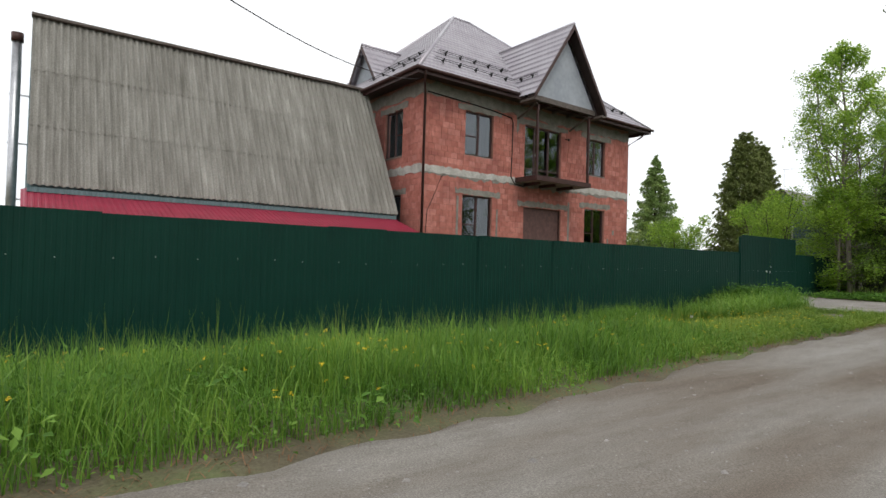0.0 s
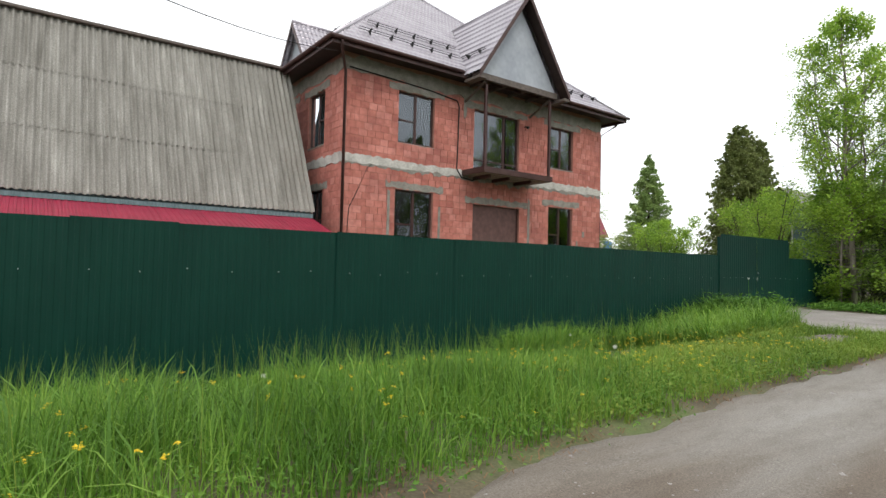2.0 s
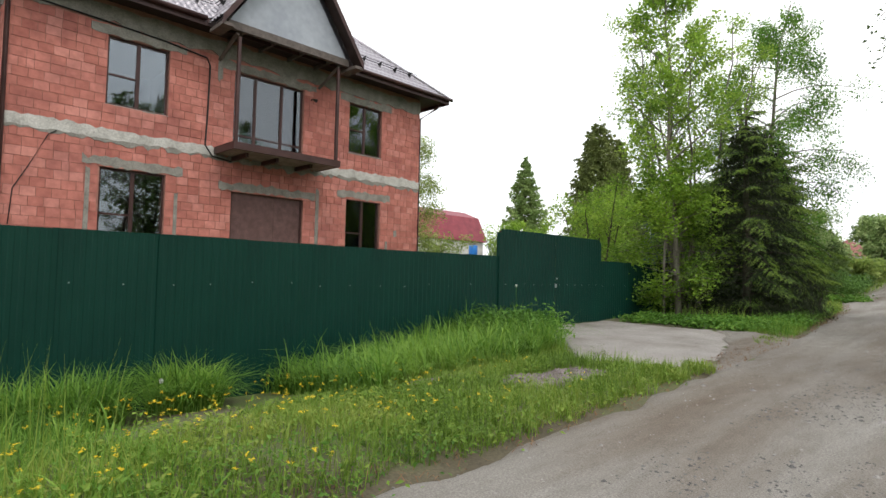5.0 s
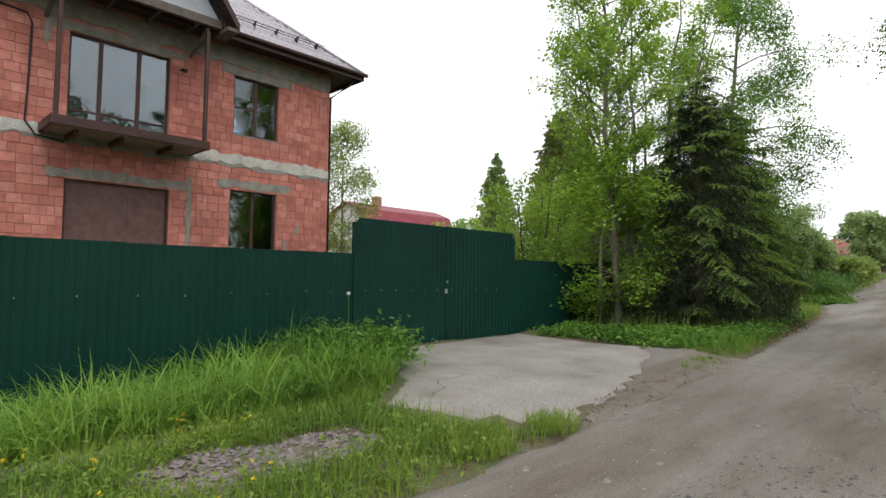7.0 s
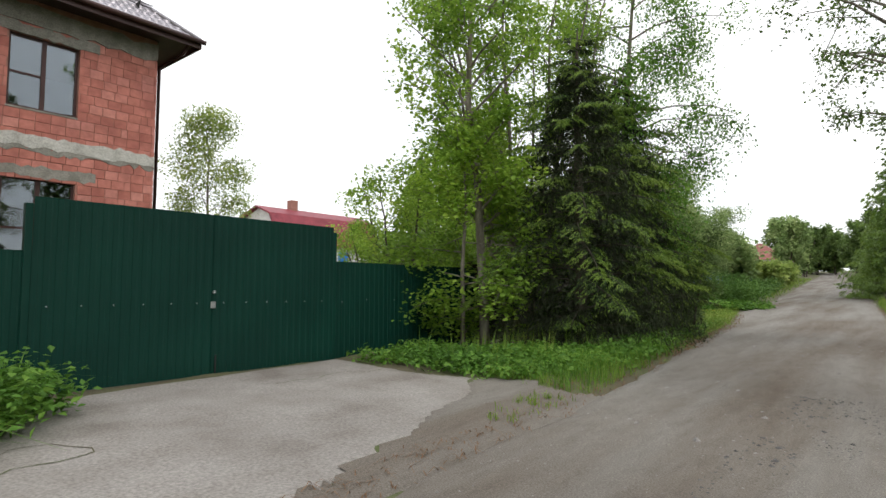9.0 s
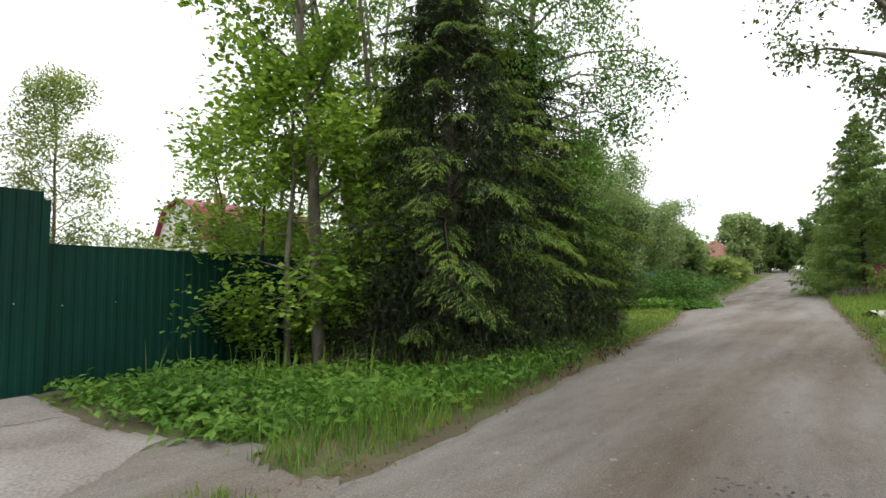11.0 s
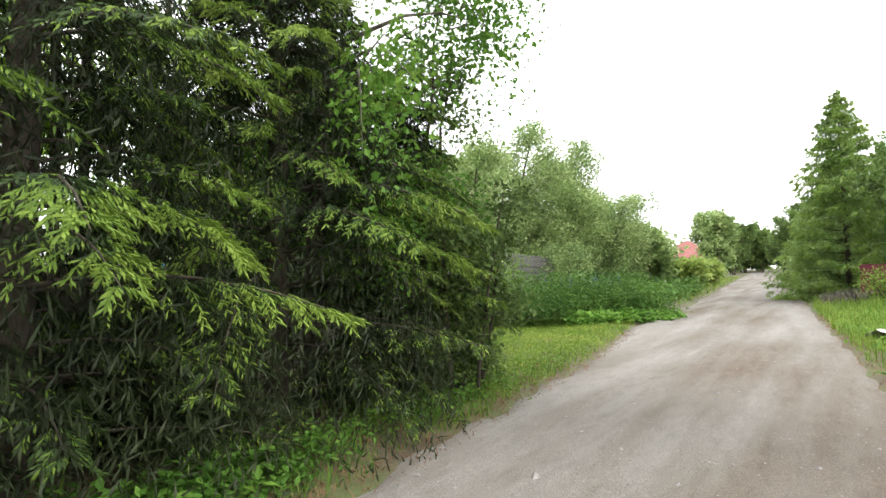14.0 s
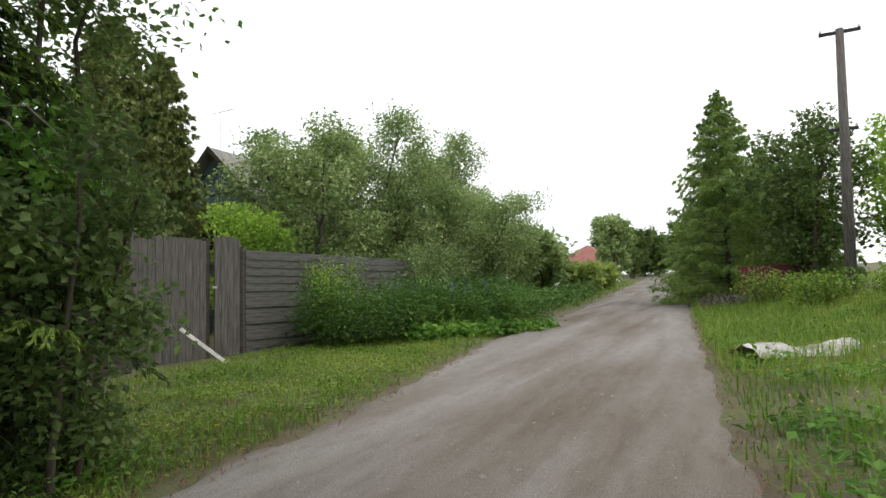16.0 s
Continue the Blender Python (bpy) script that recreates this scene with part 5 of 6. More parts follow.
def clumpy(x, y, r=rng, f=1.0, cut=0.0):
    return wob(1.9 * f * x + 3, 2.3 * f * y) + r.normal(0, 0.35, len(x)) > cut


def tallness(x, y):
    t = 1 - 0.55 * smoothstep(6.0, 9.5, x) * (1 - smoothstep(4.6, 6.0, y))
    t = t * (1 - 0.3 * smoothstep(3.5, 5.2, x) * smoothstep(4.6, 5.6, y))
    return t * (0.6 + 0.4 * smoothstep(0, 1.0, y - edge_left(x)))


lots = []
x, y = scatter(95000, -6, 10.4, 1.8, FY, lambda x, y: verge(x, y) & ~bare(x, y) & clumpy(x, y, cut=-0.55) & (y - edge_left(x) > 0.1))
lots.append(blades(rooted(x, y), rng.uniform(0.24, 0.74, len(x)) ** 1.1 * tallness(x, y) * (0.92 + 0.4 * wob(1.7 * x, 1.9 * y)), rng.uniform(0.006, 0.013, len(x)), rng.uniform(0.1, 0.9, len(x))))
x, y = scatter(17000, 13.0, 18.2, 4.9, FY, lambda x, y: verge(x, y) & ~bare(x, y) & off_drive(x, y) & (y > 5.2 + 0.3 * wob(2 * x, y)) & clumpy(x, y, cut=-0.25))
lots.append(blades(rooted(x, y), rng.uniform(0.3, 0.88, len(x)) * (0.95 + 0.42 * wob(2.2 * x, 2.4 * y)), rng.uniform(0.01, 0.024, len(x)), rng.uniform(0.3, 1.5, len(x)), 4))
x, y = scatter(9000, 9.6, 12.4, 6.0, 7.7, lambda x, y: (np.hypot((x - 10.3) * 0.8, y - 6.9) < 0.5) | (np.hypot(x - 11.7, y - 7.2) < 0.42))
lots.append(blades(rooted(x, y), rng.uniform(0.4, 0.95, len(x)), rng.uniform(0.01, 0.024, len(x)), rng.uniform(0.3, 1.5, len(x)), 4))
x, y = scatter(17000, 22.5, 34, 3.2, 6.0, lambda x, y: (y > edge_left(x) + 0.08 * wob(3 * x, 2 * y)) & (y < edge_left(x) + 1.0) & off_drive(x, y) & clumpy(x, y, cut=-0.3))
lots.append(blades(rooted(x, y), rng.uniform(0.06, 0.24, len(x)) * (1 + 0.9 * (x < 26.5)), rng.uniform(0.006, 0.012, len(x)), rng.uniform(0.1, 0.9, len(x))))
x, y = scatter(9000, -6, 10.4, 2.2, FY, lambda x, y: verge(x, y, 0.25) & (wob(1.3 * x + 1, 1.6 * y) > 0.15))
lots.append(blades(rooted(x, y), rng.uniform(0.3, 0.8, len(x)) * tallness(x, y), rng.uniform(0.014, 0.026, len(x)), rng.uniform(0.4, 1.5, len(x)), 4))
stuff("tall_grass", join(lots), M_GRASS, "tall lush green grass on the roadside verge", "grass")

lots = []
x, y = scatter(42000, 6.5, 18.5, 2.5, 6.4, lambda x, y: verge(x, y) & ~bare(x, y) & off_drive(x, y) & clumpy(x, y, f=1.4, cut=-0.45))
lots.append(blades(rooted(x, y), rng.uniform(0.08, 0.32, len(x)) * (1 - 0.55 * smoothstep(8.5, 10, x) * (1 - smoothstep(13, 14.5, x)) * smoothstep(4.1, 4.8, y)), rng.uniform(0.006, 0.012, len(x)), rng.uniform(0.1, 1.0, len(x)), 2))
x, y = scatter(16000, 11.5, 17.3, 2.9, 5.6, lambda x, y: verge(x, y) & ~bare(x, y) & off_drive(x, y) & clumpy(x, y, f=1.1, cut=-0.7))
lots.append(blades(rooted(x, y), rng.uniform(0.06, 0.22, len(x)), rng.uniform(0.008, 0.015, len(x)), rng.uniform(0.2, 1.2, len(x)), 2))
x, y = scatter(26000, 15.6, 22.6, 2.8, 3.9, lambda x, y: (np.hypot(x - 17.05, (y - 3.1) * 1.3) < 0.27) | (np.hypot((x - 16.2) * 0.7, y - 3.2) < 0.28 + 0.1 * wob(3 * x, 3 * y)) | (np.hypot((x - 21.6) * 0.5, (y - 3.42) * 1.5) < 0.33 + 0.15 * wob(3 * x, 3 * y)))
keep = (x < 18) | clumpy(x, y, f=2.0, cut=0.45)
x, y = x[keep], y[keep]
lots.append(blades(rooted(x, y, -0.02), rng.uniform(0.04, 0.2, len(x)) * np.where(x > 18, 0.6, 1), 0.008, rng.uniform(0.1, 1.0, len(x)), 2))
x, y = scatter(5000, 22.4, 25.5, 3.0, 4.8, lambda x, y: (y > edge_left(x)) & off_drive(x, y) & clumpy(x, y, f=1.2, cut=-0.1))
lots.append(blades(rooted(x, y), rng.uniform(0.05, 0.2, len(x)), 0.008, rng.uniform(0.1, 1.0, len(x)), 2))
x, y = scatter(44000, 29.5, 50, 3.2, 10, lambda x, y: (y > edge_left(x) + 0.1 * wob(2 * x, 2 * y)) & (y < edge_left(x) + 4.6))
lots.append(blades(rooted(x, y), rng.uniform(0.05, 0.2, len(x)), 0.016, rng.uniform(0.1, 1.0, len(x)), 2))
x, y = scatter(60000, 29, 54, -9, 2.5, lambda x, y: (y < edge_right(x) - 0.05 + 0.15 * wob(2 * x, 2 * y)))
lots.append(blades(rooted(x, y), rng.uniform(0.07, 0.34, len(x)) * (1 + 0.35 * wob(1.5 * x, 1.8 * y)) * (1 + 0.6 * smoothstep(36, 40, x)), 0.016, rng.uniform(0.1, 1.0, len(x)), 2))
x, y = scatter(16000, 54, 110, -12, 14, lambda x, y: (y < edge_right(x)) | (y > edge_left(x)))
lots.append(blades(rooted(x, y), rng.uniform(0.15, 0.5, len(x)), 0.05, rng.uniform(0.1, 0.8, len(x)), 2))
stuff("short_grass", join(lots), M_LAWN, "short yellow-green grass along the road", "grass")


def herbs(name, xy, height, size, mat, label, per=22, spread=0.16, aspect=0.55, seed=0, category="weeds"):
    """Leafy stems: many leaves about each root, and a stalk each."""
    r = np.random.default_rng(seed)
    x, y = xy
    n = len(x)
    hh = height * r.uniform(0.55, 1.15, n) * (1 + 0.22 * wob(1.1 * x, 1.4 * y))
    root = rooted(x, y)
    i = np.repeat(np.arange(n), per)
    t = r.uniform(0.3, 1.0, n * per)
    P = root[i] + np.stack([r.normal(0, spread, n * per), r.normal(0, spread, n * per), hh[i] * t], -1)
    lv = leaf_quads(P, size, aspect, 0.6, 0.15, r)
    st = blades(root, hh * 0.95, 0.008, r.uniform(0, 0.3, n), 2, r)
    return stuff(name, join([lv, st]), mat, label, category)


herbs("roadside_weeds", scatter(700, -5, 12, 2.2, 4.2, lambda x, y: verge(x, y) & (y < edge_left(x) + 0.8)), 0.18, 0.045, M_HERB, "low broad-leaved weeds at the road edge", seed=1)
herbs("roadside_weeds", scatter(750, 6, 16, 2.8, 4.9, lambda x, y: verge(x, y, 0.1) & ~bare(x, y) & off_drive(x, y) & (wob(1.4 * x, 1.7 * y) > -0.2)), 0.17, 0.05, M_LAWN, "leafy clover and dandelion weeds in the low verge", seed=11, per=18)
herbs("roadside_weeds", scatter(40, -5, 1.5, 2.3, 5, verge), 0.42, 0.085, M_HERB, "broad green nettles and dock among the grass", seed=2)
herbs("roadside_weeds", scatter(150, 16.9, 18.6, 5.9, 7.5, lambda x, y: (np.hypot(x - 17.6, y - 6.7) < 0.8)), 0.6, 0.1, M_HERB, "bushy bright green weeds beside the driveway", seed=3, per=34)
herbs("goutweed", scatter(2400, 22.6, 28, 3.6, 7.5, lambda x, y: off_drive(x, y) & clumpy(x, y, f=1.5, cut=0.0) & ((x < 25.2) | (y < edge_left(x) + 0.75)) & (y > edge_left(x) + 0.2) & (y > 4.35 - 0.35 * (x - 22.6) + 0.15 * wob(3 * x, y)) & (y < 6.2 + 0.9 * (x < 25.5))), 0.25, 0.09, M_HERB, "dense low goutweed under the trees", seed=4)
herbs("goutweed", scatter(420, 27, 32, 3.4, 4.6, lambda x, y: (y > edge_left(x) + 0.3)), 0.2, 0.06, M_HERB, "low weeds under the spruce", seed=5)
herbs("roadside_weeds", scatter(2600, 30.5, 41, 4, 9.5, lambda x, y: (y > edge_left(x) + 0.15) & (y < edge_left(x) + 3.6) & (wob(1.1 * x, 1.4 * y) > -0.35)), 0.13, 0.05, M_LAWN, "low leafy yellow-green weeds before the plank fence", seed=10, per=16)
bed = lambda x, y: (np.abs(y - (8.3 - 0.25 * (x - 37)) - 0.55) < 0.95 + 0.15 * wob(2 * x, y))
herbs("lupin_bed", scatter(1400, 38.9, 47, 5.5, 10, bed), 1.4, 0.14, M_DARKHERB, "dense dark green lupin bed along the plank fence", seed=6, spread=0.2, aspect=0.35, per=34)
herbs("lupin_bed", scatter(420, 40.5, 47, 5.3, 7.4, lambda x, y: np.abs(y - (7.4 - 0.25 * (x - 38.4))) < 0.35), 0.4, 0.15, M_HERB, "bright green broad leaves before the lupins", seed=7, aspect=0.7)
herbs("lupin_bed", scatter(800, 46, 68, 5, 12.5, lambda x, y: np.abs(y - edge_left(x) - 1.5) < 1.0), 1.0, 0.22, M_DARKHERB, "tall green weeds along the left roadside", seed=8, spread=0.3)
herbs("roadside_weeds", scatter(1100, 31.5, 45, -6, 1.2, lambda x, y: (y < edge_right(x) - 0.3) & (wob(0.9 * x, 1.3 * y) > 0.0)), 0.22, 0.1, M_HERB, "clover and broad-leaved weeds in the grass", seed=9)


def flowers(name, x, y, z, size, mat, label, n_pet=9, seed=0):
    r = np.random.default_rng(seed)
    P = np.repeat(np.stack([x, y, z], -1), n_pet, 0)
    return stuff(name, leaf_quads(P + r.normal(0, size * 0.15, P.shape), size * 0.55, 0.6, 0.75, 0, r), mat, label, "flowers")


x, y = scatter(2600, -5, 10, 2.4, FY, lambda x, y: verge(x, y, 0.4) & (wob(0.8 * x, y) > -0.2))
x2, y2 = scatter(420, 22.9, 27, 4.6, 6.6, lambda x, y: wob(1.5 * x, 2 * y) > 0.1)
x, y = np.concatenate([x, x2]), np.concatenate([y, y2])
stuff("seed_stalks", blades(rooted(x, y), rng.uniform(0.6, 0.95, len(x)) * np.where(x > 20, 0.75, 1), 0.006 + 0.008 * (x > 20), rng.uniform(0.05, 0.35, len(x)), 3), M_LAWN, "thin flowering grass stalks above the verge", "grass")
x, y = scatter(900, -4, 13.5, 2.3, 6.5, lambda x, y: verge(x, y, 0.3) & (wob(0.7 * x, 0.9 * y) > -0.1))
flowers("yellow_flowers", x, y, ground_z(x, y) + rng.uniform(0.15, 0.42, len(x)) * tallness(x, y) + 0.05, 0.042, M_YELLOW, "yellow dandelions and buttercups in the grass")
x, y = scatter(480, 8.5, 15, 2.9, 5.4, lambda x, y: verge(x, y, 0.3) & ~bare(x, y) & (wob(1.1 * x, 1.3 * y) > 0))
flowers("yellow_flowers", x, y, ground_z(x, y) + rng.uniform(0.06, 0.2, len(x)), 0.036, M_YELLOW, "yellow dandelions thick in the low grass", seed=5)
x, y = scatter(300, 30, 44, -6, 7, lambda x, y: (y < edge_right(x) - 0.3) | (y > edge_left(x) + 0.2) & (y < edge_left(x) + 2))
flowers("yellow_flowers", x, y, ground_z(x, y) + 0.14, 0.03, M_YELLOW, "small yellow flowers in the roadside grass", seed=2)
x, y = scatter(46, 40, 47, 6, 9.4, bed)
flowers("lupin_flowers", np.repeat(x, 8), np.repeat(y, 8), np.repeat(ground_z(x, y), 8) + 1.1 + np.tile(np.linspace(0, 0.3, 8), len(x)), 0.06, M_BLUE, "blue lupin spikes above the leaves", 7, 3)
for i, (x, y, z) in enumerate(((4.9, 5.1, 0.33), (17.35, 6.5, 1.02), (9.0, 4.2, 0.3), (11.3, 6.9, 0.4))):
    d = thing("dandelion_clock", (x, y, float(ground_z(x, y))), "single white dandelion seed head on a stalk", "flower", "dandelion clocks")
    part("stalk", tube(bmesh.new(), [(0, 0, -0.03), (0.02, 0.01, z * 0.5), (0, 0, z)], 0.004, 5), M_HERB, d)
    P = unit(np.random.default_rng(i).normal(0, 1, (160, 3)))
    mesh_object("seed_head", tri_mesh("seed_head", *needles(P * 0.003 + (0, 0, z), P * 0.022 + (0, 0, z), 3, 0.01, 0.004)), M_WHITE, d)
x, y = scatter(30000, -4, 40, 1.8, 6, lambda x, y: np.abs(y - edge_left(x) - 0.06 - 0.2 * (x > 22.5)) < 0.2 + 0.2 * (x > 22.5) + 0.15 * (x > 28) + 0.08 * wob(3 * x, 2 * y))
stuff("dry_litter", blades(np.stack([x, y, np.maximum(ground_z(x, y), road_z(x, y)) + 0.004], -1), rng.uniform(0.03, 0.1, len(x)), 0.009, 2.2, 2), M_STRAW, "dry grass and twig litter at the road edge", "litter")

x, y = scatter(5200, 24.5, 34, 3.6, 6.2, lambda x, y: (y > edge_left(x) - 0.1) & (y < edge_left(x) + 1.6))
x2, y2 = scatter(9000, 27, 48, -1, 2, lambda x, y: np.abs(y - edge_right(x) + 0.12) < 0.28 + 0.12 * wob(2 * x, 2 * y))
x, y = np.concatenate([x, x2]), np.concatenate([y, y2])
stuff("dry_litter", blades(rooted(x, y, -0.006), rng.uniform(0.04, 0.16, len(x)), 0.008, 2.4, 2), M_STRAW, "brown needles, dead grass and twigs at the road edges", "litter")

# ---- trees beside the gate ----
def gz(x, y):
    return float(ground_z(x, y))


broadleaf("maple_tree", (25.85, 6.95, gz(25.85, 6.95) - 0.2), 10.6, 2.6, 2.6, 11, 18500, 0.088, M_MAPLE, M_BARK, "tall slender maple with grey trunk beside the gate", limbs=34, trunk_r=0.1, lean=(-0.35, 0.3), spread=0.14, top=0.35, aspect=0.85)
broadleaf("maple_sapling", (25.5, 7.25, gz(25.5, 7.25) - 0.1), 4.8, 0.5, 1.9, 12, 12000, 0.095, M_MAPLE, M_BARK, "young maple with level branches over the fence", limbs=24, trunk_r=0.05, spread=0.2, rise=(-0.15, 0.35), aspect=0.85, flat=0.65)
broadleaf("rowan_thicket", (28.1, 7.4, gz(28.1, 7.4) - 0.2), 10.6, 3.3, 3.2, 13, 27000, 0.078, M_MAPLE, M_BARK, "thicket of many thin upright rowan stems", stems=11, limbs=90, trunk_r=0.16, spread=0.16, stem_spread=0.55, rise=(0.5, 1.1))
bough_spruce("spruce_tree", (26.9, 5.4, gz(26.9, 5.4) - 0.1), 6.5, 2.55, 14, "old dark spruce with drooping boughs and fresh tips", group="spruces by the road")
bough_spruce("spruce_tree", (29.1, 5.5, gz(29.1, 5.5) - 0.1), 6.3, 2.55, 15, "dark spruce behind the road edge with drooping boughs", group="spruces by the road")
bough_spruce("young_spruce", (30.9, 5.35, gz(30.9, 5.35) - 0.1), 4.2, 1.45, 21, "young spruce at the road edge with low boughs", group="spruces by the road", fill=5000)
broadleaf("birch_tree", (29.9, 5.9, gz(29.9, 5.9) - 0.1), 10.4, 1.3, 3.1, 16, 34000, 0.075, M_HERB, M_BARK, "birch with hanging twigs behind the spruces", limbs=34, trunk_r=0.11, hang=0.7, spread=0.2, lean=(0.1, -0.7))
broadleaf("bird_cherry_bush", (31.6, 6.0, gz(31.6, 6.0)), 5.2, 0.3, 1.2, 17, 12000, 0.085, M_DARKLEAF, M_DARKBARK, "leafy bird-cherry bush at the road edge", stems=5, limbs=44, trunk_r=0.07, spread=0.2, category="bush")
broadleaf("hazel_bush", (31.2, 4.75, gz(31.2, 4.75)), 2.4, 0.15, 0.85, 20, 7000, 0.075, M_DARKLEAF, M_DARKBARK, "low dark leafy bush at the road edge", stems=5, limbs=34, trunk_r=0.04, spread=0.14, category="bush")
broadleaf("hazel_bush", (27.4, 10.6, gz(27.4, 10.6)), 4.8, 0.3, 2.1, 18, 9000, 0.1, M_MAPLE, M_DARKBARK, "bright green garden bush behind the fence", stems=5, limbs=40, trunk_r=0.08, category="bush")
broadleaf("hazel_bush", (31.5, 9.2, gz(31.5, 9.2)), 4.2, 0.3, 2.2, 19, 12000, 0.09, M_DARKLEAF, M_DARKBARK, "dark garden bush behind the trees", stems=5, limbs=40, trunk_r=0.08, category="bush")

# old dark plank fence under the trees
def plank_fence(name, x0, x1, y0, y1, top, label, mat, rows=8, height=1.6):
    e = thing(name, (x0, y0, top - height), label, "fence")
    L = math.hypot(x1 - x0, y1 - y0)
    e.rotation_euler[2] = math.atan2(y1 - y0, x1 - x0)
    hgt = height / rows
    nseg = max(1, round(L / 3.0))
    for s in range(nseg):
        for k in range(rows):
            a, b = s * L / nseg, (s + 1) * L / nseg - 0.01
            p = part("plank", boxes((a, b, -0.012, 0.012, 0, hgt * 1.12), bevel=0.003), mat, e)
            p.location = (0, rng.uniform(-0.01, 0.01), k * hgt)
            p.rotation_euler = (-0.1, rng.normal(0, 0.004), 0)
    for s in range(nseg + 1):
        part("post", boxes((s * L / nseg - 0.05, s * L / nseg + 0.05, 0.03, 0.12, -0.2, height + 0.1), bevel=0.008), mat, e)
    return e


plank_fence("plank_fence", 26.7, 35.4, FY + 0.1, 9.6, 1.85, "old dark plank fence hidden under the trees", M_DARKWOOD, 7, 1.75)
plank_fence("plank_fence", 38.25, 44.6, 9.86, 9.1, 2.62, "weathered grey horizontal plank fence beside the gate", M_OLDWOOD_H, 13, 2.3)

# old wooden gate
og = thing("wooden_gate", (35.6, 9.95, gz(36.5, 9.9)), "weathered grey upright-board double gate standing ajar", "gate")
z0g = 0.02
for nm, a, b, n, yo, top in (("gate_leaf", 0.0, 1.68, 10, 0.0, 2.42), ("gate_leaf", 1.82, 2.5, 4, -0.08, 2.5)):
    lf = part(nm, boxes((a, b, yo + 0.03, yo + 0.07, 0.5, 0.6), (a, b, yo + 0.03, yo + 0.07, 1.9, 2.0)), M_OLDWOOD_H, og)
    w = (b - a) / n
    for i in range(n):
        p = part("board", boxes((a + i * w + 0.003, a + (i + 1) * w - 0.003, yo, yo + 0.026, z0g, top + rng.uniform(-0.03, 0.03)), bevel=0.003), M_OLDWOOD, lf)
part("gate_post", boxes((1.7, 1.79, 0.02, 0.11, -0.2, 2.46), bevel=0.008), M_DARKWOOD, og, "dark gap post between the leaves")
part("gate_post", boxes((2.53, 2.62, -0.06, 0.04, -0.2, 2.3), bevel=0.008), M_DARKWOOD, og)
part("latch", boxes((1.74, 1.86, -0.1, -0.085, 1.42, 1.47), bevel=0.004), M_STEEL, og, "pale metal latch")
prop = thing("prop_plank", (36.9, 9.0, gz(36.9, 9.0)), "pale split plank leaning at the old gate", "plank")
pl = part("plank", boxes((-0.04, 0.04, -0.012, 0.012, 0, 1.05), bevel=0.004), M_BAND, prop)
pl.rotation_euler = (radians(-35), radians(-38), 0)

# ---- cottage and garden behind ----
cot = thing("cottage", (43.8, 16.8, 0.4), "old dark green timber cottage with steep grey roof", "house")
part("wall", prism(bmesh.new(), [(0, -2.4, -0.3), (0, 2.4, -0.3), (0, 2.4, 4.2), (0, 0, 6.5), (0, -2.4, 4.2)], (7, 0, 0)), M_TEAL, cot, "dark green weathered board wall")
for i in range(16):
    z = 0.2 + 0.37 * i
    half = 2.42 if z < 4.1 else 2.42 * (6.5 - z) / 2.35
    if half > 0.15:
        part("board", boxes((-0.02, 0.0, -half, half, z, z + 0.02)), M_DARKWOOD, cot)
for sy in (-1, 1):
    bm = prism(bmesh.new(), [(-0.35, 0, 6.72), (-0.35, sy * 2.95, 3.9), (-0.35, sy * 2.95, 3.8), (-0.35, 0, 6.6)], (7.7, 0, 0))
    part("roof", bm, M_SLATE, cot, "grey fibre-cement roof")
    bm = prism(bmesh.new(), [(-0.36, 0, 6.75), (-0.36, sy * 2.97, 3.92), (-0.36, sy * 2.97, 3.72), (-0.36, 0, 6.55)], (-0.03, 0, 0))
    part("barge_board", bm, M_DARKWOOD, cot)
cw = part("window", boxes((-0.05, -0.025, -0.75, 0.75, 2.9, 4.3)), M_WHITEPVC, cot, "white framed attic window")
for a, b in ((-0.65, -0.05), (0.05, 0.65)):
    part("pane", boxes((-0.06, -0.052, a, b, 3.0, 4.2)), M_GLASS, cw)
part("antenna", tube(bmesh.new(), [(0.2, 0, 6.6), (0.2, 0, 8.2)], 0.015, 5), M_STEEL, cot)
part("antenna_bar", boxes((0.19, 0.21, -0.7, 0.5, 8.15, 8.17)), M_STEEL, cot)

for i, (x, y, h, R, n) in enumerate(((43.6, 12.4, 7.4, 3.3, 12000), (47.6, 13.0, 8.6, 3.7, 15000), (51.8, 12.1, 7.9, 3.6, 13000), (56.0, 11.4, 6.8, 3.4, 11000), (47.9, 10.6, 5.4, 2.5, 9000), (53.0, 10.3, 4.8, 2.4, 8000), (60.5, 11.8, 5.4, 2.8, 7000))):
    broadleaf("apple_tree", (x, y, gz(x, y)), h, 0.8, R, 30 + i, int(n * 2.3), 0.14, M_APPLE, M_DARKBARK, "spreading old apple tree with grey-green leaves", stems=3, limbs=42, trunk_r=0.16, spread=0.36, stem_spread=0.45, rise=(0.1, 0.9), group="garden apple trees", aspect=0.5)
broadleaf("lilac_bush", (39.7, 11.1, gz(39.7, 11.1)), 3.9, 0.5, 1.3, 40, 9000, 0.11, M_MAPLE, M_DARKBARK, "bright green elder bush with whitish blossom", stems=4, limbs=30, trunk_r=0.06, category="bush")
broadleaf("garden_bush", (44.2, 8.7, gz(44.2, 8.7)), 2.7, 0.2, 1.1, 50, 5000, 0.09, M_APPLE, M_DARKBARK, "grey-green bush at the end of the plank fence", stems=4, limbs=26, trunk_r=0.04, category="bush")
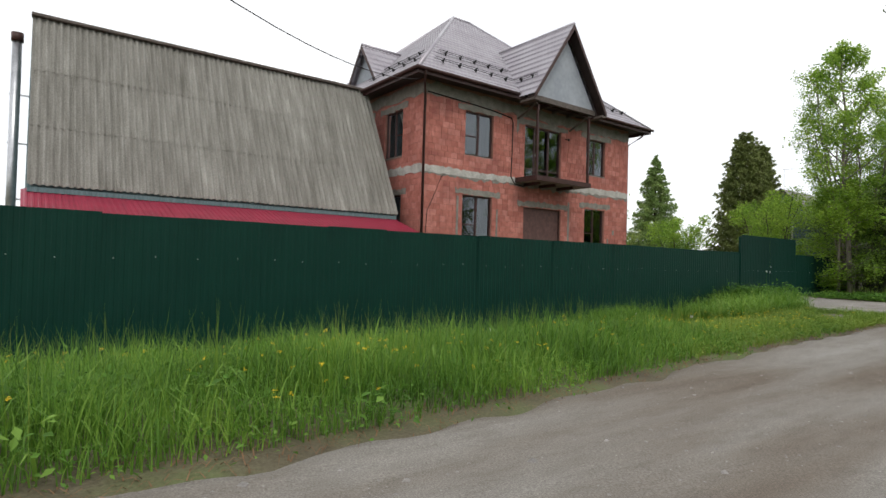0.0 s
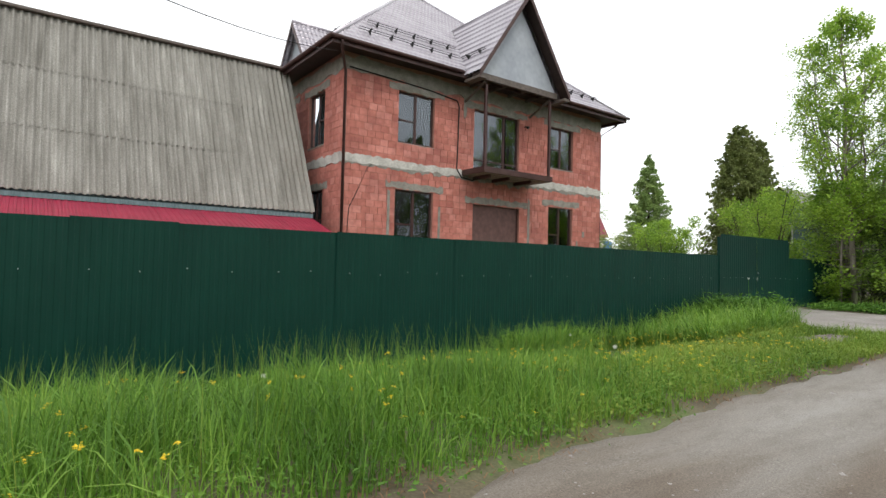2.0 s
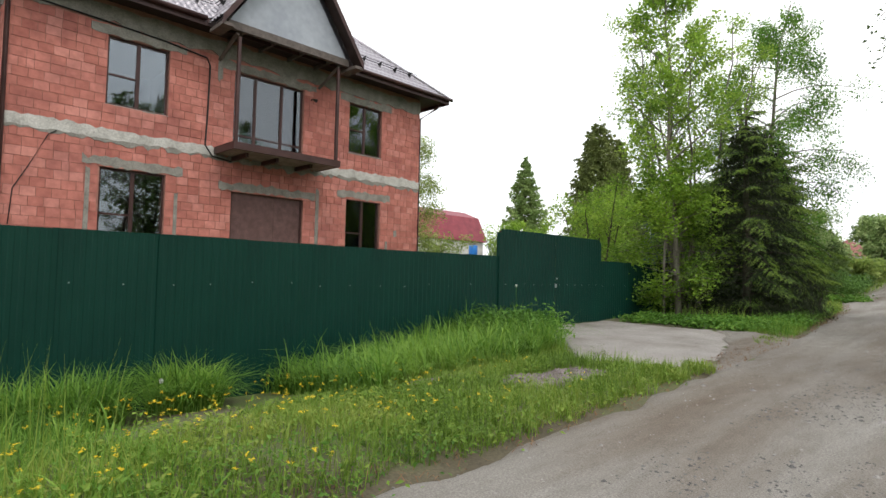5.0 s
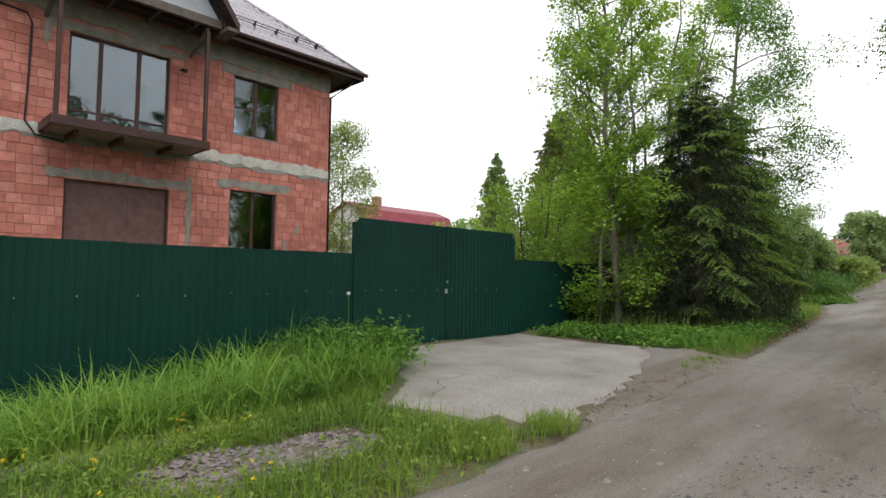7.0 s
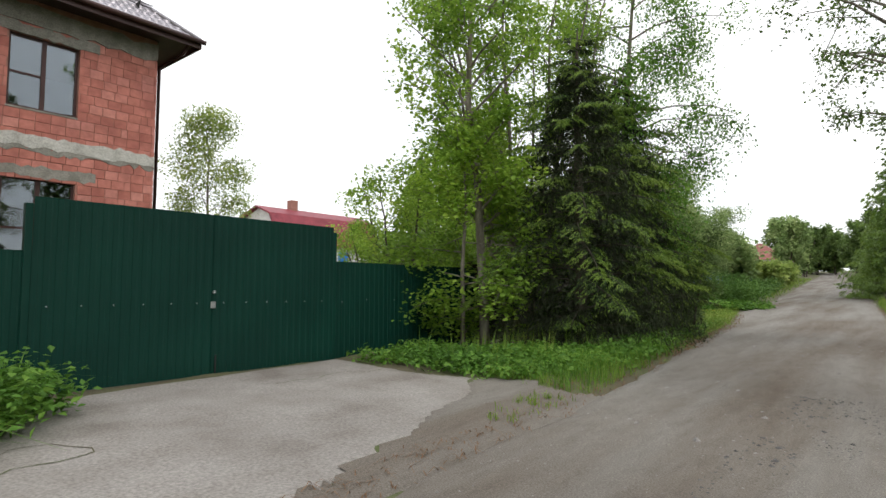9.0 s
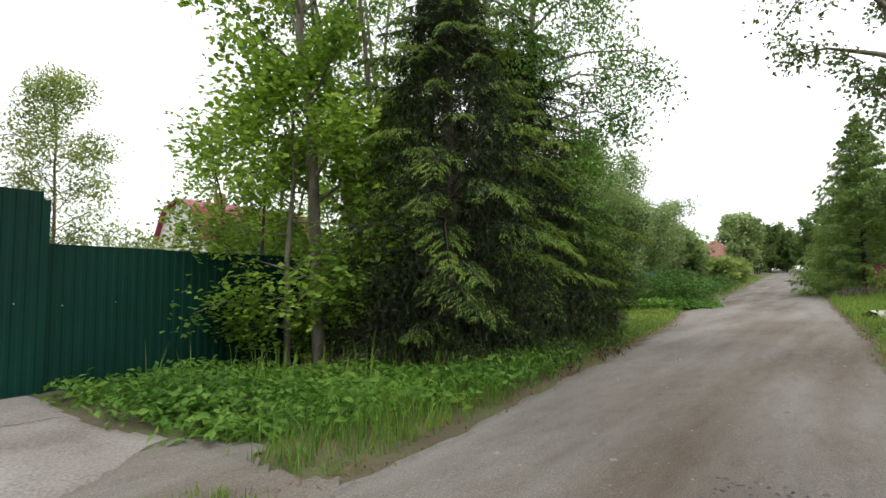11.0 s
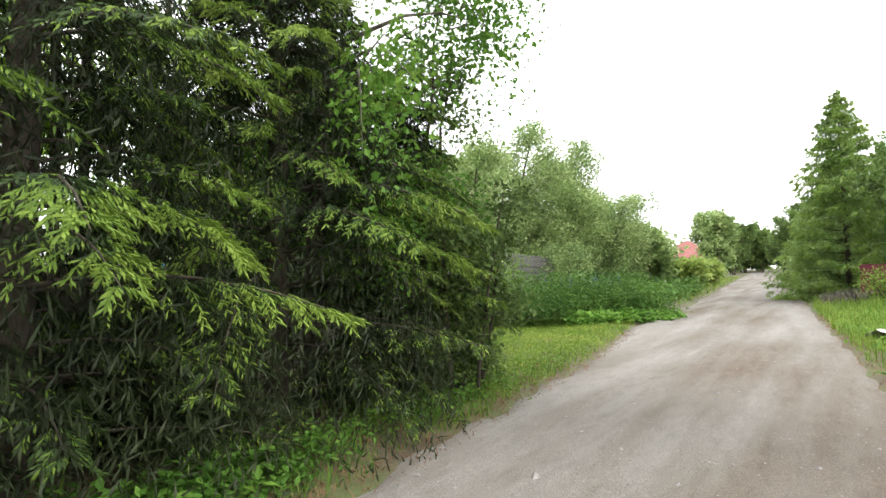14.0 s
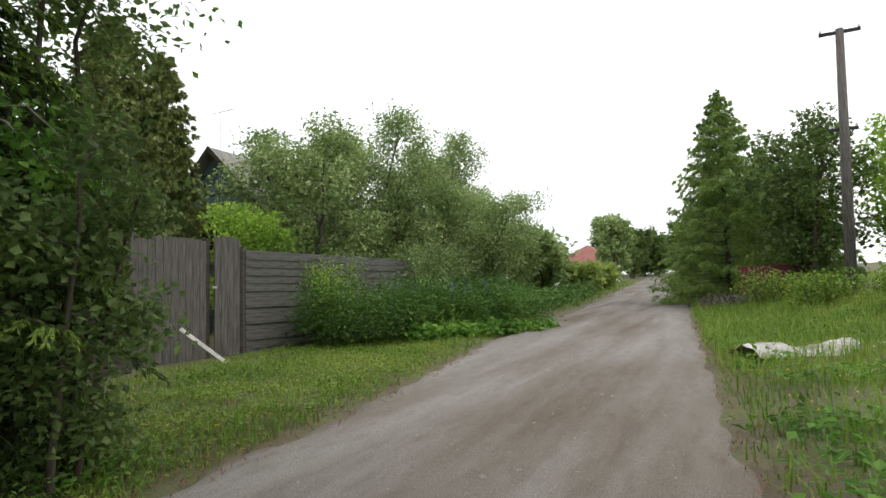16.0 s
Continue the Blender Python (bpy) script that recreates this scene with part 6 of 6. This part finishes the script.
broadleaf("garden_bush", (40.2, 9.0, gz(40.2, 9.0)), 2.1, 0.3, 0.6, 41, 2600, 0.07, M_MAPLE, M_DARKBARK, "small yellow-green bush before the plank fence", stems=4, limbs=24, trunk_r=0.04, category="bush")
spruce("arborvitae", (40.6, 18.0, 0.4), 10.6, 2.5, 42, "tall olive-green conifer with twin tops", gap=0.32, arms=8, step=0.2, k=6, nl=0.16, nw=0.09, mat=M_CEDAR, droop=-0.35, sub=3, top_pow=0.55, bare=0.35)
spruce("arborvitae", (42.0, 17.4, 0.4), 9.8, 1.8, 43, "second top of the olive-green conifer", gap=0.32, arms=7, step=0.2, k=6, nl=0.16, nw=0.09, mat=M_CEDAR, droop=-0.35, sub=3, top_pow=0.55, bare=0.35)
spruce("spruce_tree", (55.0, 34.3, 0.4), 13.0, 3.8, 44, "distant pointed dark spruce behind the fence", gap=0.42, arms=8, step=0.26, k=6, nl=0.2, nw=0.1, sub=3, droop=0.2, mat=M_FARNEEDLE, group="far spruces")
broadleaf("birch_tree", (27.3, 20.6, 0), 8.2, 1.2, 2.1, 45, 15000, 0.1, M_BIRCH, M_BARK, "airy young birch beside the brick house", limbs=30, trunk_r=0.07, hang=0.35, spread=0.26)
broadleaf("garden_bush", (30.3, 21.4, 0), 3.6, 0.3, 1.9, 46, 5000, 0.12, M_BIRCH, M_DARKBARK, "yellow-green garden bush behind the gate", stems=5, limbs=30, trunk_r=0.06, category="bush")
broadleaf("garden_bush", (34.5, 19.5, 0), 4.6, 0.4, 2.5, 47, 8000, 0.13, M_MAPLE, M_DARKBARK, "bright green garden bush behind the gate", stems=5, limbs=34, trunk_r=0.08, category="bush")
broadleaf("garden_bush", (33.4, 13.4, 0), 5.6, 0.4, 2.3, 48, 9000, 0.12, M_MAPLE, M_DARKBARK, "bright green young lime behind the fence", stems=4, limbs=36, trunk_r=0.08, category="bush")
broadleaf("pine_bush", (46.0, 29.5, 0), 5.0, 0.3, 2.4, 49, 6000, 0.2, M_DARKLEAF, M_DARKBARK, "rounded dark green pine bush", stems=5, limbs=34, trunk_r=0.09, aspect=0.2, category="bush")

low = thing("low_outbuilding", (33.5, 24.0, 0), "low outbuilding with pale fibre-cement roof", "shed")
part("wall", boxes((0, 9, 0.3, 3.4, -0.3, 1.95)), M_OLDWOOD, low)
part("roof", prism(bmesh.new(), [(-0.3, -0.1, 1.96), (-0.3, 3.7, 2.5), (-0.3, 3.7, 2.56), (-0.3, -0.1, 2.02)], (9.6, 0, 0)), M_BAND, low, "pale weathered sheet roof")
tank = thing("water_tank", (41.0, 28.7, 0), "blue plastic water tank on a stand", "tank")
part("drum", tube(bmesh.new(), [(0, 0, 2.7), (0, 0, 2.74), (0, 0, 3.56), (0, 0, 3.6)], [0.3, 0.33, 0.33, 0.28], 16), M_BLUETANK, tank, "", True)
for a in (-0.25, 0.25):
    for b in (-0.25, 0.25):
        part("leg", boxes((a - 0.03, a + 0.03, b - 0.03, b + 0.03, -0.3, 2.7)), M_OLDWOOD, tank)

# house with the rose mansard roof
h2 = thing("mansard_house", (44.0, 43.0, 0), "white plastered house with rose-red mansard roof", "house")
part("wall", prism(bmesh.new(), [(0, -3.2, -0.3), (0, 3.2, -0.3), (0, 3.2, 5.2), (0, 2.0, 7.4), (0, 0, 8.1), (0, -2.0, 7.4), (0, -3.2, 5.2)], (11, 0, 0)), M_PLASTER, h2)
for sy in (-1, 1):
    part("roof", prism(bmesh.new(), [(-0.4, sy * 3.5, 4.9), (-0.4, sy * 2.15, 7.5), (-0.4, sy * 2.0, 7.4), (-0.4, sy * 3.35, 4.85)], (11.8, 0, 0)), M_ROSE, h2, "rose-red steep roof slope")
    part("roof", prism(bmesh.new(), [(-0.4, sy * 2.16, 7.51), (-0.4, 0, 8.3), (-0.4, 0, 8.18), (-0.4, sy * 2.0, 7.41)], (11.8, 0, 0)), M_ROSE, h2)
part("chimney", boxes((3.0, 3.7, -0.4, 0.3, 7.4, 9.1), bevel=0.03), M_MORTAR, h2, "brick chimney")
w2 = part("window", boxes((-0.06, -0.01, -0.6, 0.6, 5.0, 6.5)), M_WHITEPVC, h2)
for a, b in ((-0.5, -0.05), (0.05, 0.5)):
    part("pane", boxes((-0.075, -0.062, a, b, 5.1, 6.4)), M_GLASS, w2)
for xx in (1.5, 4.5, 7.5):
    w2 = part("window", boxes((xx, xx + 1.2, -3.26, -3.21, 1.5, 3.0)), M_WHITEPVC, h2)
    part("pane", boxes((xx + 0.1, xx + 1.1, -3.275, -3.262, 1.6, 2.9)), M_GLASS, w2)

# far white house with brick-red roof
fh = thing("far_house", (100, 15.2, gz(100, 15.2)), "distant white house with brick-red hip roof", "house")
part("wall", boxes((0, 8, -3.2, 3.4, -0.6, 2.85)), M_PLASTER, fh)
bm = bmesh.new()
vv = [bm.verts.new(p) for p in ((-0.5, -3.7, 2.8), (8.5, -3.7, 2.8), (8.5, 3.9, 2.8), (-0.5, 3.9, 2.8), (3.2, 0.1, 5.2), (4.8, 0.1, 5.2))]
for f in ((0, 1, 5, 4), (1, 2, 5), (2, 3, 4, 5), (3, 0, 4), (3, 2, 1, 0)):
    bm.faces.new([vv[i] for i in f])
part("roof", bm, M_ROSE2, fh, "brick-red hip roof")
for a, z in ((-2.2, 1.1), (0.8, 1.1)):
    w2 = part("window", boxes((-0.06, -0.01, a, a + 1.2, z, z + 1.3)), M_BROWN, fh)
    part("pane", boxes((-0.075, -0.062, a + 0.1, a + 1.1, z + 0.1, z + 1.2)), M_GLASS, w2)
fb = thing("far_barn", (88, 17.5, gz(88, 17.5)), "low pale outbuilding with grey roof far along the road", "shed")
part("wall", boxes((0, 7, -2, 3, -0.3, 1.8)), M_PLASTER, fb)
part("roof", prism(bmesh.new(), [(-0.3, -2.4, 1.75), (-0.3, 0.5, 3.3), (-0.3, 3.4, 1.75)], (7.6, 0, 0)), M_OLDWOOD_H, fb)

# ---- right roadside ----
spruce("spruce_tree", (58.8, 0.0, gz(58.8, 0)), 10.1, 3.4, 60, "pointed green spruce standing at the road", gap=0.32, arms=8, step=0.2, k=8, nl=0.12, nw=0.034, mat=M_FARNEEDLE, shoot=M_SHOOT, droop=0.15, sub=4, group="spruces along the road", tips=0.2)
def climb(x):
    """How far the steeper stretch lifts the ground."""
    return float(slope(x)) - (0.0128 * (x - 8) - 0.05)


for i, (x, y, h, R) in enumerate(((64.5, 0.3, 7.6, 2.5), (70, -2.5, 9.0, 3.0), (75, 0.7, 8.0, 2.7), (62, -3.6, 7.0, 2.6), (91, 1.6, 8.6, 3.0))):
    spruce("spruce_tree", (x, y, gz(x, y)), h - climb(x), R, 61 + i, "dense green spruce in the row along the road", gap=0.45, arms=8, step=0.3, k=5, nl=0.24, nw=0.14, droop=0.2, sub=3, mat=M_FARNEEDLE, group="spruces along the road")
for i, (x, y, h, R, m) in enumerate(((90, 10.4, 8.4, 3.0, M_APPLE), (80, 9.9, 2.2, 1.8, M_BIRCH), (152, 13.6, 8, 5, M_DARKLEAF), (166, 16, 9, 6, M_DARKLEAF), (176, 13.5, 9, 6, M_DARKLEAF), (182, 19, 9, 6, M_DARKLEAF), (158, 11, 7, 5, M_DARKLEAF), (160, 16, 7, 5, M_DARKLEAF), (172, 19, 6, 6, M_DARKLEAF), (110, 13.5, 8.5, 3.6, M_DARKLEAF), (118, 4.0, 9, 4, M_DARKLEAF), (150, 10.5, 8, 4.5, M_DARKLEAF), (138, 14.5, 6, 3.5, M_DARKLEAF), (139, 6.5, 7, 3.5, M_DARKLEAF), (162, 12, 7, 5, M_DARKLEAF), (156, 15, 8, 5, M_MAPLE), (72, 10.0, 2.0, 2.0, M_BIRCH), (64, 10.4, 4.6, 2.4, M_APPLE), (68, 12.5, 4.8, 2.6, M_APPLE),
                                        (54.5, -2.6, 6.6, 2.3, M_DARKLEAF), (55, -6.6, 7.0, 2.8, M_MAPLE), (50.5, -8.5, 6.6, 2.8, M_MAPLE), (60, -9, 8, 3.2, M_MAPLE), (75, 22, 7, 3.5, M_APPLE), (66, 24, 7, 3.6, M_MAPLE), (84, 27, 8, 4, M_DARKLEAF), (100, -6, 10, 4, M_DARKLEAF), (128, 13, 9, 4.5, M_DARKLEAF))):
    broadleaf("roadside_tree", (x, y, gz(x, y)), h - (climb(x) if x < 100 else 0), h * 0.12, R, 70 + i, 4500 if x > 62 else 9000, 0.8 if x > 140 else 0.42 if x > 62 else 0.2, m, M_DARKBARK, "leafy green tree further along the road", stems=2, limbs=24, trunk_r=0.14, spread=0.4, group="trees along the road")
broadleaf("yellow_bush", (50.5, -0.9, gz(50.5, -0.9)), 0.95, 0.2, 1.0, 90, 1900, 0.09, M_LAWN, M_DARKBARK, "low yellow-green leafy bush in the grass", stems=4, limbs=20, trunk_r=0.03, category="bush")
broadleaf("garden_bush", (43.6, -3.2, gz(43.6, -3.2)), 0.8, 0.1, 0.9, 91, 2200, 0.1, M_LAWN, M_DARKBARK, "yellow-green bush at the picket fence", stems=4, limbs=20, trunk_r=0.03, category="bush")
broadleaf("garden_bush", (46.4, -1.8, gz(46.4, -1.8)), 0.8, 0.1, 0.8, 92, 1800, 0.1, M_LAWN, M_DARKBARK, "yellow-green bush in the grass", stems=4, limbs=20, trunk_r=0.03, category="bush")
for i, (x, h) in enumerate(((18.2, 9.2), (23.2, 9.4), (30.2, 9.4))):
    yb = float(edge_right(x)) - 1.2
    broadleaf("roadside_birch", (x, yb, gz(x, yb)), h, 2.7, 2.3, 95 + i, 11000, 0.08, M_DARKLEAF, M_BARK, "birch leaning over the road with hanging twigs", limbs=30, trunk_r=0.15, hang=0.45, spread=0.13, group="birches beside the road", lean=(-0.2, (3.5, 1.2, 1.1)[i] - yb))

for i, (x, y, h) in enumerate(((-6, -16, 13), (1, -18, 12), (8, -16, 15), (15, -19, 12), (24, -17, 15), (33, -18, 12), (40, -20, 13))):
    broadleaf("roadside_tree", (x, y, gz(x, y)), h, 1.2, 3.6, 110 + i, 4000, 0.4, M_DARKLEAF, M_DARKBARK, "leafy tree across the road, mirrored in the windows", stems=2, limbs=30, trunk_r=0.16, spread=0.5, group="trees across the road")

pole = thing("utility_pole", (49.9, -3.1, gz(49.9, -3.1) + 0.25), "weathered wooden utility pole with two cross-arms", "pole")
part("shaft", tube(bmesh.new(), [(0, 0, -0.4), (0.02, -0.15, 4), (0.05, -0.3, 8.3)], [0.16, 0.14, 0.11], 10), M_OLDWOOD, pole, "", True)
for z, w in ((8.15, 0.55), (5.05, 0.38)):
    arm = part("cross_arm", boxes((0.02, 0.08, -w - 0.036 * z, w - 0.036 * z, z, z + 0.1)), M_BLACK, pole, "dark steel cross-arm")
    for yy in (-w + 0.04, 0.0, w - 0.04):
        part("insulator", tube(bmesh.new(), [(0.05, yy - 0.036 * z, z + 0.07), (0.05, yy - 0.036 * z, z + 0.12), (0.05, yy - 0.036 * z, z + 0.2)], [0.015, 0.04, 0.03], 7), M_STEEL, arm, "small insulator")

pf = thing("picket_fence", (44.6, -4.6, gz(46, -4.8)), "faded teal wooden picket fence behind the grass", "fence")
pf.rotation_euler[2] = radians(-10)
for i in range(46):
    p = part("picket", boxes((0.14 * i, 0.14 * i + 0.085, 0, 0.02, -0.05, 1.05 + rng.uniform(-0.03, 0.03)), bevel=0.004), M_TEAL, pf)
for z in (0.25, 0.8):
    part("rail", boxes((0, 6.5, 0.022, 0.06, z, z + 0.08)), M_TEAL, pf)
mf = thing("maroon_fence", (55.2, -2.8, gz(56, -2)), "maroon steel sheet fence panel behind the trees", "fence")
mf.rotation_euler[2] = radians(75)
part("panel", boxes((0, 2.6, 0, 0.02, 0, 1.25)), M_MAROON, mf)
part("post", boxes((-0.05, 0.0, 0, 0.05, -0.2, 1.3)), M_BROWN, mf)


def tarp_mesh():
    r = np.random.default_rng(3)
    xs, ys = np.linspace(0, 2.6, 40), np.linspace(0, 0.75, 16)
    gx, gy = np.meshgrid(xs, ys, indexing="ij")
    h = 0.16 * np.sin(np.pi * gy / 0.75) ** 0.6 * (0.75 + 0.3 * np.sin(5 * gx) + 0.2 * np.sin(11 * gx + 4 * gy)) + 0.025 * np.sin(23 * gx + 9 * gy) * np.sin(14 * gy)
    v = np.stack([gx, gy + 0.06 * np.sin(4 * gx), h], -1).reshape(-1, 3)
    nx, ny = gx.shape
    i = (np.arange(nx - 1)[:, None] * ny + np.arange(ny - 1)[None]).ravel()
    return tri_mesh("sheet", v, np.concatenate([np.stack([i, i + ny, i + ny + 1], -1), np.stack([i, i + ny + 1, i + 1], -1)]))


tp = thing("tarpaulin", (38.2, 0.1, gz(38.6, -0.6) + 0.03), "crumpled dirty white sheet rolled in the grass", "tarpaulin")
tp.rotation_euler[2] = radians(-58)
mesh_object("sheet", tarp_mesh(), M_TARP, tp, "", True)
x, y = scatter(900, 51, 54, -0.8, 1.2, lambda x, y: np.hypot(x - 52.5, (y - 0.3) * 1.4) < 1.3)
stuff("brush_pile", blades(np.stack([x, y, ground_z(x, y) + rng.uniform(0, 0.3, len(x))], -1), rng.uniform(0.3, 0.8, len(x)), 0.02, 1.6, 2), M_ASH, "heap of dry grey-brown brushwood", "brushwood")

wire = thing("overhead_wire", (10.2, 14.9, 7.5), "thin black overhead wire running to the house eave", "wire")
wp = []
for k in range(25):
    s = k / 24
    wp.append((-22.2 * s, -18 * s, 0.2 * s - 4 * 2.4 * s * (1 - s)))
part("wire", tube(bmesh.new(), wp, 0.011, 5), M_CABLE, wire, "", True)
wpole = thing("utility_pole", (-12.05, -3.1, gz(-12, -3.1)), "wooden utility pole carrying the overhead wire", "pole")
part("shaft", tube(bmesh.new(), [(0, 0, -0.4), (0, 0, 8.3)], [0.15, 0.11], 10), M_OLDWOOD, wpole, "", True)

# ---- clay blocks of the house, last ----
BW, BH, BG = 0.3, 0.22, 0.012


def block_mesh(w):
    """Block face proud of the mortar, edges eased."""
    bm = boxes((0, w, 0, 0.05, 0, BH - BG), bevel=0.006)
    bm.transform(Matrix.Translation((0, 0, BG / 2)))
    me = bpy.data.meshes.new("brick")
    bm.to_mesh(me)
    bm.free()
    me.materials.append(M_BRICK)
    return me


WHOLE = block_mesh(BW - BG)


def courses(u0, u1, z0, z1, holes, seed):
    r = np.random.default_rng(seed)
    for k in range(int((z1 - z0) / BH)):
        z = z0 + k * BH
        u = u0 - (k % 2) * BW * 0.5 - r.uniform(0, 0.06)
        while u < u1:
            w = BW * (0.5 if r.uniform() < 0.1 else 1) * 1.0
            spans = [(max(u, u0), min(u + w, u1))]
            for h in holes:
                if h[2] - 0.02 < z + BH * 0.5 < h[3] + 0.02:
                    nxt = []
                    for a, b in spans:
                        if b <= h[0] or a >= h[1]:
                            nxt.append((a, b))
                        else:
                            if a < h[0]:
                                nxt.append((a, h[0]))
                            if b > h[1]:
                                nxt.append((h[1], b))
                    spans = nxt
            for a, b in spans:
                if b - a > 0.04:
                    yield a, b, z
            u += w


def box_arrays(rows):
    """Plain eased boxes as arrays: rows of (x0, x1, y0, y1, z0, z1)."""
    R = np.array(rows)
    n = len(R)
    v = np.stack([np.stack([R[:, i], R[:, 2 + j], R[:, 4 + k]], -1) for i in (0, 1) for j in (0, 1) for k in (0, 1)], 1)
    q = np.array([(0, 1, 5), (0, 5, 4), (0, 2, 3), (0, 3, 1), (4, 5, 7), (4, 7, 6), (1, 3, 7), (1, 7, 5), (0, 4, 6), (0, 6, 2)])
    return v.reshape(-1, 3), (np.arange(n)[:, None, None] * 8 + q[None]).reshape(-1, 3)


rest, made = [], 0
blk = np.random.default_rng(5)
for a, b, z in courses(HX0, HX1, 0.0, 7.3, FRONT, 1):
    dy = blk.uniform(-0.004, 0.004)
    if abs(b - a - BW) < 0.001 and 14.2 < a < 22.0 and 2.0 < z < 7.3 and made < 300:
        o = mesh_object("brick", WHOLE, None, house)
        o.location = (a + BG / 2 - HX0, dy, z)
        made += 1
    else:
        rest.append((a + BG / 2 - HX0, b - BG / 2 - HX0, dy, dy + 0.05, z + BG / 2, z + BH - BG / 2))
tagged(mesh_object("bricks", tri_mesh("bricks", *box_arrays(rest)), M_BRICK, house), "red clay blocks of the front wall", kind="stuff")
rest = []
for a, b, z in courses(HY0 + 0.05, HY1, 0.0, 7.3, SIDE, 2):
    dx = blk.uniform(-0.004, 0.004)
    rest.append((dx, dx + 0.05, a + BG / 2 - HY0, b - BG / 2 - HY0, z + BG / 2, z + BH - BG / 2))
tagged(mesh_object("bricks", tri_mesh("bricks", *box_arrays(rest)), M_BRICK, house), "red clay blocks of the side wall", kind="stuff")
